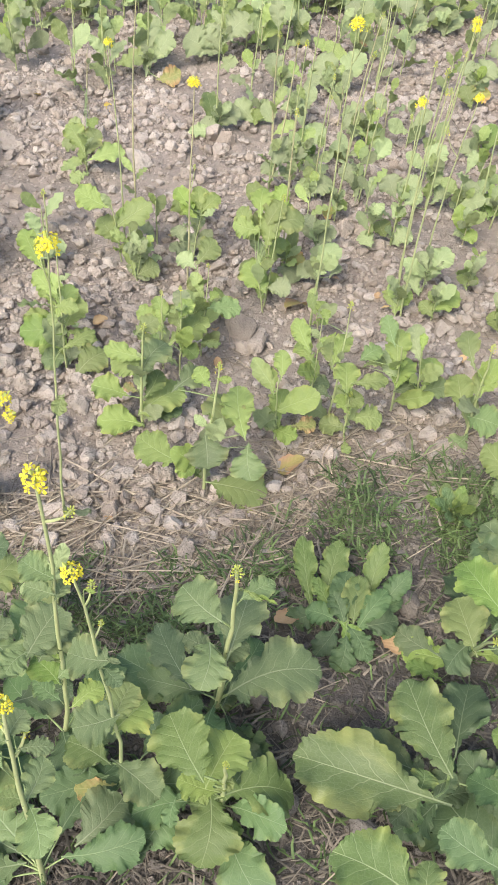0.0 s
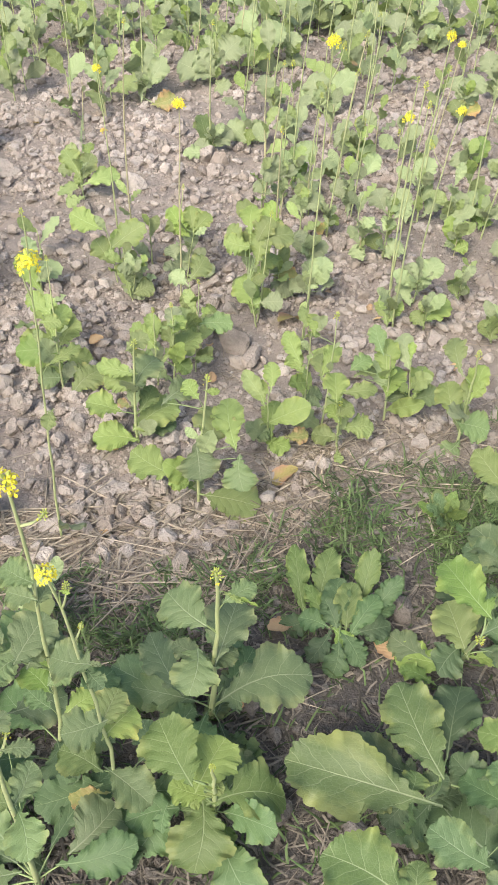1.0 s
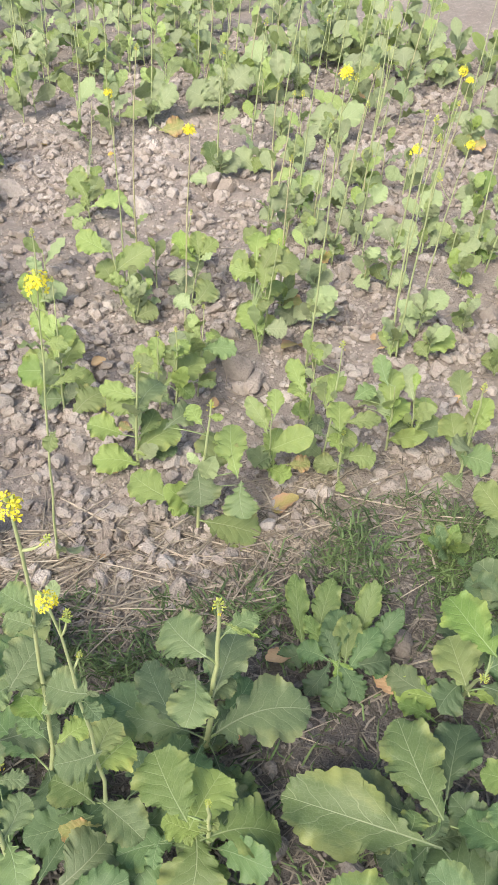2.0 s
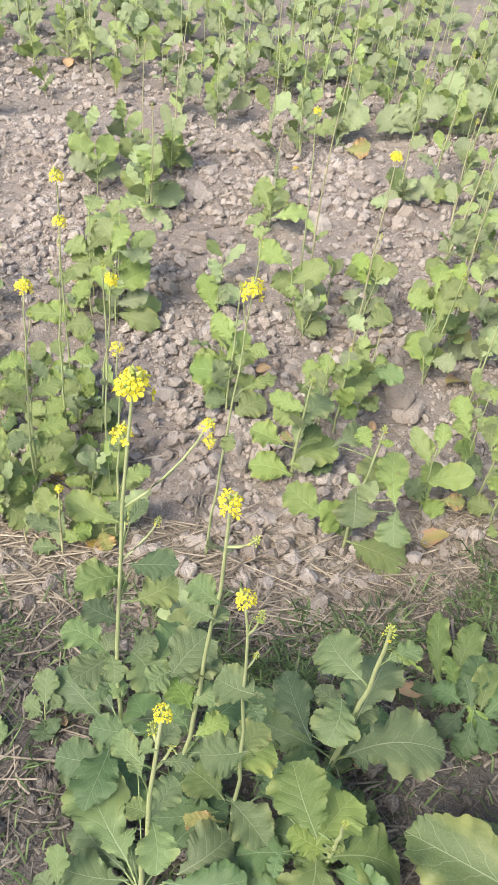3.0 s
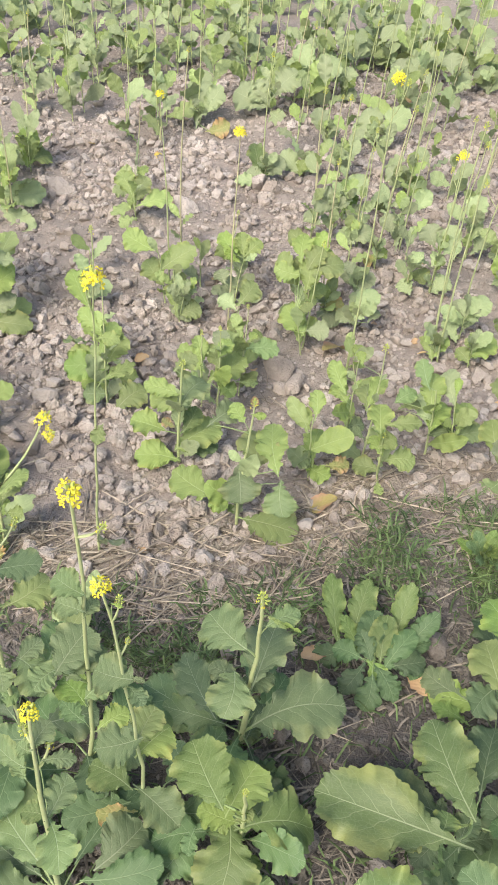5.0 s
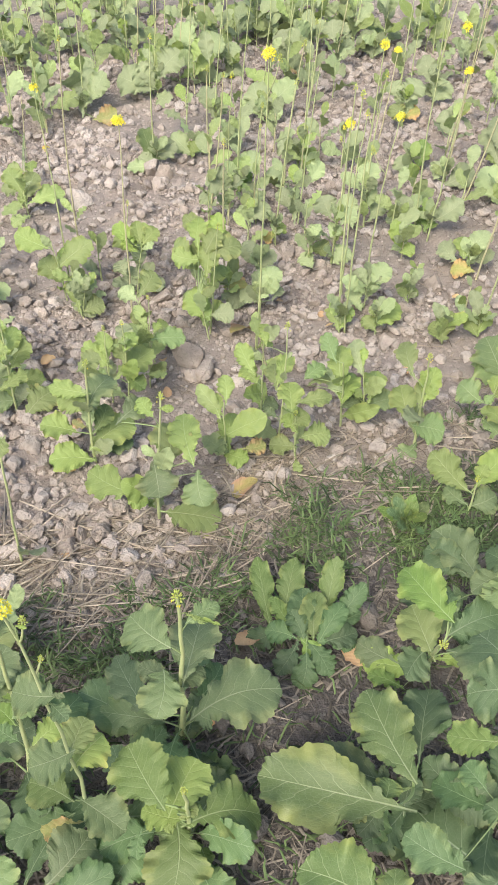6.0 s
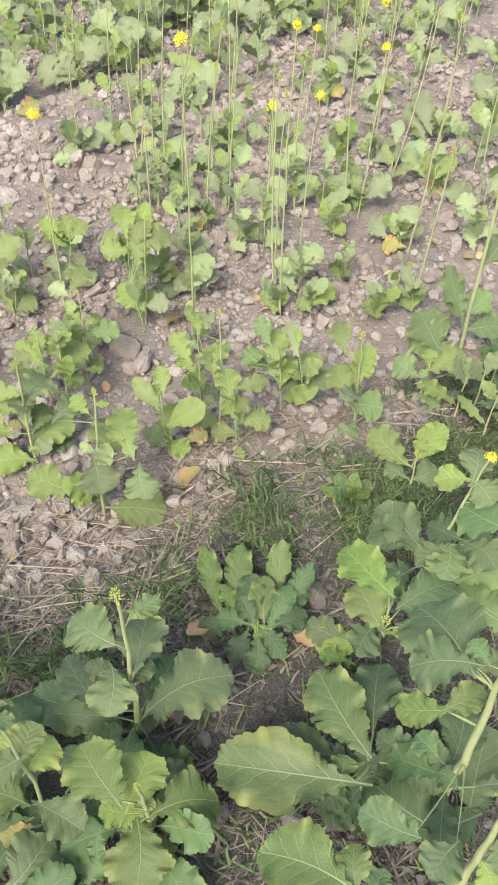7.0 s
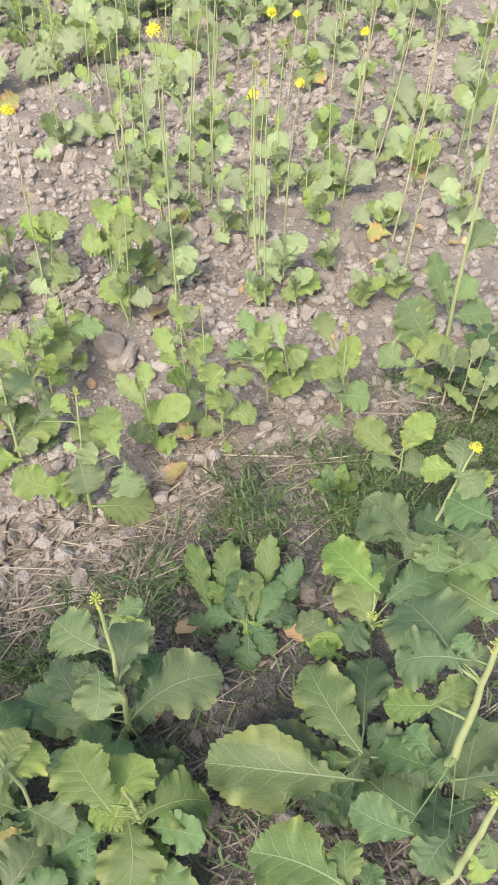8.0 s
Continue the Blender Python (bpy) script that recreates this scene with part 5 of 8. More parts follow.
leaf(p, (-0.863, 1.452, 0.119), (-0.870, 1.363, 0.066), 0.062, 'leaf_field', True, (0.30, -0.51, 0.81))
leaf(p, (-0.863, 1.447, 0.130), (-0.789, 1.391, 0.081), 0.063, 'leaf_field', True, (0.28, -0.40, 0.87))
leaf(p, (-0.859, 1.420, 0.139), (-0.829, 1.480, 0.177), 0.052, 'leaf_bright', True, (0.19, -0.60, 0.78))
leaf(p, (-0.850, 1.429, 0.127), (-0.913, 1.454, 0.159), 0.048, 'leaf_field', True, (0.09, -0.69, 0.72))
dress(p, 4, 0.07, 'leaf_field')
p = mustard((-0.873, 1.641), (-0.844, 1.611, 0.124), 0.0055, '', 0.000)
leaf(p, (-0.872, 1.611, 0.051), (-0.848, 1.677, 0.126), 0.061, 'leaf_field', True, (0.31, -0.76, 0.57))
leaf(p, (-0.862, 1.640, 0.032), (-0.885, 1.571, 0.020), 0.054, 'leaf_field', True, (0.18, -0.54, 0.83))
leaf(p, (-0.858, 1.614, 0.070), (-0.906, 1.642, 0.109), 0.048, 'leaf_bright', True, (0.42, -0.41, 0.81))
dress(p, 4, 0.07, 'leaf_field')
p = mustard((-1.073, 1.478), (-1.022, 1.448, 0.183), 0.0055, '', 0.000)
leaf(p, (-1.029, 1.433, 0.174), (-1.085, 1.470, 0.243), 0.068, 'leaf_bright', True, (0.19, -0.79, 0.58))
leaf(p, (-1.054, 1.440, 0.151), (-0.975, 1.487, 0.157), 0.058, 'leaf_field', True, (0.38, -0.70, 0.60))
leaf(p, (-1.075, 1.480, 0.055), (-0.985, 1.406, 0.019), 0.065, 'leaf_field', True, (0.36, -0.68, 0.64))
dress(p, 4, 0.07, 'leaf_field')
p = mustard((-0.712, 1.316), (-0.684, 1.286, 0.127), 0.0055, '', 0.000)
leaf(p, (-0.691, 1.293, 0.074), (-0.760, 1.310, 0.096), 0.060, 'leaf_field', True, (0.17, -0.47, 0.87))
leaf(p, (-0.702, 1.299, 0.049), (-0.648, 1.337, 0.074), 0.059, 'leaf_field', True, (0.14, -0.68, 0.72))
leaf(p, (-0.704, 1.314, 0.032), (-0.716, 1.203, 0.020), 0.070, 'leaf_sage', True, (0.27, -0.41, 0.87))
leaf(p, (-0.697, 1.317, 0.032), (-0.626, 1.289, 0.020), 0.054, 'leaf_field', True, (0.38, -0.65, 0.66))
dress(p, 4, 0.07, 'leaf_field')
p = mustard((-0.890, 1.203), (-0.850, 1.173, 0.131), 0.0055, '', 0.000)
leaf(p, (-0.856, 1.165, 0.125), (-0.921, 1.180, 0.168), 0.064, 'leaf_field', True, (0.45, -0.39, 0.81))
leaf(p, (-0.872, 1.191, 0.075), (-0.811, 1.184, 0.030), 0.067, 'leaf_field', True, (0.48, -0.49, 0.73))
leaf(p, (-0.866, 1.168, 0.099), (-0.837, 1.226, 0.141), 0.054, 'leaf_bright', True, (0.17, -0.63, 0.76))
dress(p, 4, 0.07, 'leaf_field')
p = mustard((-0.636, 2.237), (-0.624, 2.207, 0.122), 0.0055, '', 0.000)
leaf(p, (-0.632, 2.206, 0.015), (-0.692, 2.289, 0.110), 0.075, 'leaf_field', True, (0.38, -0.56, 0.73))
leaf(p, (-0.642, 2.214, 0.046), (-0.574, 2.284, 0.069), 0.064, 'leaf_grey', True, (0.25, -0.51, 0.82))
dress(p, 4, 0.07, 'leaf_field')
p = mustard((-0.408, 2.307), (-0.412, 2.277, 0.199), 0.0055, '', 0.000)
leaf(p, (-0.420, 2.270, 0.190), (-0.514, 2.289, 0.236), 0.071, 'leaf_field', True, (0.16, -0.75, 0.64))
leaf(p, (-0.426, 2.282, 0.103), (-0.299, 2.334, 0.170), 0.084, 'leaf_field', True, (-0.03, -0.76, 0.65))
leaf(p, (-0.402, 2.290, 0.057), (-0.460, 2.327, 0.127), 0.075, 'leaf_field', True, (0.32, -0.70, 0.64))
leaf(p, (-0.399, 2.284, 0.032), (-0.309, 2.164, 0.020), 0.067, 'leaf_grey', True, (0.03, -0.67, 0.75))
dress(p, 4, 0.07, 'leaf_field')
p = mustard((-0.589, 2.834), (-0.582, 2.804, 0.127), 0.0055, '', 0.000)
leaf(p, (-0.580, 2.798, 0.086), (-0.640, 2.864, 0.182), 0.076, 'leaf_field', True, (0.16, -0.76, 0.63))
leaf(p, (-0.587, 2.803, 0.076), (-0.543, 2.871, 0.160), 0.073, 'leaf_field', True, (0.06, -0.79, 0.61))
dress(p, 4, 0.07, 'leaf_field')
p = mustard((-0.517, 1.887), (-0.507, 1.857, 0.139), 0.0055, '', 0.000)
leaf(p, (-0.508, 1.873, 0.094), (-0.596, 1.815, 0.091), 0.076, 'leaf_bright', True, (0.29, -0.48, 0.83))
leaf(p, (-0.516, 1.859, 0.087), (-0.461, 1.912, 0.133), 0.063, 'leaf_bright', True, (0.17, -0.74, 0.64))
leaf(p, (-0.509, 1.895, 0.032), (-0.544, 1.764, 0.020), 0.072, 'leaf_field', True, (0.19, -0.71, 0.68))
leaf(p, (-0.516, 1.887, 0.032), (-0.411, 1.833, 0.020), 0.065, 'leaf_field', True, (0.31, -0.62, 0.72))
leaf(p, (-0.506, 1.847, 0.129), (-0.550, 1.896, 0.192), 0.050, 'leaf_bright', True, (0.22, -0.69, 0.68))
dress(p, 4, 0.07, 'leaf_field')
p = mustard((-0.140, 3.209), (-0.121, 3.179, 0.076), 0.0055, '', 0.000)
leaf(p, (-0.134, 3.152, 0.015), (-0.178, 3.276, 0.133), 0.075, 'leaf_mid', True, (0.26, -0.63, 0.73))
leaf(p, (-0.146, 3.191, 0.020), (-0.054, 3.230, 0.086), 0.082, 'leaf_grey', True, (-0.10, -0.79, 0.61))
leaf(p, (-0.130, 3.139, 0.023), (-0.197, 3.171, 0.064), 0.066, 'leaf_grey', True, (0.02, -0.77, 0.64))
leaf(p, (-0.135, 3.117, 0.029), (-0.246, 3.133, 0.035), 0.060, 'leaf_grey', True, (-0.03, -0.58, 0.81))
dress(p, 12, 0.064, 'leaf_grey')
bolt(p, 0.51)
p = mustard((0.007, 3.272), (0.023, 3.242, 0.077), 0.0055, '', 0.000)
leaf(p, (0.018, 3.243, 0.017), (-0.067, 3.284, 0.097), 0.080, 'leaf_grey', True, (-0.02, -0.90, 0.44))
leaf(p, (0.004, 3.241, 0.020), (0.084, 3.274, 0.083), 0.075, 'leaf_grey', True, (-0.12, -0.81, 0.58))
leaf(p, (0.005, 3.215, 0.019), (0.032, 3.241, 0.084), 0.053, 'leaf_bright', True, (-0.09, -0.91, 0.41))
dress(p, 12, 0.064, 'leaf_grey')
p = mustard((-0.148, 3.880), (-0.118, 3.850, 0.126), 0.0055, '', 0.000)
leaf(p, (-0.156, 3.856, 0.064), (-0.308, 3.899, 0.123), 0.142, 'leaf_grey', True, (0.08, -0.71, 0.70))
leaf(p, (-0.159, 3.856, 0.075), (-0.230, 3.879, 0.150), 0.093, 'leaf_grey', True, (0.16, -0.89, 0.43))
leaf(p, (-0.133, 3.842, 0.109), (-0.019, 3.892, 0.212), 0.125, 'leaf_grey', True, (-0.07, -0.87, 0.49))
leaf(p, (-0.148, 3.887, 0.041), (-0.084, 3.790, 0.020), 0.077, 'leaf_grey', True, (-0.05, -0.88, 0.48))
leaf(p, (-0.141, 3.853, 0.067), (-0.197, 3.894, 0.176), 0.077, 'leaf_grey', True, (0.07, -0.92, 0.39))
dress(p, 12, 0.064, 'leaf_grey')
p = mustard((0.106, 3.577), (0.121, 3.547, 0.078), 0.0055, '', 0.000)
leaf(p, (0.111, 3.545, 0.028), (0.076, 3.635, 0.152), 0.088, 'leaf_grey', True, (0.17, -0.78, 0.61))
leaf(p, (0.113, 3.558, 0.024), (0.138, 3.603, 0.069), 0.091, 'leaf_grey', True, (-0.16, -0.66, 0.74))
dress(p, 12, 0.064, 'leaf_grey')
bolt(p, 0.63)
p = mustard((0.142, 3.281), (0.155, 3.251, 0.077), 0.0055, '', 0.000)
leaf(p, (0.143, 3.250, 0.049), (0.217, 3.292, 0.125), 0.082, 'leaf_grey', True, (-0.14, -0.81, 0.58))
leaf(p, (0.153, 3.252, 0.056), (0.129, 3.284, 0.092), 0.056, 'leaf_grey', True, (-0.13, -0.78, 0.62))
dress(p, 12, 0.064, 'leaf_grey')
p = mustard((0.122, 2.706), (0.145, 2.676, 0.156), 0.0055, '', 0.000)
leaf(p, (0.156, 2.674, 0.151), (0.062, 2.687, 0.184), 0.093, 'leaf_grey', True, (0.13, -0.75, 0.64))
leaf(p, (0.138, 2.676, 0.120), (0.071, 2.716, 0.193), 0.067, 'leaf_grey', True, (0.02, -0.87, 0.49))
leaf(p, (0.085, 2.690, 0.079), (0.037, 2.725, 0.111), 0.052, 'leaf_grey', True, (-0.05, -0.71, 0.70))
dress(p, 12, 0.064, 'leaf_grey')
p = mustard((0.170, 2.887), (0.185, 2.857, 0.099), 0.0055, '', 0.000)
leaf(p, (0.175, 2.862, 0.040), (0.178, 2.915, 0.148), 0.061, 'leaf_mid', True, (-0.17, -0.88, 0.44))
leaf(p, (0.173, 2.849, 0.086), (0.250, 2.900, 0.170), 0.072, 'leaf_grey', True, (-0.11, -0.80, 0.59))
leaf(p, (0.162, 2.880, 0.045), (0.237, 2.848, 0.036), 0.072, 'leaf_grey', True, (-0.14, -0.55, 0.82))
leaf(p, (0.158, 2.868, 0.017), (0.216, 2.934, 0.099), 0.055, 'leaf_mid', True, (0.19, -0.83, 0.53))
dress(p, 12, 0.064, 'leaf_grey')
bolt(p, 0.73)
p = mustard((0.032, 2.132), (0.060, 2.102, 0.182), 0.0055, '', 0.000)
leaf(p, (0.078, 2.141, 0.258), (-0.005, 2.190, 0.315), 0.056, 'leaf_bright', True, (0.02, -0.75, 0.66))
leaf(p, (0.061, 2.131, 0.239), (0.096, 2.192, 0.312), 0.057, 'leaf_bright', True, (-0.17, -0.71, 0.68))
leaf(p, (0.072, 2.122, 0.212), (-0.028, 2.109, 0.221), 0.066, 'leaf_bright', True, (0.15, -0.72, 0.68))
leaf(p, (0.053, 2.127, 0.230), (0.121, 2.161, 0.264), 0.052, 'leaf_bright', True, (0.04, -0.74, 0.67))
leaf(p, (0.067, 2.123, 0.216), (0.005, 2.133, 0.244), 0.047, 'leaf_field', True, (0.15, -0.76, 0.63))
leaf(p, (0.043, 2.101, 0.131), (0.106, 2.151, 0.158), 0.047, 'leaf_field', True, (0.26, -0.69, 0.68))
leaf(p, (0.043, 2.115, 0.019), (-0.015, 2.157, 0.084), 0.081, 'leaf_field', True, (0.28, -0.67, 0.69))
leaf(p, (0.027, 2.121, 0.029), (0.098, 2.118, 0.034), 0.057, 'leaf_field', True, (-0.07, -0.84, 0.53))
dress(p, 12, 0.064, 'leaf_grey')
p = mustard((0.199, 2.675), (0.209, 2.645, 0.075), 0.0055, '', 0.000)
leaf(p, (0.199, 2.647, 0.021), (0.175, 2.695, 0.074), 0.059, 'leaf_grey', True, (0.17, -0.69, 0.71))
leaf(p, (0.188, 2.658, 0.032), (0.275, 2.674, 0.071), 0.070, 'leaf_grey', True, (-0.15, -0.76, 0.64))
dress(p, 12, 0.064, 'leaf_grey')
p = mustard((0.277, 2.556), (0.284, 2.526, 0.075), 0.0055, '', 0.000)
leaf(p, (0.271, 2.537, 0.026), (0.312, 2.583, 0.054), 0.061, 'leaf_bright', True, (0.09, -0.57, 0.81))
leaf(p, (0.279, 2.545, 0.032), (0.238, 2.542, 0.025), 0.044, 'leaf_turning', True, (-0.04, -0.79, 0.61))
dress(p, 12, 0.064, 'leaf_grey')
bolt(p, 0.59)
p = mustard((0.203, 2.357), (0.212, 2.327, 0.075), 0.0055, '', 0.000)
leaf(p, (0.212, 2.332, 0.026), (0.170, 2.396, 0.100), 0.062, 'leaf_grey', True, (-0.04, -0.77, 0.64))
leaf(p, (0.200, 2.336, 0.031), (0.264, 2.366, 0.076), 0.057, 'leaf_grey', True, (-0.11, -0.75, 0.65))
dress(p, 12, 0.064, 'leaf_grey')
p = mustard((0.197, 2.146), (0.206, 2.116, 0.076), 0.0055, '', 0.000)
leaf(p, (0.197, 2.106, 0.064), (0.257, 2.169, 0.137), 0.067, 'leaf_grey', True, (-0.10, -0.71, 0.70))
leaf(p, (0.195, 2.102, 0.068), (0.209, 2.192, 0.119), 0.048, 'leaf_grey', True, (0.18, -0.50, 0.84))
leaf(p, (0.239, 2.109, 0.055), (0.269, 2.145, 0.082), 0.034, 'leaf_grey', True, (0.09, -0.65, 0.75))
leaf(p, (0.206, 2.124, 0.041), (0.141, 2.157, 0.071), 0.048, 'leaf_grey', True, (-0.11, -0.77, 0.63))
dress(p, 12, 0.064, 'leaf_grey')
p = mustard((0.100, 2.221), (0.111, 2.191, 0.075), 0.0055, '', 0.000)
leaf(p, (0.088, 2.198, 0.061), (0.168, 2.206, 0.058), 0.055, 'leaf_turning', True, (0.10, -0.71, 0.69))
leaf(p, (0.080, 2.202, 0.032), (0.153, 2.161, 0.020), 0.061, 'leaf_grey', True, (-0.10, -0.59, 0.80))
dress(p, 12, 0.064, 'leaf_grey')
bolt(p, 0.57)
p = mustard((-0.184, 2.286), (-0.143, 2.256, 0.182), 0.0055, '', 0.000)
leaf(p, (-0.169, 2.249, 0.188), (-0.218, 2.313, 0.237), 0.050, 'leaf_bright', True, (0.11, -0.54, 0.83))
leaf(p, (-0.143, 2.251, 0.181), (-0.155, 2.307, 0.242), 0.044, 'leaf_bright', True, (0.10, -0.73, 0.68))
leaf(p, (-0.145, 2.255, 0.183), (-0.091, 2.289, 0.222), 0.052, 'leaf_bright', True, (-0.09, -0.68, 0.72))
leaf(p, (-0.157, 2.254, 0.166), (-0.195, 2.282, 0.208), 0.045, 'leaf_bright', True, (0.17, -0.74, 0.65))
leaf(p, (-0.192, 2.267, 0.021), (-0.194, 2.337, 0.077), 0.056, 'leaf_grey', True, (0.06, -0.62, 0.78))
leaf(p, (-0.165, 2.266, 0.027), (-0.089, 2.286, 0.046), 0.059, 'leaf_grey', True, (-0.03, -0.62, 0.78))
leaf(p, (-0.208, 2.266, 0.077), (-0.226, 2.309, 0.109), 0.050, 'leaf_grey', True, (0.08, -0.58, 0.81))
dress(p, 12, 0.064, 'leaf_grey')
p = mustard((-0.348, 2.191), (-0.318, 2.161, 0.102), 0.0055, '', 0.000)
leaf(p, (-0.342, 2.158, 0.015), (-0.358, 2.245, 0.113), 0.060, 'leaf_field', True, (0.08, -0.74, 0.67))
leaf(p, (-0.335, 2.164, 0.027), (-0.274, 2.189, 0.044), 0.061, 'leaf_field', True, (0.09, -0.70, 0.71))
leaf(p, (-0.345, 2.155, 0.101), (-0.285, 2.197, 0.119), 0.049, 'leaf_grey', True, (0.34, -0.73, 0.59))
dress(p, 12, 0.064, 'leaf_grey')
p = mustard((-0.466, 3.754), (-0.439, 3.724, 0.078), 0.0055, '', 0.000)
leaf(p, (-0.469, 3.705, 0.015), (-0.440, 3.862, 0.215), 0.123, 'leaf_grey', True, (0.00, -0.81, 0.58))
leaf(p, (-0.465, 3.717, 0.050), (-0.353, 3.775, 0.181), 0.092, 'leaf_grey', True, (-0.04, -0.90, 0.43))
leaf(p, (-0.415, 3.640, 0.025), (-0.310, 3.660, 0.056), 0.090, 'leaf_turning', True, (0.01, -0.87, 0.50))
dress(p, 12, 0.064, 'leaf_grey')
bolt(p, 0.72)
p = mustard((-0.337, 4.542), (-0.308, 4.512, 0.098), 0.0055, '', 0.000)
leaf(p, (-0.311, 4.524, 0.045), (-0.401, 4.541, 0.076), 0.107, 'leaf_grey', True, (0.10, -0.73, 0.67))
leaf(p, (-0.324, 4.504, 0.069), (-0.242, 4.590, 0.144), 0.107, 'leaf_grey', True, (0.28, -0.77, 0.58))
leaf(p, (-0.327, 4.502, 0.085), (-0.346, 4.562, 0.177), 0.089, 'leaf_grey', True, (0.14, -0.82, 0.56))
dress(p, 12, 0.064, 'leaf_grey')
p = mustard((0.018, 4.025), (0.052, 3.995, 0.182), 0.0055, '', 0.000)
leaf(p, (0.041, 3.991, 0.111), (-0.064, 4.080, 0.210), 0.129, 'leaf_grey', True, (-0.03, -0.76, 0.64))
leaf(p, (0.023, 3.994, 0.126), (0.171, 4.042, 0.212), 0.115, 'leaf_grey', True, (-0.07, -0.82, 0.57))
leaf(p, (0.011, 4.012, 0.087), (0.132, 4.010, 0.058), 0.087, 'leaf_grey', True, (0.06, -0.95, 0.31))
leaf(p, (0.035, 3.983, 0.166), (-0.022, 4.058, 0.280), 0.095, 'leaf_grey', True, (-0.04, -0.84, 0.54))
dress(p, 12, 0.064, 'leaf_grey')
p = mustard((0.198, 4.094), (0.214, 4.064, 0.088), 0.0055, '', 0.000)
leaf(p, (0.191, 4.058, 0.074), (0.224, 4.101, 0.168), 0.098, 'leaf_grey', True, (-0.15, -0.88, 0.46))
leaf(p, (0.170, 4.070, 0.022), (0.243, 4.105, 0.073), 0.099, 'leaf_grey', True, (-0.01, -0.82, 0.58))
dress(p, 12, 0.064, 'leaf_grey')
bolt(p, 0.63)
p = mustard((0.456, 3.997), (0.474, 3.967, 0.176), 0.0055, '', 0.000)
leaf(p, (0.466, 3.959, 0.150), (0.428, 4.024, 0.233), 0.095, 'leaf_grey', True, (-0.08, -0.80, 0.59))
leaf(p, (0.465, 3.960, 0.163), (0.529, 4.000, 0.243), 0.078, 'leaf_grey', True, (0.01, -0.90, 0.44))
leaf(p, (0.442, 3.982, 0.072), (0.518, 4.000, 0.093), 0.072, 'leaf_turning', True, (0.07, -0.86, 0.50))
dress(p, 12, 0.064, 'leaf_grey')
p = mustard((0.323, 3.551), (0.334, 3.521, 0.078), 0.0055, '', 0.000)
leaf(p, (0.330, 3.514, 0.044), (0.276, 3.608, 0.160), 0.115, 'leaf_grey', True, (-0.26, -0.81, 0.53))
leaf(p, (0.310, 3.505, 0.063), (0.461, 3.603, 0.155), 0.100, 'leaf_grey', True, (0.16, -0.79, 0.59))
leaf(p, (0.319, 3.527, 0.021), (0.235, 3.610, 0.097), 0.081, 'leaf_grey', True, (-0.07, -0.71, 0.70))
leaf(p, (0.317, 3.506, 0.019), (0.391, 3.522, 0.086), 0.057, 'leaf_grey', True, (-0.19, -0.89, 0.41))
dress(p, 12, 0.064, 'leaf_grey')
p = mustard((0.412, 3.107), (0.419, 3.077, 0.076), 0.0055, '', 0.000)
leaf(p, (0.426, 3.078, 0.044), (0.347, 3.130, 0.107), 0.079, 'leaf_grey', True, (-0.01, -0.78, 0.63))
leaf(p, (0.416, 3.085, 0.026), (0.397, 3.129, 0.102), 0.058, 'leaf_bright', True, (-0.07, -0.87, 0.49))
leaf(p, (0.420, 3.090, 0.056), (0.489, 3.052, 0.034), 0.079, 'leaf_grey', True, (-0.17, -0.71, 0.68))
leaf(p, (0.335, 2.903, 0.019), (0.304, 2.968, 0.084), 0.068, 'leaf_grey', True, (-0.03, -0.72, 0.70))
dress(p, 12, 0.064, 'leaf_grey')
bolt(p, 0.63)
p = mustard((0.346, 2.674), (0.359, 2.644, 0.167), 0.0055, '', 0.000)
leaf(p, (0.344, 2.656, 0.056), (0.314, 2.700, 0.125), 0.062, 'leaf_grey', True, (-0.05, -0.85, 0.53))
leaf(p, (0.400, 2.629, 0.154), (0.451, 2.680, 0.220), 0.056, 'leaf_grey', True, (0.08, -0.82, 0.57))
leaf(p, (0.354, 2.623, 0.015), (0.360, 2.716, 0.112), 0.048, 'leaf_grey', True, (-0.01, -0.72, 0.69))
dress(p, 12, 0.064, 'leaf_grey')
p = mustard((0.368, 2.378), (0.375, 2.348, 0.115), 0.0055, '', 0.000)
leaf(p, (0.369, 2.339, 0.109), (0.410, 2.392, 0.143), 0.051, 'leaf_grey', True, (0.11, -0.60, 0.80))
leaf(p, (0.384, 2.329, 0.023), (0.354, 2.365, 0.064), 0.052, 'leaf_grey', True, (-0.18, -0.80, 0.58))
dress(p, 12, 0.064, 'leaf_grey')
p = mustard((0.686, 4.074), (0.696, 4.044, 0.172), 0.0055, '', 0.000)
leaf(p, (0.683, 4.036, 0.159), (0.678, 4.096, 0.241), 0.096, 'leaf_grey', True, (-0.17, -0.80, 0.57))
leaf(p, (0.698, 4.047, 0.053), (0.769, 4.120, 0.144), 0.103, 'leaf_grey', True, (-0.24, -0.66, 0.72))
leaf(p, (0.666, 4.059, 0.032), (0.733, 4.020, 0.021), 0.083, 'leaf_grey', True, (-0.33, -0.74, 0.58))
dress(p, 12, 0.064, 'leaf_grey')
bolt(p, 0.47)
p = mustard((0.900, 4.229), (0.902, 4.199, 0.083), 0.0055, '', 0.000)
leaf(p, (0.895, 4.196, 0.015), (0.854, 4.272, 0.133), 0.101, 'leaf_grey', True, (-0.24, -0.86, 0.45))
leaf(p, (0.895, 4.203, 0.028), (0.957, 4.268, 0.109), 0.105, 'leaf_grey', True, (-0.21, -0.68, 0.70))
dress(p, 12, 0.064, 'leaf_grey')
p = mustard((0.890, 3.443), (0.887, 3.413, 0.124), 0.0055, '', 0.000)
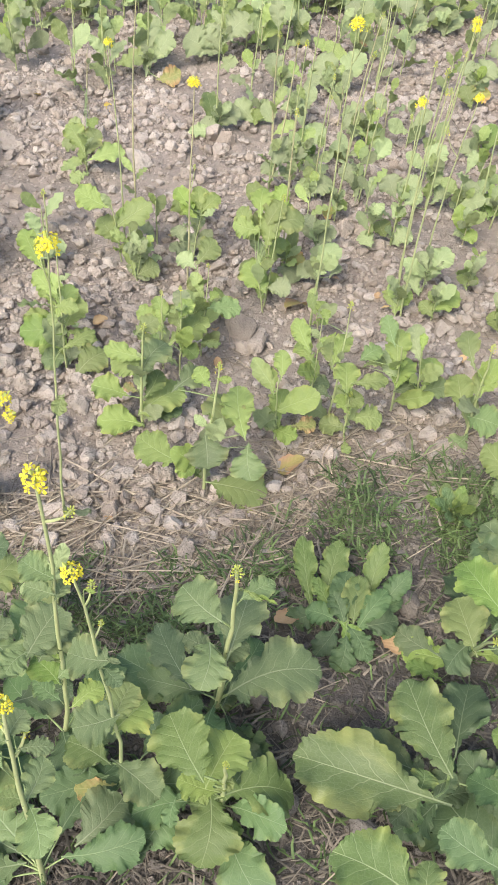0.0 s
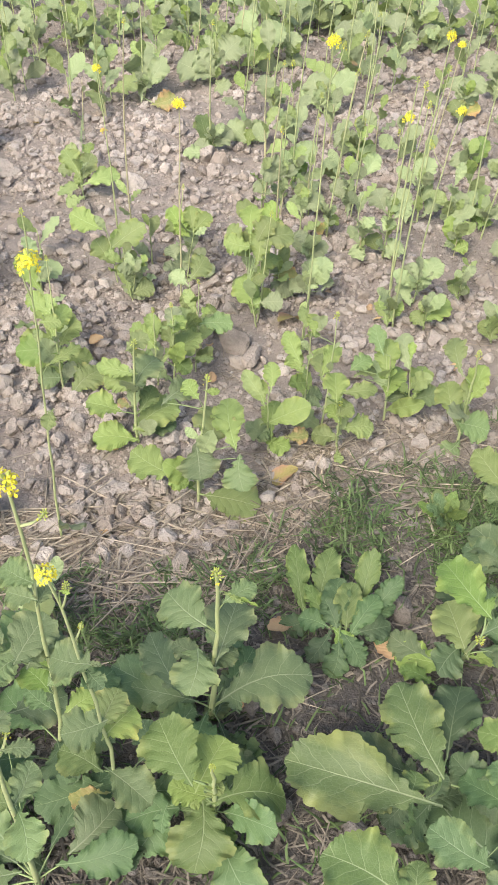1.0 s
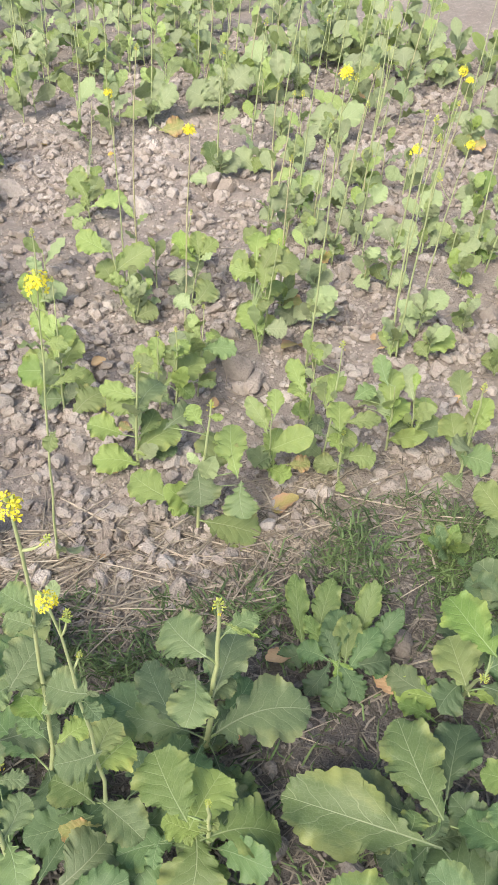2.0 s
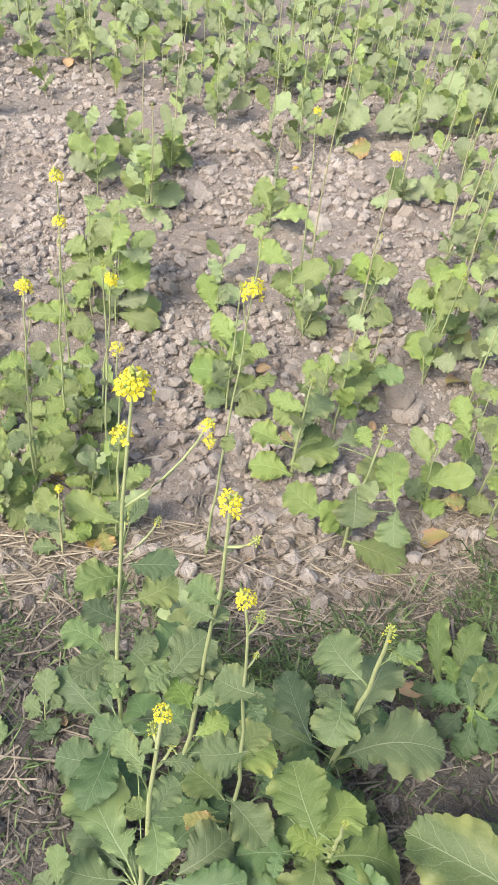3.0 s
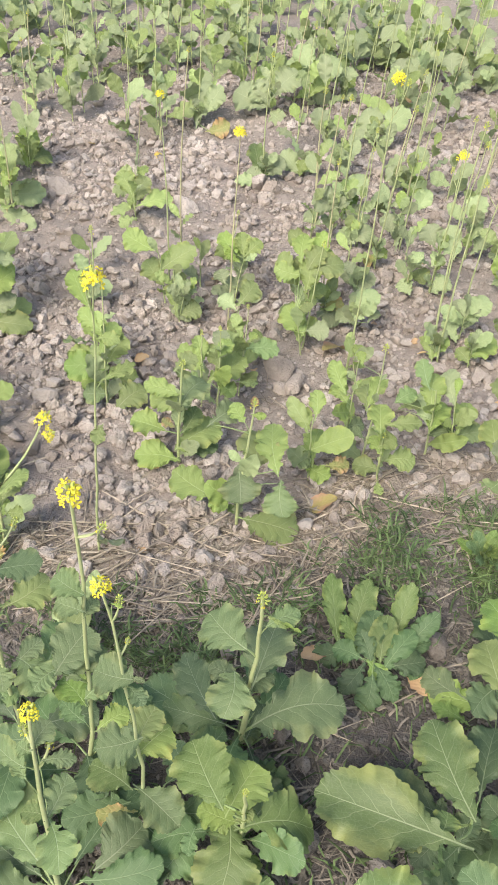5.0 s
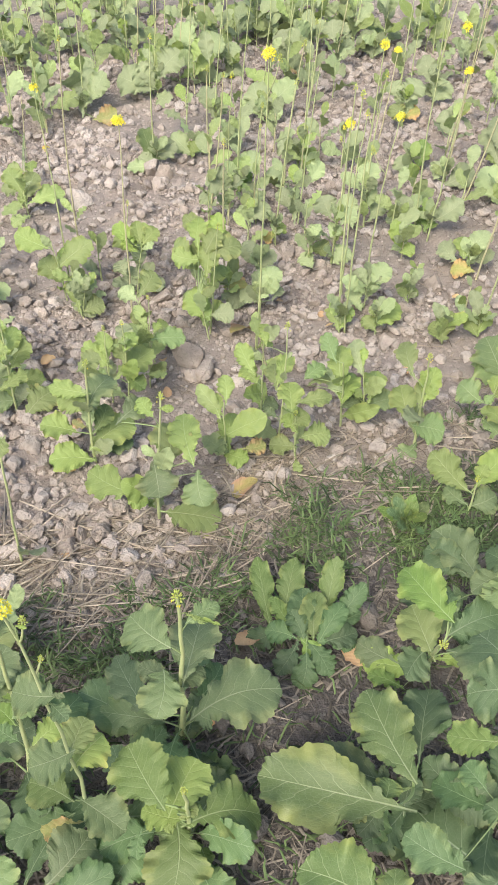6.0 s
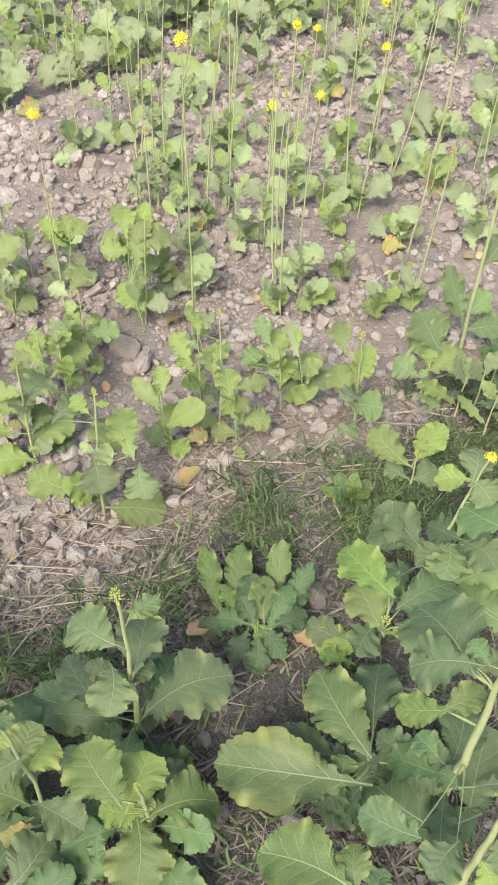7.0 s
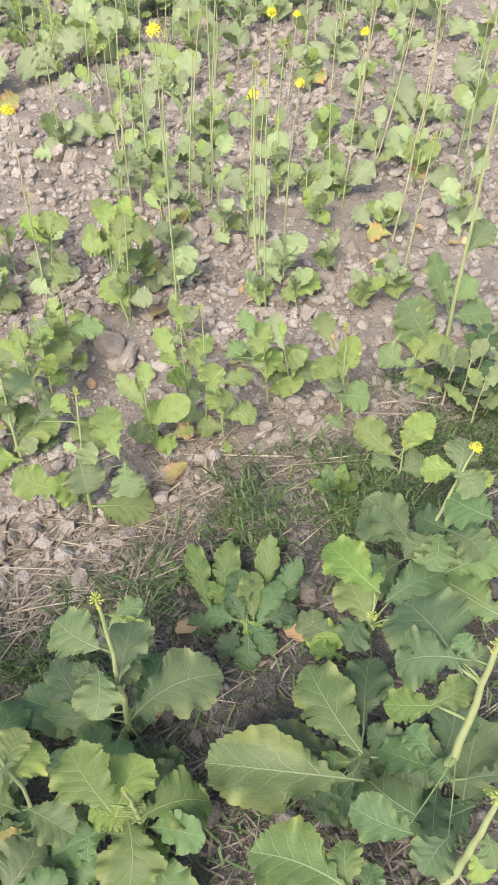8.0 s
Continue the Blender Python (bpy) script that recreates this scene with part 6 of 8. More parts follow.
leaf(p, (0.869, 3.410, 0.114), (0.831, 3.465, 0.177), 0.070, 'leaf_grey', True, (-0.35, -0.80, 0.49))
leaf(p, (0.885, 3.409, 0.111), (0.944, 3.428, 0.191), 0.099, 'leaf_grey', True, (-0.30, -0.85, 0.43))
leaf(p, (0.878, 3.383, 0.016), (0.837, 3.427, 0.100), 0.078, 'leaf_yellowing', True, (-0.09, -0.90, 0.43))
leaf(p, (0.882, 3.433, 0.031), (0.956, 3.435, 0.070), 0.059, 'leaf_turning', True, (-0.28, -0.77, 0.58))
dress(p, 12, 0.064, 'leaf_grey')
p = mustard((1.066, 3.661), (1.060, 3.631, 0.107), 0.0055, '', 0.000)
leaf(p, (1.050, 3.615, 0.016), (1.121, 3.636, 0.101), 0.107, 'leaf_grey', True, (-0.36, -0.79, 0.50))
leaf(p, (1.055, 3.623, 0.089), (1.016, 3.690, 0.199), 0.090, 'leaf_grey', True, (-0.14, -0.87, 0.47))
leaf(p, (1.060, 3.647, 0.022), (1.033, 3.688, 0.077), 0.070, 'leaf_grey', True, (-0.08, -0.82, 0.57))
dress(p, 12, 0.064, 'leaf_grey')
bolt(p, 0.61)
p = mustard((1.079, 3.324), (1.072, 3.294, 0.078), 0.0055, '', 0.000)
leaf(p, (1.064, 3.263, 0.015), (1.024, 3.317, 0.109), 0.083, 'leaf_grey', True, (-0.18, -0.88, 0.43))
leaf(p, (1.069, 3.295, 0.025), (1.122, 3.318, 0.057), 0.085, 'leaf_grey', True, (-0.11, -0.72, 0.69))
dress(p, 12, 0.064, 'leaf_grey')
p = mustard((1.498, 4.111), (1.487, 4.081, 0.083), 0.0055, '', 0.000)
leaf(p, (1.463, 4.063, 0.016), (1.404, 4.146, 0.102), 0.105, 'leaf_grey', True, (-0.19, -0.77, 0.61))
leaf(p, (1.478, 4.091, 0.017), (1.562, 4.147, 0.115), 0.103, 'leaf_grey', True, (-0.15, -0.80, 0.59))
leaf(p, (1.537, 4.041, 0.024), (1.637, 4.066, 0.059), 0.087, 'leaf_grey', True, (-0.05, -0.75, 0.66))
dress(p, 12, 0.064, 'leaf_grey')
p = mustard((1.559, 3.769), (1.533, 3.739, 0.182), 0.0055, '', 0.000)
leaf(p, (1.468, 3.687, 0.026), (1.405, 3.726, 0.053), 0.097, 'leaf_grey', True, (-0.25, -0.79, 0.56))
leaf(p, (1.536, 3.728, 0.172), (1.484, 3.807, 0.234), 0.079, 'leaf_grey', True, (-0.38, -0.71, 0.59))
leaf(p, (1.597, 3.741, 0.030), (1.650, 3.759, 0.085), 0.100, 'leaf_grey', True, (-0.42, -0.66, 0.62))
dress(p, 12, 0.064, 'leaf_grey')
bolt(p, 0.57)
p = mustard((1.221, 2.978), (1.209, 2.948, 0.077), 0.0055, '', 0.000)
leaf(p, (1.159, 2.950, 0.015), (1.126, 3.081, 0.127), 0.091, 'leaf_grey', True, (-0.28, -0.68, 0.68))
leaf(p, (1.176, 2.944, 0.047), (1.160, 3.082, 0.172), 0.078, 'leaf_grey', True, (-0.25, -0.67, 0.70))
leaf(p, (1.210, 2.946, 0.015), (1.288, 2.986, 0.109), 0.092, 'leaf_grey', True, (-0.33, -0.74, 0.59))
leaf(p, (1.205, 2.948, 0.042), (1.232, 3.011, 0.118), 0.078, 'leaf_bright', True, (-0.21, -0.71, 0.67))
leaf(p, (1.157, 2.963, 0.023), (1.137, 3.013, 0.065), 0.058, 'leaf_yellowing', True, (-0.08, -0.66, 0.75))
dress(p, 12, 0.064, 'leaf_grey')
p = mustard((1.422, 2.953), (1.394, 2.923, 0.145), 0.0055, '', 0.000)
leaf(p, (1.383, 2.920, 0.095), (1.365, 3.030, 0.228), 0.093, 'leaf_grey', True, (-0.20, -0.77, 0.61))
leaf(p, (1.378, 2.921, 0.133), (1.418, 2.958, 0.201), 0.081, 'leaf_grey', True, (-0.49, -0.60, 0.63))
leaf(p, (1.425, 2.937, 0.051), (1.372, 2.960, 0.047), 0.068, 'leaf_grey', True, (-0.37, -0.71, 0.61))
dress(p, 12, 0.064, 'leaf_grey')
p = mustard((0.594, 2.624), (0.595, 2.594, 0.151), 0.0055, '', 0.000)
leaf(p, (0.586, 2.584, 0.138), (0.614, 2.653, 0.219), 0.073, 'leaf_grey', True, (-0.25, -0.69, 0.68))
leaf(p, (0.545, 2.580, 0.015), (0.533, 2.653, 0.110), 0.067, 'leaf_grey', True, (-0.15, -0.79, 0.59))
leaf(p, (0.607, 2.608, 0.023), (0.655, 2.642, 0.087), 0.069, 'leaf_grey', True, (-0.26, -0.76, 0.60))
dress(p, 12, 0.064, 'leaf_grey')
bolt(p, 0.54)
p = mustard((0.828, 2.983), (0.824, 2.953, 0.077), 0.0055, '', 0.000)
leaf(p, (0.847, 2.945, 0.032), (0.875, 3.012, 0.128), 0.076, 'leaf_mid', True, (-0.30, -0.74, 0.60))
leaf(p, (0.819, 2.941, 0.020), (0.784, 2.991, 0.079), 0.069, 'leaf_grey', True, (-0.30, -0.81, 0.51))
dress(p, 12, 0.064, 'leaf_grey')
p = mustard((0.706, 2.574), (0.702, 2.544, 0.082), 0.0055, '', 0.000)
leaf(p, (0.681, 2.544, 0.073), (0.737, 2.560, 0.128), 0.067, 'leaf_grey', True, (-0.31, -0.78, 0.53))
leaf(p, (0.708, 2.543, 0.024), (0.678, 2.598, 0.058), 0.056, 'leaf_grey', True, (-0.29, -0.62, 0.73))
dress(p, 12, 0.064, 'leaf_grey')
p = mustard((0.931, 2.874), (0.925, 2.844, 0.077), 0.0055, '', 0.000)
leaf(p, (0.912, 2.832, 0.022), (1.035, 2.861, 0.069), 0.087, 'leaf_grey', True, (-0.05, -0.78, 0.62))
leaf(p, (0.886, 2.865, 0.035), (0.919, 2.888, 0.095), 0.062, 'leaf_grey', True, (-0.36, -0.79, 0.50))
dress(p, 12, 0.064, 'leaf_grey')
bolt(p, 0.73)
p = mustard((0.796, 2.540), (0.790, 2.510, 0.076), 0.0055, '', 0.000)
leaf(p, (0.795, 2.503, 0.065), (0.900, 2.511, 0.132), 0.090, 'leaf_grey', True, (-0.40, -0.58, 0.71))
leaf(p, (0.776, 2.505, 0.024), (0.810, 2.536, 0.061), 0.062, 'leaf_mid', True, (-0.18, -0.68, 0.71))
leaf(p, (0.760, 2.528, 0.018), (0.797, 2.579, 0.089), 0.048, 'leaf_mid', True, (-0.32, -0.69, 0.65))
dress(p, 12, 0.064, 'leaf_grey')
p = mustard((0.877, 2.287), (0.867, 2.257, 0.076), 0.0055, '', 0.000)
leaf(p, (0.839, 2.272, 0.035), (0.792, 2.345, 0.084), 0.063, 'leaf_grey', True, (-0.27, -0.65, 0.71))
leaf(p, (0.843, 2.255, 0.067), (0.857, 2.318, 0.113), 0.062, 'leaf_bright', True, (-0.09, -0.57, 0.82))
leaf(p, (0.863, 2.247, 0.065), (0.923, 2.300, 0.137), 0.065, 'leaf_grey', True, (-0.38, -0.57, 0.73))
leaf(p, (0.862, 2.264, 0.039), (0.906, 2.298, 0.083), 0.048, 'leaf_bright', True, (-0.29, -0.60, 0.75))
leaf(p, (0.883, 2.232, 0.031), (0.811, 2.267, 0.027), 0.063, 'leaf_turning', True, (-0.36, -0.68, 0.64))
dress(p, 12, 0.064, 'leaf_grey')
p = mustard((1.090, 2.692), (1.078, 2.662, 0.076), 0.0055, '', 0.000)
leaf(p, (1.085, 2.665, 0.020), (1.039, 2.759, 0.128), 0.097, 'leaf_grey', True, (-0.17, -0.78, 0.60))
leaf(p, (1.084, 2.665, 0.049), (1.147, 2.673, 0.081), 0.064, 'leaf_grey', True, (-0.32, -0.57, 0.76))
dress(p, 12, 0.064, 'leaf_grey')
bolt(p, 0.58)
p = mustard((1.093, 2.570), (1.080, 2.540, 0.076), 0.0055, '', 0.000)
leaf(p, (1.050, 2.556, 0.029), (1.193, 2.531, 0.038), 0.085, 'leaf_grey', True, (-0.16, -0.68, 0.72))
leaf(p, (1.045, 2.555, 0.025), (1.087, 2.566, 0.058), 0.053, 'leaf_turning', True, (-0.35, -0.67, 0.66))
dress(p, 12, 0.064, 'leaf_grey')
p = mustard((1.102, 2.214), (1.077, 2.184, 0.133), 0.0055, '', 0.000)
leaf(p, (1.063, 2.182, 0.119), (1.046, 2.234, 0.197), 0.061, 'leaf_grey', True, (-0.31, -0.82, 0.48))
leaf(p, (1.092, 2.195, 0.052), (1.160, 2.202, 0.079), 0.063, 'leaf_grey', True, (-0.20, -0.70, 0.69))
leaf(p, (1.081, 2.172, 0.021), (1.093, 2.265, 0.077), 0.053, 'leaf_grey', True, (-0.29, -0.47, 0.84))
dress(p, 12, 0.064, 'leaf_grey')
p = mustard((0.449, 2.389), (0.456, 2.359, 0.186), 0.0055, '', 0.000)
leaf(p, (0.442, 2.356, 0.177), (0.413, 2.392, 0.241), 0.071, 'leaf_grey', True, (0.00, -0.87, 0.49))
leaf(p, (0.468, 2.351, 0.156), (0.514, 2.396, 0.193), 0.063, 'leaf_grey', True, (-0.08, -0.60, 0.80))
leaf(p, (0.441, 2.370, 0.109), (0.470, 2.389, 0.136), 0.053, 'leaf_grey', True, (-0.18, -0.70, 0.69))
leaf(p, (0.427, 2.381, 0.034), (0.409, 2.420, 0.071), 0.064, 'leaf_bright', True, (0.01, -0.68, 0.73))
leaf(p, (0.451, 2.352, 0.024), (0.507, 2.372, 0.061), 0.065, 'leaf_grey', True, (-0.24, -0.66, 0.71))
dress(p, 12, 0.064, 'leaf_grey')
bolt(p, 0.61)
p = mustard((0.514, 2.118), (0.514, 2.088, 0.104), 0.0055, '', 0.000)
leaf(p, (0.521, 2.088, 0.051), (0.494, 2.159, 0.120), 0.058, 'leaf_grey', True, (-0.23, -0.73, 0.65))
leaf(p, (0.525, 2.078, 0.093), (0.574, 2.115, 0.156), 0.063, 'leaf_grey', True, (0.03, -0.87, 0.49))
leaf(p, (0.498, 2.074, 0.021), (0.476, 2.148, 0.074), 0.048, 'leaf_grey', True, (-0.33, -0.61, 0.72))
dress(p, 12, 0.064, 'leaf_grey')
p = mustard((0.525, 1.996), (0.523, 1.966, 0.077), 0.0055, '', 0.000)
leaf(p, (0.508, 1.973, 0.031), (0.594, 2.025, 0.079), 0.078, 'leaf_field', True, (-0.17, -0.50, 0.85))
leaf(p, (0.524, 1.956, 0.025), (0.487, 1.999, 0.056), 0.046, 'leaf_field', True, (-0.29, -0.72, 0.63))
dress(p, 12, 0.064, 'leaf_grey')
p = mustard((0.422, 2.011), (0.423, 1.981, 0.077), 0.0055, '', 0.000)
leaf(p, (0.418, 1.974, 0.019), (0.420, 2.039, 0.085), 0.065, 'leaf_field', True, (-0.23, -0.69, 0.69))
leaf(p, (0.418, 1.986, 0.021), (0.460, 2.023, 0.078), 0.048, 'leaf_field', True, (-0.31, -0.68, 0.67))
dress(p, 12, 0.064, 'leaf_grey')
bolt(p, 0.74)
p = mustard((0.651, 2.140), (0.646, 2.110, 0.076), 0.0055, '', 0.000)
leaf(p, (0.642, 2.097, 0.024), (0.634, 2.147, 0.062), 0.041, 'leaf_bright', True, (-0.37, -0.60, 0.71))
leaf(p, (0.644, 2.117, 0.026), (0.673, 2.141, 0.049), 0.035, 'leaf_bright', True, (-0.03, -0.67, 0.74))
dress(p, 12, 0.064, 'leaf_grey')
p = mustard((0.713, 1.938), (0.704, 1.908, 0.077), 0.0055, '', 0.000)
leaf(p, (0.697, 1.897, 0.018), (0.730, 1.951, 0.090), 0.055, 'leaf_bright', True, (-0.25, -0.71, 0.66))
leaf(p, (0.696, 1.901, 0.023), (0.681, 1.940, 0.066), 0.047, 'leaf_bright', True, (-0.07, -0.76, 0.65))
dress(p, 12, 0.064, 'leaf_grey')
p = mustard((0.816, 1.948), (0.805, 1.918, 0.077), 0.0055, '', 0.000)
leaf(p, (0.804, 1.908, 0.022), (0.779, 1.957, 0.074), 0.047, 'leaf_bright', True, (-0.24, -0.76, 0.60))
leaf(p, (0.801, 1.906, 0.021), (0.846, 1.957, 0.075), 0.047, 'leaf_yellowing', True, (-0.19, -0.62, 0.76))
leaf(p, (0.802, 1.925, 0.019), (0.813, 1.962, 0.087), 0.039, 'leaf_bright', True, (-0.30, -0.82, 0.49))
dress(p, 12, 0.064, 'leaf_grey')
bolt(p, 0.52)
p = mustard((0.684, 2.405), (0.680, 2.375, 0.076), 0.0055, '', 0.000)
leaf(p, (0.669, 2.385, 0.026), (0.720, 2.382, 0.049), 0.050, 'leaf_yellowing', True, (-0.32, -0.73, 0.61))
leaf(p, (0.685, 2.389, 0.027), (0.662, 2.416, 0.050), 0.044, 'leaf_grey', True, (-0.05, -0.67, 0.74))
dress(p, 12, 0.064, 'leaf_grey')
p = mustard((0.612, 1.258), (0.611, 1.238, 0.149), 0.006, 'bud', 0.017)
leaf(p, (0.600, 1.251, 0.092), (0.532, 1.327, 0.152), 0.073, 'leaf_bright')
leaf(p, (0.607, 1.248, 0.094), (0.693, 1.305, 0.154), 0.063, 'leaf_bright')
leaf(p, (0.608, 1.254, 0.043), (0.562, 1.298, 0.063), 0.052, 'leaf_sage')
leaf(p, (0.610, 1.253, 0.040), (0.672, 1.262, 0.060), 0.064, 'leaf_sage')
leaf(p, (0.613, 1.241, 0.129), (0.629, 1.250, 0.169), 0.037, 'leaf_bright')
p = mustard((0.462, 1.241), (0.461, 1.238, 0.03), 0.004, '', 0.000)
for k in range(11):
    az, el = k * 2.4, 1.25 - 0.09 * k
    out = Vector((math.cos(az) * math.cos(el), math.sin(az) * math.cos(el), math.sin(el)))
    foot = Vector((0.462, 1.236, floor_at(0.462, 1.236) + 0.014))
    leaf(p, foot, foot + out * 0.068, 0.030, ("leaf_mid", "leaf_grey_green", "leaf_mid")[k % 3], False)
p = mustard((0.711, 1.542), (0.726, 1.508, 0.178), 0.007, '', 0.000)
leaf(p, (0.711, 1.526, 0.104), (0.655, 1.566, 0.144), 0.075, 'leaf_sage')
leaf(p, (0.725, 1.514, 0.139), (0.813, 1.514, 0.169), 0.066, 'leaf_bright')
leaf(p, (0.723, 1.516, 0.143), (0.730, 1.534, 0.183), 0.036, 'leaf_bright')
leaf(p, (0.712, 1.535, 0.050), (0.747, 1.480, 0.035), 0.051, 'leaf_sage')
leaf(p, (0.725, 1.513, 0.145), (0.702, 1.503, 0.125), 0.027, 'leaf_sage')
p = mustard((0.885, 1.728), (0.894, 1.617, 0.749), 0.012, 'flower', 0.023)
shoot(p, (0.887, 1.656, 0.510), 'bud', 0.015)
leaf(p, (0.886, 1.712, 0.116), (0.855, 1.804, 0.236), 0.089, 'leaf_sage')
leaf(p, (0.880, 1.710, 0.154), (0.956, 1.743, 0.174), 0.074, 'leaf_sage')
leaf(p, (0.839, 1.699, 0.020), (0.756, 1.777, 0.060), 0.107, 'leaf_sage')
leaf(p, (0.810, 1.705, 0.020), (0.792, 1.806, 0.100), 0.122, 'leaf_sage')
leaf(p, (0.894, 1.708, 0.099), (0.999, 1.714, 0.079), 0.090, 'leaf_sage')
leaf(p, (0.871, 1.719, 0.131), (0.858, 1.768, 0.171), 0.059, 'leaf_sage')
leaf(p, (0.895, 1.675, 0.327), (0.954, 1.700, 0.367), 0.068, 'leaf_sage')
p = mustard((-2.341, 4.026), (-2.254, 3.918, 0.611), 0.006, '', 0.000)
dress(p, 8, 0.1, 'leaf_green')
p = mustard((-2.339, 4.668), (-2.248, 4.575, 0.552), 0.006, '', 0.000)
dress(p, 8, 0.1, 'leaf_green')
p = mustard((-2.077, 4.542), (-2.009, 4.433, 0.567), 0.006, '', 0.000)
dress(p, 8, 0.1, 'leaf_green')
p = mustard((-1.651, 4.101), (-1.592, 4.020, 0.434), 0.006, '', 0.000)
dress(p, 8, 0.1, 'leaf_green')
p = mustard((-1.630, 5.071), (-1.611, 5.028, 0.212), 0.006, '', 0.000)
dress(p, 7, 0.1, 'leaf_green')
p = mustard((-1.223, 4.127), (-1.156, 4.027, 0.519), 0.006, '', 0.000)
dress(p, 7, 0.1, 'leaf_green')
p = mustard((-1.046, 3.783), (-0.989, 3.678, 0.531), 0.006, '', 0.000)
dress(p, 8, 0.1, 'leaf_green')
p = mustard((-1.082, 4.508), (-1.025, 4.418, 0.462), 0.006, '', 0.000)
dress(p, 8, 0.1, 'leaf_green')
p = mustard((-0.845, 4.360), (-0.776, 4.257, 0.529), 0.006, '', 0.000)
dress(p, 8, 0.09, 'leaf_green')
p = mustard((-0.666, 3.772), (-0.607, 3.638, 0.664), 0.006, 'flower', 0.031)
dress(p, 7, 0.1, 'leaf_green')
p = mustard((-0.690, 3.456), (-0.647, 3.411, 0.239), 0.006, '', 0.000)
dress(p, 3, 0.075, 'leaf_green')
leaf(p, (-0.601, 2.924, 0.079), (-0.686, 2.917, 0.089), 0.069, 'leaf_green')
leaf(p, (-0.578, 2.866, 0.082), (-0.666, 2.767, 0.055), 0.067, 'leaf_green')
leaf(p, (-0.615, 3.051, 0.079), (-0.687, 3.064, 0.093), 0.055, 'leaf_green')
leaf(p, (-0.594, 2.996, 0.077), (-0.596, 3.084, 0.110), 0.050, 'leaf_bright')
leaf(p, (-0.582, 2.786, 0.079), (-0.450, 2.856, 0.088), 0.067, 'leaf_green')
leaf(p, (-0.552, 2.700, 0.081), (-0.613, 2.657, 0.072), 0.052, 'leaf_green')
p = mustard((-0.406, 2.392), (-0.364, 2.255, 0.673), 0.006, 'flower', 0.027)
p = mustard((-0.722, 4.547), (-0.655, 4.454, 0.474), 0.006, '', 0.000)
dress(p, 7, 0.1, 'leaf_green')
p = mustard((-0.756, 5.548), (-0.739, 5.471, 0.375), 0.006, '', 0.000)
dress(p, 7, 0.1, 'leaf_green')
p = mustard((-0.353, 4.837), (-0.324, 4.754, 0.415), 0.006, '', 0.000)
dress(p, 6, 0.09, 'leaf_green')
p = mustard((-0.150, 4.050), (-0.089, 3.912, 0.689), 0.006, '', 0.000)
dress(p, 8, 0.1, 'leaf_green')
p = mustard((-0.217, 5.212), (-0.160, 5.125, 0.433), 0.006, '', 0.000)
dress(p, 7, 0.1, 'leaf_green')
p = mustard((-0.924, 1.195), (-0.858, 1.121, 0.447), 0.006, '', 0.000)
dress(p, 3, 0.075, 'leaf_green')
leaf(p, (-0.915, 1.191, 0.036), (-0.832, 1.256, 0.057), 0.050, 'leaf_bright')
leaf(p, (-0.913, 1.165, 0.136), (-0.860, 1.239, 0.165), 0.057, 'leaf_field')
leaf(p, (-0.900, 1.175, 0.121), (-0.959, 1.192, 0.138), 0.046, 'leaf_field')
leaf(p, (-0.888, 1.148, 0.240), (-0.933, 1.211, 0.278), 0.044, 'leaf_field')
leaf(p, (-0.921, 1.179, 0.093), (-0.860, 1.166, 0.076), 0.041, 'leaf_bright')
leaf(p, (-0.904, 1.166, 0.184), (-0.841, 1.154, 0.167), 0.045, 'leaf_field')
p = mustard((-0.912, 1.189), (-0.825, 1.087, 0.607), 0.006, '', 0.000)
dress(p, 3, 0.075, 'leaf_green')
leaf(p, (-0.840, 1.113, 0.451), (-0.818, 1.185, 0.481), 0.056, 'leaf_bright')
leaf(p, (-0.841, 1.113, 0.404), (-0.913, 1.219, 0.464), 0.041, 'leaf_field')
leaf(p, (-0.861, 1.126, 0.358), (-0.840, 1.154, 0.369), 0.033, 'leaf_bright')
p = mustard((-1.072, 1.585), (-0.984, 1.498, 0.541), 0.006, 'bud', 0.015)
shoot(p, (-1.018, 1.472, 0.558), 'bud', 0.013)
dress(p, 3, 0.075, 'leaf_green')
leaf(p, (-1.045, 1.556, 0.172), (-0.975, 1.593, 0.179), 0.063, 'leaf_field')
leaf(p, (-1.069, 1.564, 0.113), (-0.980, 1.565, 0.101), 0.054, 'leaf_field')
leaf(p, (-1.053, 1.509, 0.019), (-0.993, 1.512, 0.031), 0.060, 'leaf_sage')
leaf(p, (-1.011, 1.510, 0.443), (-0.977, 1.534, 0.449), 0.048, 'leaf_sage')
leaf(p, (-1.011, 1.527, 0.368), (-1.064, 1.497, 0.362), 0.039, 'leaf_field')
leaf(p, (-1.059, 1.569, 0.082), (-1.103, 1.556, 0.082), 0.054, 'leaf_field')
p = mustard((-0.841, 1.293), (-0.725, 1.184, 0.680), 0.006, 'flower', 0.035)
shoot(p, (-0.731, 1.200, 0.605), 'bud', 0.011)
dress(p, 3, 0.075, 'leaf_green')
leaf(p, (-0.795, 1.258, 0.229), (-0.855, 1.228, 0.225), 0.054, 'leaf_sage')
leaf(p, (-0.791, 1.255, 0.267), (-0.732, 1.287, 0.273), 0.050, 'leaf_yellowing')
leaf(p, (-0.798, 1.261, 0.216), (-0.738, 1.263, 0.208), 0.056, 'leaf_field')
leaf(p, (-0.809, 1.274, 0.139), (-0.909, 1.242, 0.139), 0.058, 'leaf_field')
leaf(p, (-0.816, 1.284, 0.106), (-0.866, 1.232, 0.088), 0.053, 'leaf_field')
leaf(p, (-0.815, 1.273, 0.138), (-0.747, 1.295, 0.138), 0.040, 'leaf_bright')
leaf(p, (-0.828, 1.290, 0.046), (-0.855, 1.247, 0.028), 0.043, 'leaf_sage')
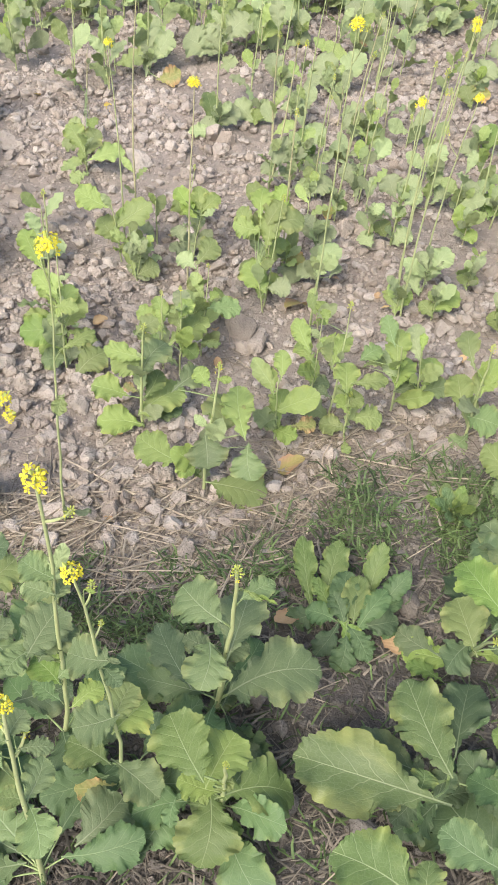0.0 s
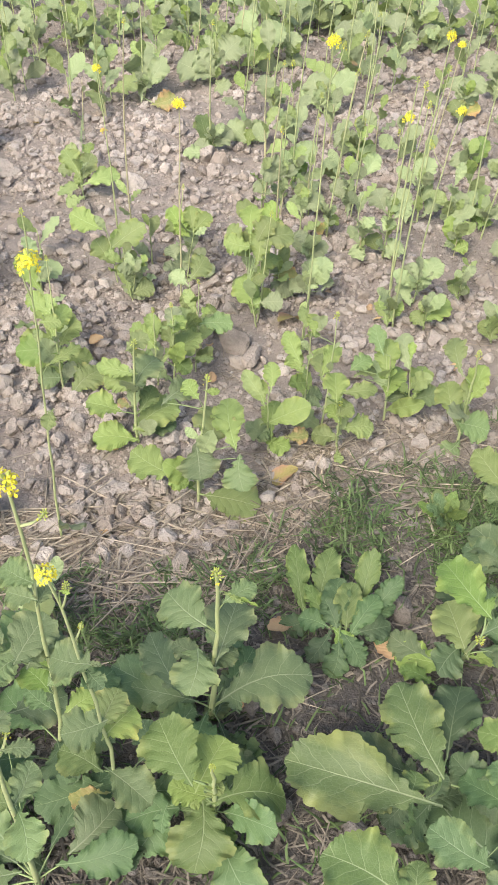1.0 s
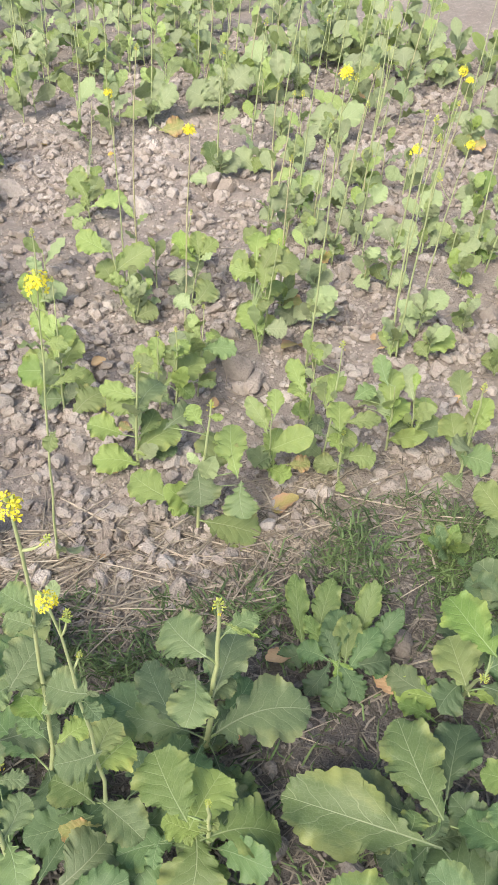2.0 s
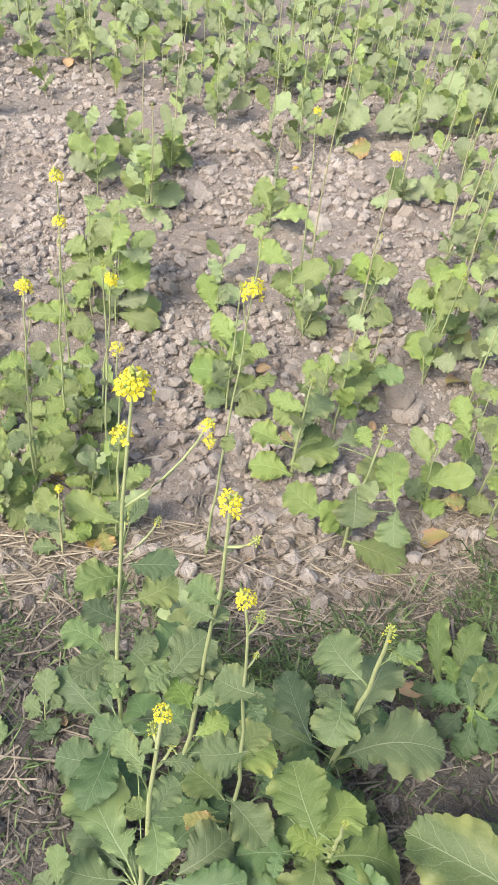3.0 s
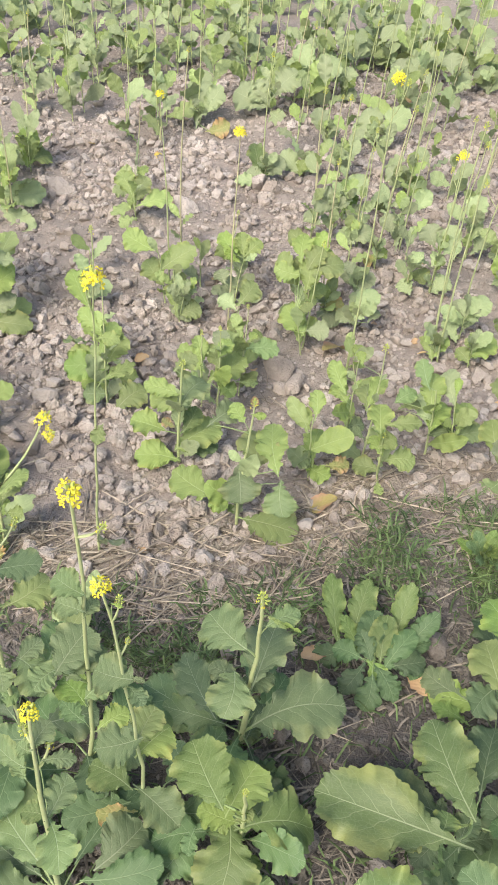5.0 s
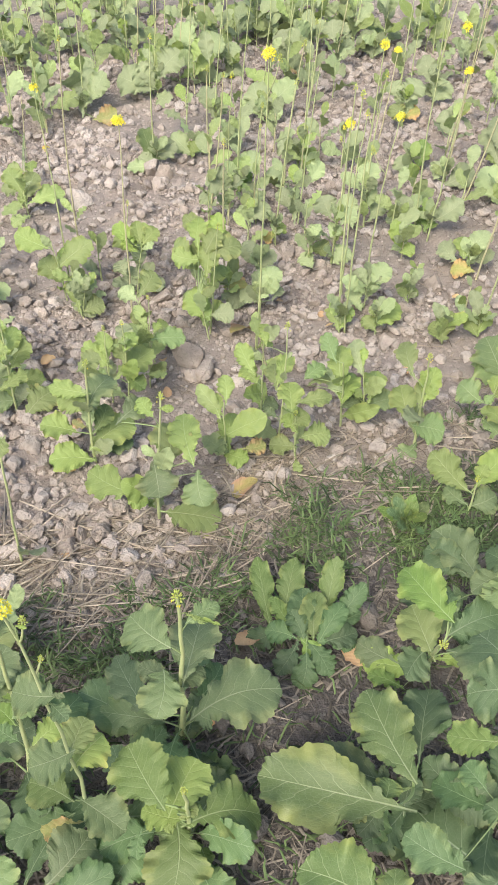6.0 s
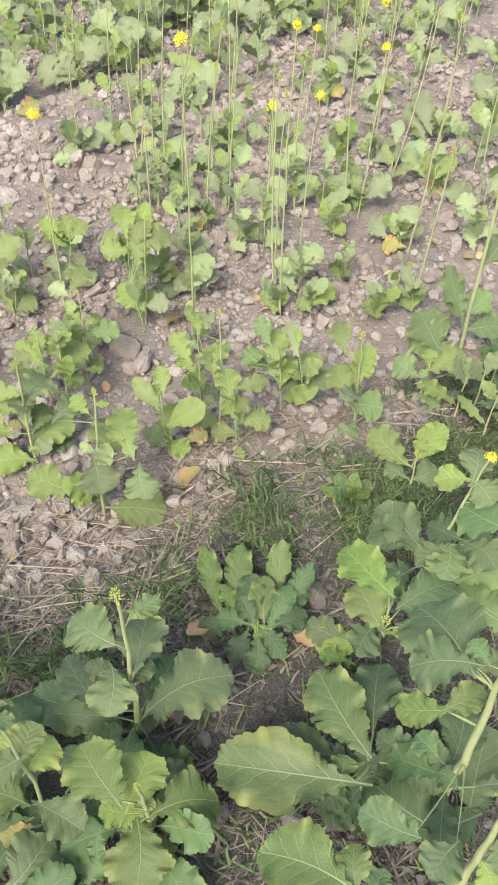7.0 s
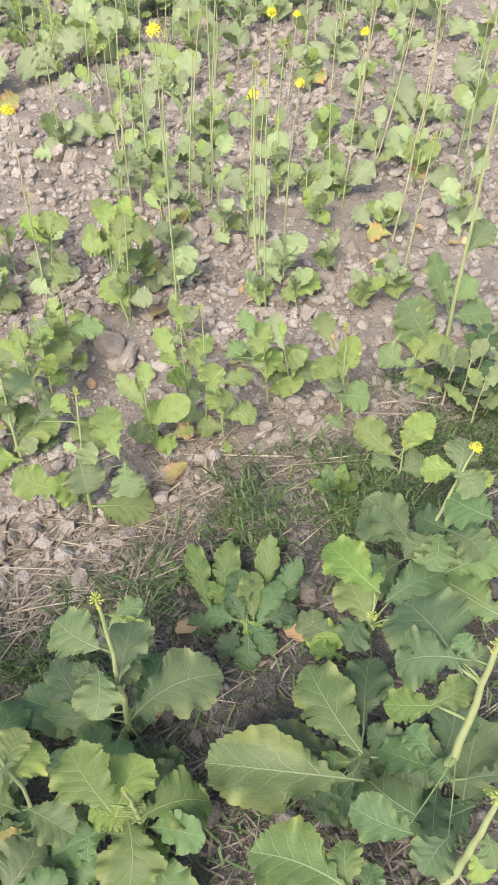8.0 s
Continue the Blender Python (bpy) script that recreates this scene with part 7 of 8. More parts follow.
p = mustard((-0.854, 1.299), (-0.774, 1.219, 0.494), 0.006, 'bud', 0.011)
dress(p, 3, 0.075, 'leaf_green')
leaf(p, (-0.787, 1.242, 0.376), (-0.729, 1.282, 0.387), 0.045, 'leaf_field')
leaf(p, (-0.789, 1.247, 0.314), (-0.870, 1.277, 0.341), 0.049, 'leaf_field')
leaf(p, (-0.780, 1.241, 0.376), (-0.837, 1.267, 0.397), 0.043, 'leaf_field')
leaf(p, (-0.833, 1.265, 0.018), (-0.800, 1.310, 0.037), 0.043, 'leaf_yellowing')
p = mustard((-0.901, 1.667), (-0.803, 1.532, 0.734), 0.006, 'flower', 0.036)
dress(p, 3, 0.075, 'leaf_green')
leaf(p, (-0.857, 1.608, 0.327), (-0.956, 1.588, 0.333), 0.050, 'leaf_field')
leaf(p, (-0.867, 1.610, 0.314), (-0.800, 1.616, 0.306), 0.057, 'leaf_field')
leaf(p, (-0.895, 1.625, 0.172), (-0.812, 1.669, 0.180), 0.055, 'leaf_field')
leaf(p, (-0.896, 1.644, 0.085), (-0.855, 1.693, 0.101), 0.053, 'leaf_field')
leaf(p, (-0.897, 1.634, 0.019), (-0.837, 1.632, 0.031), 0.047, 'leaf_field')
leaf(p, (-0.902, 1.658, 0.037), (-0.833, 1.695, 0.045), 0.051, 'leaf_bright')
leaf(p, (-0.846, 1.580, 0.433), (-0.833, 1.627, 0.450), 0.043, 'leaf_field')
p = mustard((-0.843, 1.494), (-0.730, 1.370, 0.717), 0.006, 'flower', 0.031)
shoot(p, (-0.741, 1.378, 0.665), 'bud', 0.011)
shoot(p, (-0.773, 1.382, 0.589), 'bud', 0.012)
dress(p, 3, 0.075, 'leaf_green')
leaf(p, (-0.841, 1.475, 0.019), (-0.781, 1.438, 0.031), 0.052, 'leaf_field')
leaf(p, (-0.832, 1.471, 0.097), (-0.889, 1.505, 0.123), 0.052, 'leaf_field')
leaf(p, (-0.821, 1.439, 0.018), (-0.878, 1.460, 0.038), 0.052, 'leaf_field')
leaf(p, (-0.814, 1.452, 0.219), (-0.796, 1.484, 0.231), 0.043, 'leaf_bright')
leaf(p, (-0.793, 1.434, 0.329), (-0.827, 1.473, 0.351), 0.038, 'leaf_field')
p = mustard((-0.799, 1.608), (-0.697, 1.527, 0.508), 0.006, 'flower', 0.038)
dress(p, 3, 0.075, 'leaf_green')
leaf(p, (-0.802, 1.590, 0.019), (-0.738, 1.594, 0.031), 0.054, 'leaf_sage')
leaf(p, (-0.796, 1.595, 0.071), (-0.733, 1.618, 0.073), 0.049, 'leaf_sage')
leaf(p, (-0.750, 1.501, 0.019), (-0.807, 1.468, 0.031), 0.059, 'leaf_field')
leaf(p, (-0.718, 1.401, 0.079), (-0.668, 1.451, 0.096), 0.050, 'leaf_field')
leaf(p, (-0.770, 1.560, 0.019), (-0.822, 1.570, 0.032), 0.043, 'leaf_field')
p = mustard((-0.713, 1.398), (-0.609, 1.275, 0.688), 0.006, 'bud', 0.015)
dress(p, 3, 0.075, 'leaf_green')
leaf(p, (-0.702, 1.381, 0.018), (-0.670, 1.440, 0.042), 0.051, 'leaf_field')
leaf(p, (-0.688, 1.358, 0.019), (-0.743, 1.346, 0.031), 0.056, 'leaf_sage')
leaf(p, (-0.682, 1.318, 0.019), (-0.620, 1.307, 0.031), 0.043, 'leaf_bright')
leaf(p, (-0.707, 1.393, 0.037), (-0.759, 1.394, 0.046), 0.050, 'leaf_sage')
leaf(p, (-0.691, 1.370, 0.138), (-0.668, 1.402, 0.149), 0.043, 'leaf_sage')
leaf(p, (-0.677, 1.338, 0.019), (-0.691, 1.266, 0.031), 0.039, 'leaf_field')
p = mustard((-0.606, 1.193), (-0.510, 1.074, 0.654), 0.006, 'flower', 0.025)
dress(p, 3, 0.075, 'leaf_green')
leaf(p, (-0.573, 1.170, 0.118), (-0.708, 1.182, 0.147), 0.064, 'leaf_field')
leaf(p, (-0.581, 1.182, 0.076), (-0.696, 1.162, 0.085), 0.058, 'leaf_field')
leaf(p, (-0.571, 1.153, 0.209), (-0.534, 1.215, 0.235), 0.045, 'leaf_bright')
leaf(p, (-0.570, 1.168, 0.165), (-0.532, 1.170, 0.161), 0.035, 'leaf_bright')
leaf(p, (-0.593, 1.194, 0.033), (-0.635, 1.137, 0.030), 0.040, 'leaf_bright')
leaf(p, (-0.561, 1.147, 0.240), (-0.514, 1.204, 0.261), 0.042, 'leaf_field')
leaf(p, (-0.554, 1.121, 0.376), (-0.541, 1.155, 0.390), 0.029, 'leaf_field')
leaf(p, (-0.637, 1.161, 0.084), (-0.600, 1.140, 0.044), 0.051, 'leaf_turning')
p = mustard((-0.398, 1.209), (-0.273, 1.052, 0.820), 0.006, 'flower', 0.039)
shoot(p, (-0.291, 1.051, 0.814), 'bud', 0.012)
shoot(p, (-0.263, 1.036, 0.900), 'bud', 0.010)
dress(p, 3, 0.075, 'leaf_green')
leaf(p, (-0.289, 1.072, 0.705), (-0.251, 1.059, 0.693), 0.026, 'leaf_field')
leaf(p, (-0.297, 1.094, 0.594), (-0.244, 1.124, 0.602), 0.028, 'leaf_bright')
leaf(p, (-0.316, 1.127, 0.461), (-0.324, 1.088, 0.442), 0.030, 'leaf_field')
p = mustard((-0.708, 1.127), (-0.664, 1.080, 0.279), 0.006, 'flower', 0.018)
dress(p, 3, 0.075, 'leaf_green')
leaf(p, (-0.674, 1.099, 0.154), (-0.751, 1.149, 0.192), 0.045, 'leaf_bright')
leaf(p, (-0.687, 1.105, 0.123), (-0.771, 1.111, 0.140), 0.040, 'leaf_sage')
leaf(p, (-0.694, 1.111, 0.089), (-0.641, 1.152, 0.102), 0.041, 'leaf_bright')
leaf(p, (-0.701, 1.117, 0.047), (-0.765, 1.101, 0.049), 0.042, 'leaf_sage')
leaf(p, (-0.673, 1.095, 0.188), (-0.702, 1.116, 0.202), 0.031, 'leaf_bright')
leaf(p, (-0.684, 1.110, 0.128), (-0.649, 1.091, 0.112), 0.031, 'leaf_bright')
p = mustard((-1.074, 2.245), (-1.021, 2.186, 0.336), 0.006, '', 0.000)
dress(p, 3, 0.075, 'leaf_green')
leaf(p, (-1.046, 2.193, 0.231), (-1.011, 2.307, 0.271), 0.071, 'leaf_green')
leaf(p, (-1.053, 2.212, 0.167), (-1.128, 2.228, 0.184), 0.080, 'leaf_green')
leaf(p, (-1.048, 2.229, 0.139), (-1.077, 2.144, 0.107), 0.065, 'leaf_green')
leaf(p, (-1.068, 2.243, 0.040), (-1.092, 2.155, 0.029), 0.066, 'leaf_green')
leaf(p, (-1.027, 2.184, 0.306), (-1.025, 2.265, 0.337), 0.062, 'leaf_green')
leaf(p, (-1.048, 2.174, 0.019), (-1.087, 2.106, 0.031), 0.057, 'leaf_green')
p = mustard((-0.952, 2.172), (-0.895, 2.109, 0.354), 0.006, 'bud', 0.010)
dress(p, 3, 0.075, 'leaf_green')
leaf(p, (-0.905, 2.120, 0.263), (-0.994, 2.183, 0.300), 0.061, 'leaf_green')
leaf(p, (-0.937, 2.139, 0.170), (-0.835, 2.181, 0.172), 0.090, 'leaf_bright')
leaf(p, (-0.937, 2.154, 0.110), (-0.854, 2.161, 0.100), 0.059, 'leaf_grey')
leaf(p, (-0.921, 2.114, 0.263), (-0.922, 2.207, 0.300), 0.056, 'leaf_green')
leaf(p, (-0.907, 2.130, 0.019), (-0.807, 2.187, 0.031), 0.072, 'leaf_green')
leaf(p, (-0.924, 2.130, 0.234), (-0.812, 2.132, 0.220), 0.051, 'leaf_grey')
leaf(p, (-0.901, 2.112, 0.372), (-0.859, 2.184, 0.394), 0.059, 'leaf_green')
leaf(p, (-0.940, 2.153, 0.076), (-0.997, 2.172, 0.092), 0.051, 'leaf_green')
p = mustard((-0.184, 2.087), (-0.124, 1.947, 0.695), 0.006, 'flower', 0.034)
shoot(p, (-0.136, 1.995, 0.461), 'bud', 0.011)
p = mustard((0.040, 2.052), (0.090, 1.973, 0.393), 0.006, 'bud', 0.014)
p = mustard((0.174, 1.958), (0.219, 1.787, 0.877), 0.006, 'flower', 0.034)
shoot(p, (0.242, 1.787, 0.864), 'bud', 0.014)
p = mustard((0.312, 3.704), (0.375, 3.586, 0.588), 0.006, '', 0.000)
p = mustard((-0.166, 3.962), (-0.101, 3.849, 0.564), 0.006, '', 0.000)
dress(p, 6, 0.1, 'leaf_green')
p = mustard((0.009, 4.147), (0.049, 4.083, 0.317), 0.006, '', 0.000)
dress(p, 6, 0.09, 'leaf_green')
p = mustard((0.066, 4.184), (0.117, 4.086, 0.490), 0.006, '', 0.000)
dress(p, 7, 0.1, 'leaf_green')
p = mustard((0.125, 2.741), (0.165, 2.634, 0.540), 0.006, 'bud', 0.020)
p = mustard((0.520, 3.915), (0.552, 3.818, 0.498), 0.006, '', 0.000)
dress(p, 8, 0.1, 'leaf_green')
p = mustard((0.366, 2.662), (0.424, 2.546, 0.581), 0.006, '', 0.000)
p = mustard((0.219, 2.687), (0.247, 2.611, 0.385), 0.006, 'bud', 0.014)
p = mustard((0.521, 2.692), (0.532, 2.623, 0.376), 0.006, 'flower', 0.043)
shoot(p, (0.507, 2.639, 0.317), 'bud', 0.018)
p = mustard((0.437, 1.999), (0.469, 1.840, 0.862), 0.006, 'flower', 0.026)
shoot(p, (0.446, 1.873, 0.704), 'bud', 0.013)
p = mustard((0.460, 2.217), (0.489, 2.103, 0.611), 0.006, 'bud', 0.014)
p = mustard((0.549, 2.315), (0.598, 2.205, 0.558), 0.006, 'flower', 0.030)
shoot(p, (0.534, 2.241, 0.452), 'bud', 0.019)
p = mustard((0.727, 3.192), (0.777, 3.104, 0.428), 0.006, 'flower', 0.032)
p = mustard((0.969, 3.679), (0.972, 3.597, 0.477), 0.006, '', 0.000)
p = mustard((0.755, 2.557), (0.765, 2.433, 0.721), 0.006, '', 0.000)
p = mustard((0.787, 2.499), (0.825, 2.388, 0.599), 0.006, 'flower', 0.029)
p = mustard((1.290, 4.032), (1.278, 4.000, 0.221), 0.006, 'flower', 0.051)
dress(p, 7, 0.09, 'leaf_green')
p = mustard((1.357, 3.814), (1.371, 3.747, 0.384), 0.006, '', 0.000)
dress(p, 7, 0.09, 'leaf_green')
p = mustard((0.884, 2.235), (0.933, 2.089, 0.804), 0.006, 'flower', 0.027)
shoot(p, (0.904, 2.127, 0.642), 'bud', 0.014)
shoot(p, (0.910, 2.104, 0.770), 'bud', 0.011)
p = mustard((1.201, 2.472), (1.184, 2.397, 0.575), 0.006, 'bud', 0.013)
p = mustard((1.231, 2.457), (1.263, 2.388, 0.356), 0.006, '', 0.000)
p = mustard((-0.362, 4.580), (-0.319, 4.521, 0.300), 0.006, '', 0.000)
dress(p, 6, 0.09, 'leaf_green')
p = mustard((1.551, 4.197), (1.567, 4.153, 0.238), 0.006, '', 0.000)
dress(p, 6, 0.09, 'leaf_green')
p = mustard((0.801, 4.500), (0.820, 4.438, 0.325), 0.006, '', 0.000)
dress(p, 7, 0.1, 'leaf_green')
p = mustard((0.399, 4.896), (0.441, 4.827, 0.338), 0.006, '', 0.000)
dress(p, 7, 0.1, 'leaf_green')
p = mustard((0.162, 5.067), (0.188, 5.004, 0.318), 0.006, '', 0.000)
dress(p, 7, 0.1, 'leaf_green')
p = mustard((0.964, 5.131), (0.976, 5.076, 0.292), 0.006, '', 0.000)
dress(p, 7, 0.1, 'leaf_green')
p = mustard((-0.580, 0.724), (-0.557, 0.708, 0.124), 0.004, '', 0.000)
leaf(p, (-0.562, 0.715, 0.080), (-0.574, 0.769, 0.130), 0.048, 'leaf_sage')
leaf(p, (-0.570, 0.715, 0.065), (-0.606, 0.730, 0.085), 0.035, 'leaf_sage')
leaf(p, (-0.560, 0.718, 0.068), (-0.541, 0.738, 0.098), 0.031, 'leaf_sage')
leaf(p, (-0.573, 0.715, 0.057), (-0.596, 0.720, 0.057), 0.031, 'leaf_sage')
leaf(p, (-0.574, 0.720, 0.034), (-0.565, 0.687, 0.035), 0.046, 'leaf_dark')
leaf(p, (-0.567, 0.722, 0.037), (-0.544, 0.702, 0.037), 0.036, 'leaf_dark')
p = mustard((-0.724, 0.659), (-0.708, 0.657, 0.067), 0.004, '', 0.000)
leaf(p, (-0.704, 0.662, 0.020), (-0.630, 0.677, 0.035), 0.067, 'leaf_sage')
leaf(p, (-0.708, 0.662, 0.031), (-0.700, 0.688, 0.061), 0.052, 'leaf_dark')
p = mustard((-0.433, 0.433), (-0.404, 0.412, 0.172), 0.005, '', 0.000)
leaf(p, (-0.413, 0.422, 0.105), (-0.422, 0.462, 0.165), 0.041, 'leaf_sage')
leaf(p, (-0.426, 0.421, 0.076), (-0.454, 0.435, 0.096), 0.044, 'leaf_sage')

clump(-2.742, 4.568, 7, 0.11, 0.16, 'leaf_green')
clump(-2.436, 4.347, 7, 0.11, 0.16, 'leaf_green')
clump(-2.967, 4.991, 7, 0.11, 0.16, 'leaf_green')
clump(-2.680, 5.108, 7, 0.11, 0.16, 'leaf_green')
clump(-2.556, 5.301, 7, 0.11, 0.16, 'leaf_green')
clump(-2.092, 4.949, 7, 0.11, 0.16, 'leaf_green')
clump(-1.931, 5.413, 7, 0.11, 0.16, 'leaf_green')
clump(-2.393, 5.516, 7, 0.11, 0.16, 'leaf_green')
clump(-1.728, 4.623, 7, 0.11, 0.16, 'leaf_green')
clump(-1.697, 4.982, 7, 0.11, 0.16, 'leaf_green')
clump(-2.213, 3.628, 5, 0.13, 0.12, 'leaf_green')
clump(-1.971, 3.980, 5, 0.08, 0.08, 'leaf_green')
clump(-1.875, 4.354, 7, 0.1, 0.15, 'leaf_green')
clump(-1.222, 3.834, 7, 0.1, 0.15, 'leaf_green')
clump(-1.019, 3.910, 7, 0.1, 0.15, 'leaf_green')
clump(-1.018, 4.249, 7, 0.1, 0.15, 'leaf_green')
clump(-1.133, 5.206, 7, 0.1, 0.15, 'leaf_green')
clump(-0.958, 5.276, 7, 0.1, 0.15, 'leaf_green')
clump(-0.919, 5.826, 7, 0.1, 0.15, 'leaf_green')
clump(-0.588, 5.067, 7, 0.1, 0.15, 'leaf_green')
clump(-0.556, 5.562, 7, 0.1, 0.15, 'leaf_green')
clump(-1.309, 5.015, 7, 0.1, 0.15, 'leaf_green')
clump(-0.766, 3.629, 4, 0.13, 0.16, 'leaf_green')
clump(-0.610, 3.583, 6, 0.1, 0.15, 'leaf_green')
clump(-0.462, 3.846, 6, 0.1, 0.15, 'leaf_green')
clump(-0.426, 4.049, 6, 0.1, 0.15, 'leaf_green')
clump(-0.611, 3.792, 6, 0.1, 0.15, 'leaf_green')
clump(-0.293, 4.178, 5, 0.1, 0.12, 'leaf_green')
clump(-0.066, 4.429, 5, 0.1, 0.12, 'leaf_green')
clump(0.026, 3.916, 5, 0.1, 0.12, 'leaf_green')
clump(-0.369, 5.769, 5, 0.1, 0.12, 'leaf_green')
clump(-0.184, 6.126, 5, 0.1, 0.12, 'leaf_green')
clump(-1.954, 3.034, 5, 0.12, 0.12, 'leaf_green')
clump(-1.439, 3.219, 7, 0.11, 0.14, 'leaf_green')
clump(-1.061, 2.860, 7, 0.11, 0.14, 'leaf_green')
clump(-1.323, 3.326, 7, 0.11, 0.14, 'leaf_green')
clump(-1.110, 3.305, 7, 0.11, 0.14, 'leaf_green')
clump(-1.176, 3.127, 7, 0.11, 0.14, 'leaf_green')
clump(-1.372, 2.145, 5, 0.09, 0.12, 'leaf_green')
clump(-1.478, 2.188, 5, 0.09, 0.12, 'leaf_green')
clump(-1.345, 1.901, 5, 0.09, 0.12, 'leaf_green')
clump(-1.149, 1.601, 5, 0.09, 0.12, 'leaf_green')
clump(-1.022, 1.486, 5, 0.085, 0.1, 'leaf_green')
clump(-0.798, 1.139, 1, 0.08, 0.05, 'leaf_green')
clump(-0.127, 1.904, 5, 0.068, 0.138, 'leaf_green')
clump(-0.645, 4.418, 5, 0.1, 0.12, 'leaf_green')
clump(-0.468, 4.447, 5, 0.1, 0.12, 'leaf_green')
clump(-0.252, 4.124, 5, 0.1, 0.12, 'leaf_green')
clump(-0.119, 4.272, 5, 0.1, 0.12, 'leaf_green')
clump(-0.042, 3.997, 5, 0.1, 0.12, 'leaf_green')
clump(-0.030, 4.744, 5, 0.1, 0.12, 'leaf_green')
clump(-0.334, 5.019, 5, 0.1, 0.12, 'leaf_green')
clump(-0.469, 5.259, 5, 0.1, 0.12, 'leaf_green')
clump(0.091, 3.730, 3, 0.104, 0.184, 'leaf_green')
clump(-0.014, 3.487, 4, 0.080, 0.115, 'leaf_green')
clump(0.168, 4.270, 6, 0.1, 0.15, 'leaf_green')
clump(0.348, 4.633, 6, 0.1, 0.15, 'leaf_green')
clump(0.501, 4.416, 6, 0.1, 0.15, 'leaf_green')
clump(0.435, 3.802, 6, 0.1, 0.15, 'leaf_green')
clump(0.370, 3.921, 6, 0.1, 0.15, 'leaf_green')
clump(0.526, 3.712, 6, 0.080, 0.172, 'leaf_green')
clump(0.637, 3.781, 6, 0.1, 0.15, 'leaf_green')
clump(0.677, 4.450, 6, 0.1, 0.15, 'leaf_green')
clump(0.790, 4.252, 6, 0.1, 0.15, 'leaf_green')
clump(0.145, 4.692, 6, 0.1, 0.15, 'leaf_green')
clump(0.100, 5.086, 6, 0.1, 0.15, 'leaf_green')
clump(0.468, 4.973, 6, 0.1, 0.15, 'leaf_green')
clump(0.618, 4.927, 6, 0.1, 0.15, 'leaf_green')
clump(0.783, 4.780, 6, 0.1, 0.15, 'leaf_green')
clump(1.010, 4.527, 6, 0.09, 0.12, 'leaf_green')
clump(0.962, 3.865, 6, 0.09, 0.12, 'leaf_green')
clump(1.168, 4.308, 6, 0.09, 0.12, 'leaf_green')
clump(1.110, 3.825, 6, 0.09, 0.12, 'leaf_green')
clump(1.380, 4.246, 6, 0.09, 0.12, 'leaf_green')
clump(1.259, 3.891, 6, 0.09, 0.12, 'leaf_green')
clump(1.299, 4.624, 6, 0.09, 0.12, 'leaf_green')
clump(0.798, 3.546, 6, 0.072, 0.138, 'leaf_green')
clump(1.561, 4.278, 5, 0.1, 0.12, 'leaf_green')
clump(1.584, 3.988, 5, 0.1, 0.12, 'leaf_green')
clump(1.824, 4.286, 5, 0.1, 0.12, 'leaf_green')
clump(1.853, 4.550, 5, 0.1, 0.12, 'leaf_green')
clump(1.689, 4.506, 5, 0.1, 0.12, 'leaf_green')
clump(1.523, 4.556, 5, 0.1, 0.12, 'leaf_green')
clump(1.571, 3.406, 5, 0.1, 0.12, 'leaf_green')
clump(1.679, 3.568, 5, 0.1, 0.12, 'leaf_green')
clump(1.213, 3.348, 5, 0.080, 0.138, 'leaf_green')
clump(1.304, 3.539, 5, 0.1, 0.12, 'leaf_green')
clump(1.259, 2.700, 5, 0.080, 0.138, 'leaf_green')
clump(1.463, 3.036, 5, 0.1, 0.12, 'leaf_green')
clump(0.074, 3.074, 5, 0.072, 0.138, 'leaf_green')
clump(0.187, 3.144, 5, 0.072, 0.138, 'leaf_green')
clump(0.182, 3.410, 5, 0.072, 0.138, 'leaf_green')
clump(0.332, 3.264, 5, 0.072, 0.138, 'leaf_green')
clump(0.973, 3.054, 6, 0.072, 0.138, 'leaf_green')
clump(0.573, 3.051, 6, 0.072, 0.138, 'leaf_green')
clump(0.618, 2.807, 6, 0.072, 0.138, 'leaf_green')
clump(0.747, 2.628, 6, 0.072, 0.138, 'leaf_green')
clump(0.502, 3.169, 6, 0.072, 0.138, 'leaf_green')
clump(0.418, 3.039, 6, 0.072, 0.138, 'leaf_green')
clump(0.335, 2.873, 6, 0.072, 0.138, 'leaf_green')
clump(1.174, 2.698, 5, 0.072, 0.138, 'leaf_green')
clump(1.357, 2.861, 5, 0.09, 0.12, 'leaf_green')
clump(0.933, 2.647, 5, 0.072, 0.138, 'leaf_green')
clump(0.670, 2.545, 5, 0.072, 0.138, 'leaf_green')
clump(1.039, 2.521, 5, 0.072, 0.138, 'leaf_green')
clump(1.174, 2.393, 5, 0.072, 0.138, 'leaf_green')
clump(0.222, 2.769, 5, 0.068, 0.138, 'leaf_green')
clump(0.057, 2.703, 5, 0.068, 0.138, 'leaf_green')
clump(0.181, 2.502, 5, 0.068, 0.138, 'leaf_green')
clump(0.376, 2.534, 5, 0.068, 0.138, 'leaf_green')
clump(0.688, 2.234, 5, 0.048, 0.069, 'leaf_green')
clump(0.787, 2.023, 5, 0.052, 0.103, 'leaf_bright')
clump(-0.302, 2.396, 5, 0.060, 0.138, 'leaf_green')
clump(-0.362, 2.218, 5, 0.060, 0.138, 'leaf_green')
clump(0.829, 1.472, 5, 0.08, 0.12, 'leaf_dark')
clump(0.899, 1.546, 5, 0.08, 0.12, 'leaf_dark')
clump(0.781, 1.460, 5, 0.08, 0.12, 'leaf_dark')
clump(0.877, 1.421, 5, 0.08, 0.12, 'leaf_dark')
clump(0.830, 1.389, 5, 0.08, 0.12, 'leaf_dark')
clump(-0.371, 0.986, 4, 0.1, 0.1, 'leaf_green')
clump(-0.393, 0.890, 4, 0.1, 0.1, 'leaf_green')
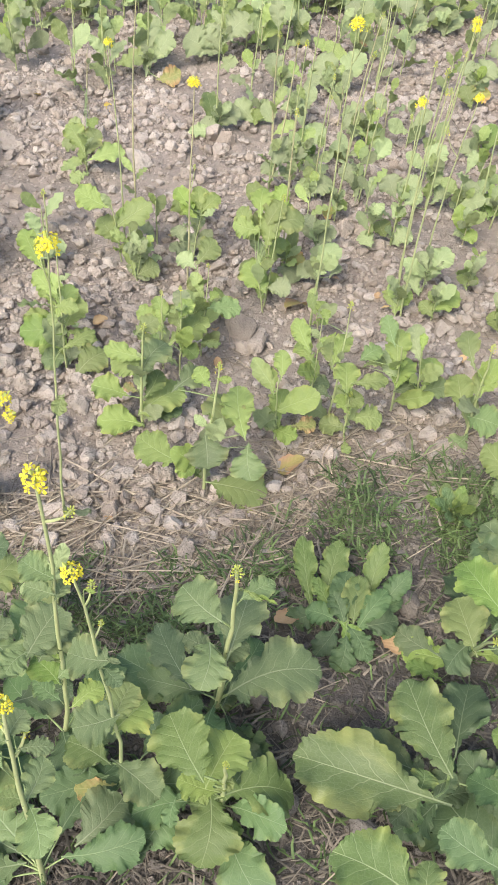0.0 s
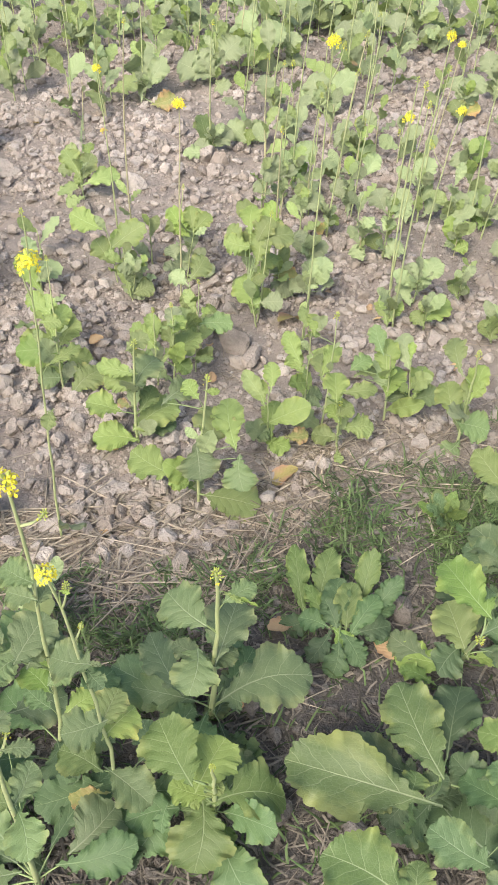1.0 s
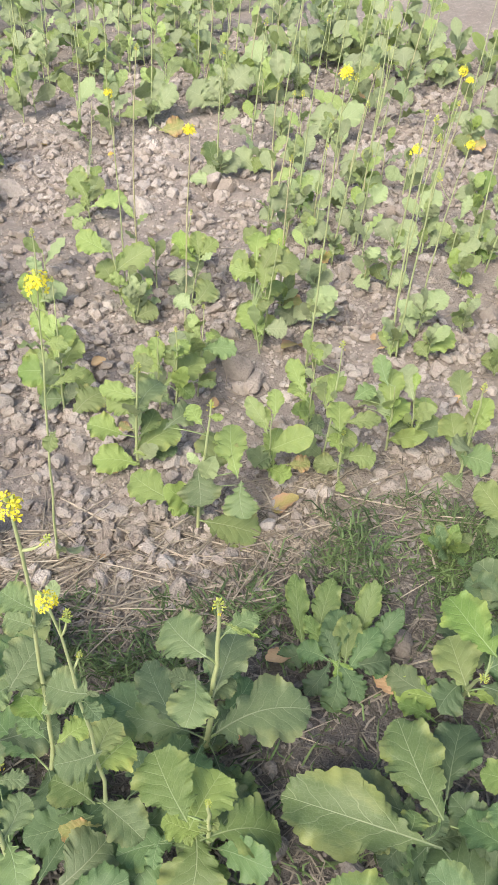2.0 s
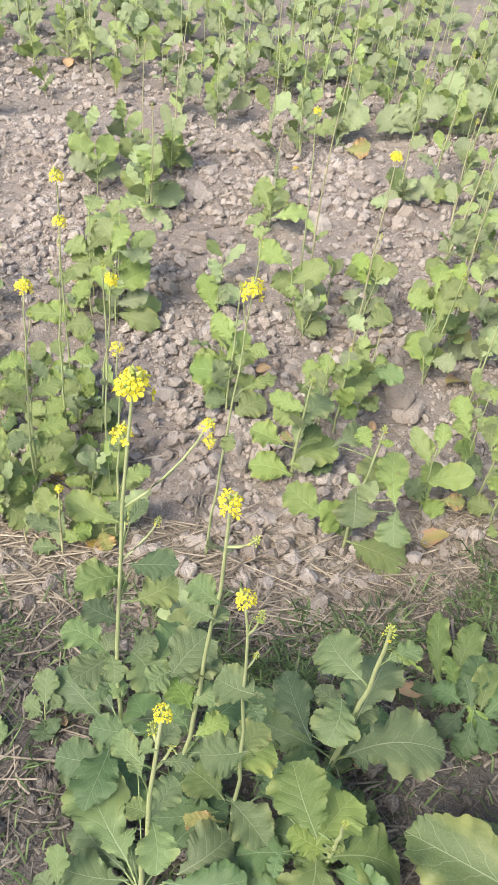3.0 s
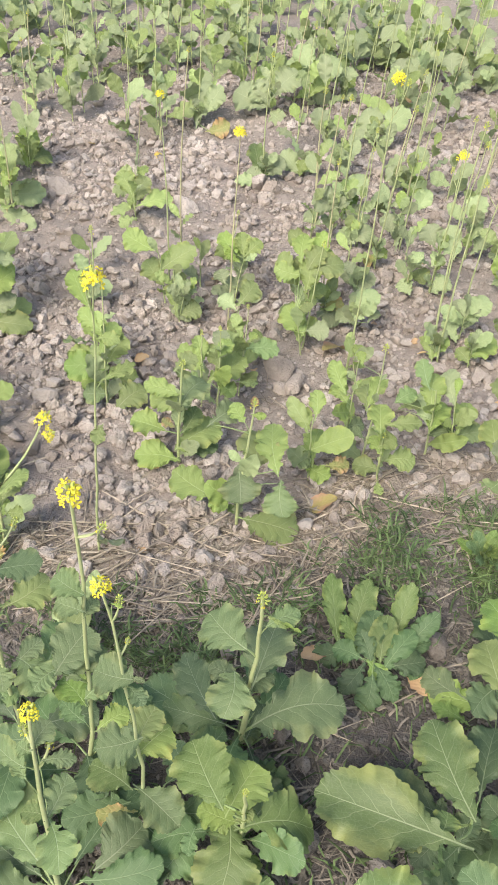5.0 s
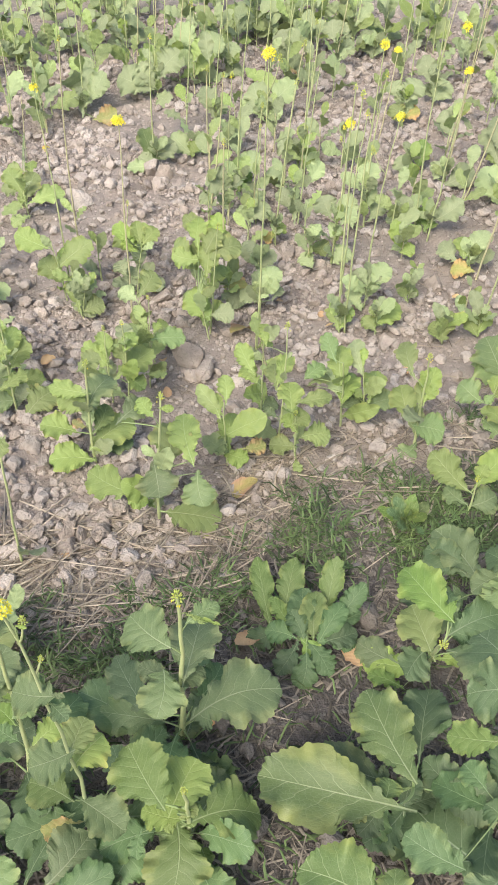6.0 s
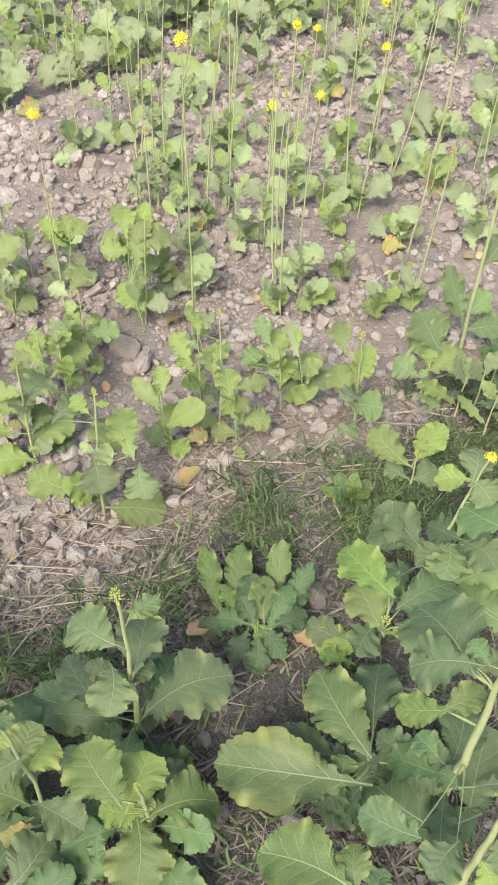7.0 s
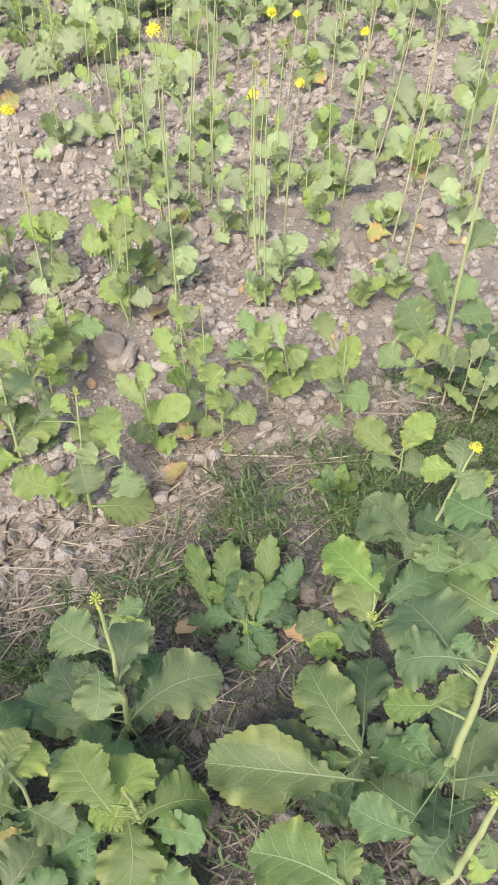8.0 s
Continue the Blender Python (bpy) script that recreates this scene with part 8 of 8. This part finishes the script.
clump(-1.186, 1.777, 4, 0.08, 0.09, 'leaf_green')
clump(-0.931, 1.631, 4, 0.08, 0.09, 'leaf_green')
clump(-0.887, 1.727, 4, 0.08, 0.09, 'leaf_green')
clump(-0.766, 1.657, 4, 0.08, 0.09, 'leaf_green')
clump(-0.888, 1.480, 4, 0.08, 0.09, 'leaf_green')
clump(-0.829, 1.548, 4, 0.08, 0.09, 'leaf_green')
clump(-0.908, 1.336, 4, 0.08, 0.09, 'leaf_green')
clump(-0.733, 1.337, 4, 0.08, 0.09, 'leaf_green')
clump(-0.663, 1.328, 4, 0.08, 0.09, 'leaf_green')
clump(-0.861, 1.384, 4, 0.08, 0.09, 'leaf_green')
clump(-0.556, 1.983, 4, 0.08, 0.1, 'leaf_green')
clump(-0.672, 2.440, 4, 0.08, 0.1, 'leaf_green')
clump(-0.395, 2.638, 4, 0.064, 0.115, 'leaf_green')
clump(-0.329, 2.241, 4, 0.056, 0.115, 'leaf_green')
clump(0.169, 1.937, 4, 0.056, 0.115, 'leaf_green')
clump(-1.101, 2.507, 5, 0.1, 0.12, 'leaf_green')
clump(-0.943, 2.309, 5, 0.1, 0.12, 'leaf_green')
clump(-1.030, 2.146, 5, 0.1, 0.12, 'leaf_green')
clump(-1.073, 2.829, 5, 0.1, 0.12, 'leaf_green')

fallen(0.113, 1.385, 0.088, 'leaf_orange')
fallen(-0.648, 1.169, 0.072, 'leaf_orange')
fallen(0.132, 2.033, 0.097, 'leaf_orange')
fallen(-1.073, 2.271, 0.053, 'leaf_orange')
fallen(0.846, 2.321, 0.073, 'leaf_orange')
fallen(-0.153, 2.366, 0.047, 'leaf_orange')
fallen(0.701, 2.509, 0.050, 'leaf_orange')
fallen(-0.253, 2.422, 0.047, 'leaf_orange')
fallen(-0.592, 3.395, 0.067, 'leaf_orange')
fallen(-0.579, 3.351, 0.062, 'leaf_orange')
fallen(-0.825, 1.361, 0.051, 'leaf_orange')
fallen(-1.445, 5.975, 0.068, 'leaf_orange')
fallen(-0.905, 3.525, 0.060, 'leaf_orange')
fallen(-2.646, 4.902, 0.082, 'leaf_orange')
fallen(-0.264, 1.684, 0.060, 'leaf_orange')
fallen(-0.374, 3.752, 0.056, 'leaf_orange')
fallen(1.096, 2.685, 0.052, 'leaf_orange')
fallen(1.294, 2.930, 0.038, 'leaf_orange')
fallen(-0.365, 3.830, 0.055, 'leaf_orange')
fallen(-0.213, 4.436, 0.045, 'leaf_orange')
fallen(0.416, 1.621, 0.053, 'leaf_orange')
fallen(0.968, 2.242, 0.043, 'leaf_orange')
fallen(1.044, 2.125, 0.042, 'leaf_orange')
fallen(0.905, 3.592, 0.054, 'leaf_orange')
fallen(0.498, 4.372, 0.084, 'leaf_orange')
fallen(0.825, 1.605, 0.032, 'leaf_orange')
fallen(1.470, 4.646, 0.089, 'leaf_orange')
fallen(-2.035, 4.430, 0.136, 'leaf_withered')
fallen(-1.507, 3.020, 0.046, 'leaf_withered')
fallen(-0.604, 1.236, 0.040, 'leaf_withered')
fallen(-0.970, 1.743, 0.049, 'leaf_withered')
fallen(-0.540, 0.726, 0.025, 'leaf_withered')
fallen(-0.416, 1.939, 0.053, 'leaf_withered')
fallen(-0.786, 1.341, 0.036, 'leaf_withered')
fallen(0.511, 3.364, 0.069, 'leaf_withered')
fallen(0.087, 0.949, 0.050, 'leaf_withered')
fallen(0.295, 0.914, 0.056, 'leaf_withered')
fallen(0.029, 0.804, 0.042, 'leaf_withered')
fallen(0.046, 0.824, 0.036, 'leaf_withered')
fallen(0.012, 0.789, 0.031, 'leaf_withered')
fallen(0.171, 1.608, 0.038, 'leaf_withered')
fallen(0.448, 2.559, 0.038, 'leaf_withered')
fallen(-0.080, 1.783, 0.040, 'leaf_withered')
fallen(0.583, 1.801, 0.037, 'leaf_withered')
fallen(-0.094, 1.924, 0.041, 'leaf_withered')
fallen(-0.309, 1.482, 0.036, 'leaf_withered')
fallen(-0.145, 4.713, 0.059, 'leaf_withered')
fallen(0.343, 4.942, 0.086, 'leaf_withered')
fallen(-0.013, 1.336, 0.026, 'leaf_withered')
fallen(1.091, 2.413, 0.038, 'leaf_withered')
fallen(1.082, 2.133, 0.035, 'leaf_withered')
fallen(0.381, 2.094, 0.034, 'leaf_withered')
fallen(0.796, 2.130, 0.028, 'leaf_withered')
fallen(0.262, 2.180, 0.031, 'leaf_withered')
fallen(1.018, 2.853, 0.038, 'leaf_withered')
fallen(0.690, 2.750, 0.032, 'leaf_withered')
fallen(0.397, 2.031, 0.033, 'leaf_withered')
fallen(-0.296, 1.203, 0.032, 'leaf_withered')


# the rest of the plot, farther out, where no plant can be told from the next
far_leaves = [leaf_shape(140 + i, 16, 2, True) for i in range(8)]
groups = {hue: ([], [], [], [0]) for hue in ("leaf_green", "leaf_grey", "leaf_bright", "stem")}


def far_add(hue, v, f, uv):
    vs, fs, us, n = groups[hue]
    vs.append(np.asarray(v, float)), fs.append(np.asarray(f) + n[0]), us.append(np.asarray(uv, float))
    n[0] += len(v)


for k in range(560):
    y = 4.25 + 7.0 * ((k + dice.random()) / 560) ** 1.2
    x = dice.uniform(-0.68, 0.54) * (y + 0.3)
    if relief(np.array([x]), np.array([y]), 0.7, 21)[0] < -0.45 or (x > 1.3 and y < 5.2):
        continue
    z, tall = floor_at(x, y), dice.random() < 0.5
    height = dice.uniform(0.45, 0.8) if tall else dice.uniform(0.14, 0.22)
    v, f = tube(bezier((x, y, z - 0.01), (x, y, z + height / 2), (x + 0.08 * height, y - 0.15 * height, z + height), 5), [0.0032, 0.003, 0.0027, 0.0022, 0.0016], 4)
    far_add("stem", [p[:] for p in v], f, [(0, 0)] * len(v))
    for q in range(6):
        v, f, uv = dice.choice(far_leaves)
        s, az, el = 0.105 * dice.uniform(0.7, 1.2), dice.uniform(0, 6.28), dice.uniform(0.1, 1.0)
        way = Vector((math.cos(az) * math.cos(el), math.sin(az) * math.cos(el), math.sin(el)))
        flat = way.cross(Vector((dice.uniform(-0.3, 0.3), -0.5, 0.8))).normalized()
        m = Matrix.Translation((x, y, z + 0.03 + 0.32 * q / 8 * dice.random())) @ Matrix((flat, way, flat.cross(way))).transposed().to_4x4() @ Matrix.Diagonal((s * 0.62, s * 1.15, s * 0.8, 1))
        far_add(dice.choice(("leaf_green", "leaf_grey", "leaf_grey", "leaf_bright")), np.array(v) @ np.array(m.to_3x3()).T + np.array(m.translation), f, uv)
far_field = tagged(new("distant_mustard_plants"), "dense green mustard plants filling the far plot", "mustard crop", "", "stuff")
for hue, (vs, fs, us, n) in groups.items():
    ob = part("stems" if hue == "stem" else "foliage", mesh("foliage", np.concatenate(vs), np.concatenate(fs), STEM if hue == "stem" else MATS[hue], np.concatenate(us)), far_field)
    tagged(ob, kind="stuff")

# ---- straw, grass, crumbs ----


def scatter(count, x0, x1, y0, y1, density):
    """Random places, thinned by a density of 0..1."""
    xs, ys = np.zeros(0), np.zeros(0)
    while len(xs) < count:
        x, y = rng.uniform(x0, x1, 40000), rng.uniform(y0, y1, 40000)
        ok = rng.rand(40000) < density(x, y)
        xs, ys = np.append(xs, x[ok]), np.append(ys, y[ok])
    return xs[:count], ys[:count]


def blades(name, label, category, material, places, length, width, rise, curl=0.0):
    """Many thin strips, each a shallow roof in section, that lie on the soil or rise from it."""
    x, y = places
    n = len(x)
    az = rng.uniform(0, 2 * math.pi, n)
    d = np.stack([np.cos(az), np.sin(az), 0 * az], -1)
    s = np.stack([-d[:, 1], d[:, 0], 0 * az], -1) * width[:, None]
    up = np.array([0, 0, 1.0])
    c = np.stack([x, y, ground_height(x, y) + 0.003], -1)
    mid = c + d * (length * 0.5)[:, None] + up * (rise * length * 0.62)[:, None]
    end = c + d * (length * (1 - 0.3 * curl))[:, None] + up * (rise * length * (1 - curl))[:, None]
    mid += s * (rng.normal(0, 1, n) * length * 0.1 / width)[:, None]
    for p in (mid, end):
        p[:, 2] = np.maximum(p[:, 2], ground_height(p[:, 0], p[:, 1]) + 0.004)
    lift, tip = up * (width * 0.4)[:, None], 0.25 if curl else 0.9
    v = np.stack([c - s, c + lift, c + s, mid - s, mid + lift, mid + s, end - s * tip, end + lift * tip, end + s * tip], 1).reshape(-1, 3)
    q = np.array([(0, 1, 4, 3), (1, 2, 5, 4), (3, 4, 7, 6), (4, 5, 8, 7)])
    f = (q[None] + (np.arange(n) * 9)[:, None, None]).reshape(-1, 4)
    return tagged(new(name, mesh(name, v, f, material)), label, category, "", "stuff")


def straw_density(x, y):
    d = strip(x, y)
    keep = np.where((d > -0.04) & (d < 0.26), np.where(x < 0.25, 1.0, 0.45), np.where(d < 0.3, 0.0, 0.06))
    return keep * np.where(relief(x, y, 0.16, 31) > -0.1, 1.0, 0.35)


def dark_straw_density(x, y):
    return np.where(strip(x, y) < 0.02, 0.9, 0.0) * np.where(relief(x, y, 0.16, 31) > -0.1, 1.0, 0.4)


def grass_density(x, y):
    d, deep = strip(x, y), 0.13 + 0.12 * ramp(x, 0.15, 0.4)
    n = relief(x, y, 0.13, 33) + 0.5 * relief(x, y, 0.05, 34)
    dense = np.where((d > -deep) & (d < 0.02 - 0.08 * (1 - ramp(x, 0.1, 0.35))), np.where(n > 0.0, 0.75, 0.10), np.where((d > -deep - 0.08) & (d < 0.08) & (n > 0.1), 0.35, 0.0))
    dense *= 1 - 0.65 * ramp(-x, 0.25, 0.5)
    tuft = np.exp(-(((x - 0.50) / 0.13) ** 2 + ((y - 1.20) / 0.13) ** 2) ** 2) + 0.8 * np.exp(-(((x - 0.86) / 0.2) ** 2 + ((y - 1.62) / 0.12) ** 2) ** 2)
    dense = np.maximum(dense, 1.1 * tuft * np.where(n > -0.5, 1.0, 0.25))
    return np.maximum(dense, np.where(d < 0, 0.07, 0.0))


def stalk_density(x, y):
    d = strip(x, y)
    keep = np.where((d > -0.02) & (d < 0.28), np.where(x < 0.3, 1.0, 0.35), np.where(np.abs(d) < 0.45, 0.08, np.where(d < 0, 0.02, 0.0)))
    return keep * np.where(relief(x, y, 0.2, 35) > -0.2, 1.0, 0.3)


N = 11000
blades("straw_litter", "scattered dry straw and stalk bits on the soil", "straw", STRAW, scatter(N, -1.3, 1.4, 0.25, 3.2, straw_density),
       0.008 + 0.10 * rng.rand(N) ** 2.6, 0.0004 + 0.0016 * rng.rand(N) ** 2, rng.uniform(-0.02, 0.2, N))
N = 17000
blades("old_straw", "matted dark straw between the mustard plants", "straw", DARK_STRAW, scatter(N, -1.3, 1.4, 0.25, 1.5, dark_straw_density),
       0.010 + 0.09 * rng.rand(N) ** 2.2, 0.0005 + 0.0022 * rng.rand(N) ** 2, rng.uniform(-0.02, 0.2, N))
N = 9500
blades("short_grass", "short dark green grass on the strip between plots", "grass", GRASS, scatter(N, -1.2, 1.3, 0.3, 1.6, grass_density),
       rng.uniform(0.014, 0.060, N), rng.uniform(0.0011, 0.0024, N), rng.uniform(0.15, 1.0, N), 0.35)

N = 900
blades("coarse_straw", "pale broken stalks of old straw strewn along the strip", "straw", STALK, scatter(N, -1.1, 1.1, 0.3, 1.9, stalk_density),
       0.025 + 0.10 * rng.rand(N) ** 1.8, rng.uniform(0.0009, 0.0025, N), rng.uniform(0.0, 0.16, N))

# the longest stalks lie singly
STALKS = []
for i in range(6):
    r = random.Random(300 + i)
    line = bezier((-0.5, 0, 0), (r.uniform(-0.2, 0.2), r.uniform(-3, 3), r.uniform(1, 5)), (0.5, 0, 0), 6)
    v, f = tube(line, [0.8, 1.0, 1.0, 0.95, 0.9, 0.7], 6)
    STALKS.append(mesh("straw_stalk", v, f, STALK))
sx, sy = scatter(300, -0.95, 0.85, 0.45, 1.75, stalk_density)
for k in range(300):
    long, thin = 0.045 + 0.11 * rng.rand() ** 1.6, rng.uniform(0.0009, 0.0019)
    ob = part("straw_stalk", STALKS[k % 6], ground)
    ob.matrix_local = pose(sx[k], sy[k], floor_at(sx[k], sy[k]) + 0.009, 0, rng.uniform(-5, 5), rng.normal(20, 38)) @ Matrix.Diagonal((long, thin, thin, 1))

area = 112000
cx, cy = rng.uniform(-3.0, 2.3, area), rng.uniform(0.25, 5.2, area)
d, n = strip(cx, cy), relief(cx, cy, 0.35, 41)
keep = np.where(d > 0.22, np.where(n > 0.0, 1.0, 0.35), np.where(d > 0.02, 0.75, 0.6)) * (np.abs(cx + 0.05 + 0.1 * cy) < 0.65 + 0.45 * cy) * np.clip(1.5 - 0.22 * cy, 0.4, 1)
ok = rng.rand(area) < keep
cx, cy = cx[ok], cy[ok]
kinds = np.arange(len(cx)) % 10 < 4
cs = np.where(kinds, 0.010 + 0.040 * rng.rand(len(cx)) ** 2.3, 0.004 + 0.009 * rng.rand(len(cx)) ** 1.3)
cs *= np.where((strip(cx, cy) < 0.1) & kinds, 0.55, 1.0)
LOW = []
for i in range(20):
    bm = bmesh.new()
    bmesh.ops.create_icosphere(bm, subdivisions=1, radius=0.5)
    LOW.append((np.array([v.co[:] for v in bm.verts]) * rng.uniform(0.7, 1.25, 3) * (1 + 0.7 * (rng.rand(len(bm.verts), 1) - 0.5)), np.array([[v.index for v in f.verts] for f in bm.faces])))
    bm.free()
places = np.stack([cx, cy, ground_height(cx, cy) + cs * 0.22], -1)
big = kinds & (cs > 0.0215) & (cy < 3.0)
v, f = joined(LOW, places[~big], cs[~big])
w, g = joined(CLODS, places[big], cs[big])
v, f = np.concatenate([v, w]), np.concatenate([f, g + len(v)])
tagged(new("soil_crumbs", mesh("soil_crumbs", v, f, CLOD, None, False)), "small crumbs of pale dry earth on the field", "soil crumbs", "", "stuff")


def clod(x, y, size, seed):
    ob = part("clod", CLOD_MESHES[seed % 14], ground)
    r = random.Random(seed * 7 + 1)
    ob.matrix_local = pose(x, y, floor_at(x, y) + size * 0.2, r.uniform(0, 360), r.uniform(0, 360), r.uniform(0, 360)) @ Matrix.Diagonal((size, size * r.uniform(0.75, 1.1), size * r.uniform(0.6, 0.9), 1))


clod(-0.387, 1.516, 0.063, 1000)
clod(-0.647, 1.744, 0.077, 1003)
clod(-0.577, 1.654, 0.074, 1006)
clod(-0.511, 1.637, 0.060, 1009)
clod(-0.629, 1.527, 0.059, 1012)
clod(-0.919, 3.049, 0.114, 1015)
clod(-0.456, 1.896, 0.065, 1018)
clod(-0.617, 2.092, 0.066, 1021)
clod(-0.572, 1.557, 0.049, 1024)
clod(-0.196, 1.355, 0.065, 1027)
clod(-0.715, 0.967, 0.056, 1030)
clod(-0.688, 1.024, 0.059, 1033)
clod(-0.807, 1.046, 0.058, 1036)
clod(-0.588, 0.516, 0.073, 1039)
clod(-0.537, 0.667, 0.040, 1042)
clod(-0.533, 0.612, 0.037, 1045)
clod(-0.610, 0.556, 0.039, 1048)
clod(-0.843, 2.531, 0.054, 1051)
clod(-0.845, 2.713, 0.052, 1054)
clod(-0.273, 1.275, 0.058, 1057)
clod(-0.070, 1.284, 0.038, 1060)
clod(-0.852, 2.082, 0.059, 1063)
clod(-0.438, 2.272, 0.057, 1066)
clod(-0.015, 1.934, 0.107, 1069)
clod(0.022, 1.862, 0.098, 1072)
clod(0.308, 2.475, 0.076, 1075)
clod(0.129, 1.392, 0.059, 1078)
clod(0.173, 1.422, 0.039, 1081)
clod(0.081, 1.346, 0.038, 1084)
clod(-0.192, 1.350, 0.059, 1087)
clod(-0.298, 1.284, 0.065, 1090)
clod(0.078, 1.258, 0.037, 1093)
clod(-0.094, 1.298, 0.035, 1096)
clod(-0.108, 3.096, 0.091, 1099)
clod(-0.151, 3.131, 0.087, 1102)
clod(0.027, 0.787, 0.069, 1105)
clod(0.279, 0.559, 0.069, 1108)
clod(-0.101, 2.257, 0.072, 1111)
clod(-0.129, 3.030, 0.075, 1114)
clod(-0.416, 2.918, 0.122, 1117)
clod(0.993, 2.880, 0.074, 1120)
clod(0.545, 1.929, 0.072, 1123)
clod(0.749, 2.221, 0.068, 1126)
clod(1.080, 3.300, 0.110, 1129)
clod(1.031, 2.193, 0.061, 1132)
clod(1.060, 2.401, 0.061, 1135)
clod(0.074, 0.729, 0.036, 1138)
made = 0
while made < 250:
    x, y = rng.uniform(-1.3, 1.4), 0.4 + 2.9 * rng.rand() ** 1.2
    if abs(x) > 0.6 + 0.4 * y or (strip(x, y) < 0.15 and rng.rand() > 0.25):
        continue
    if relief(np.array([x]), np.array([y]), 0.35, 41)[0] < -0.2 and rng.rand() < 0.7:
        continue
    clod(x, y, (0.03 if y > 2.3 else 0.035) + 0.035 * rng.rand() ** 2, made)
    made += 1
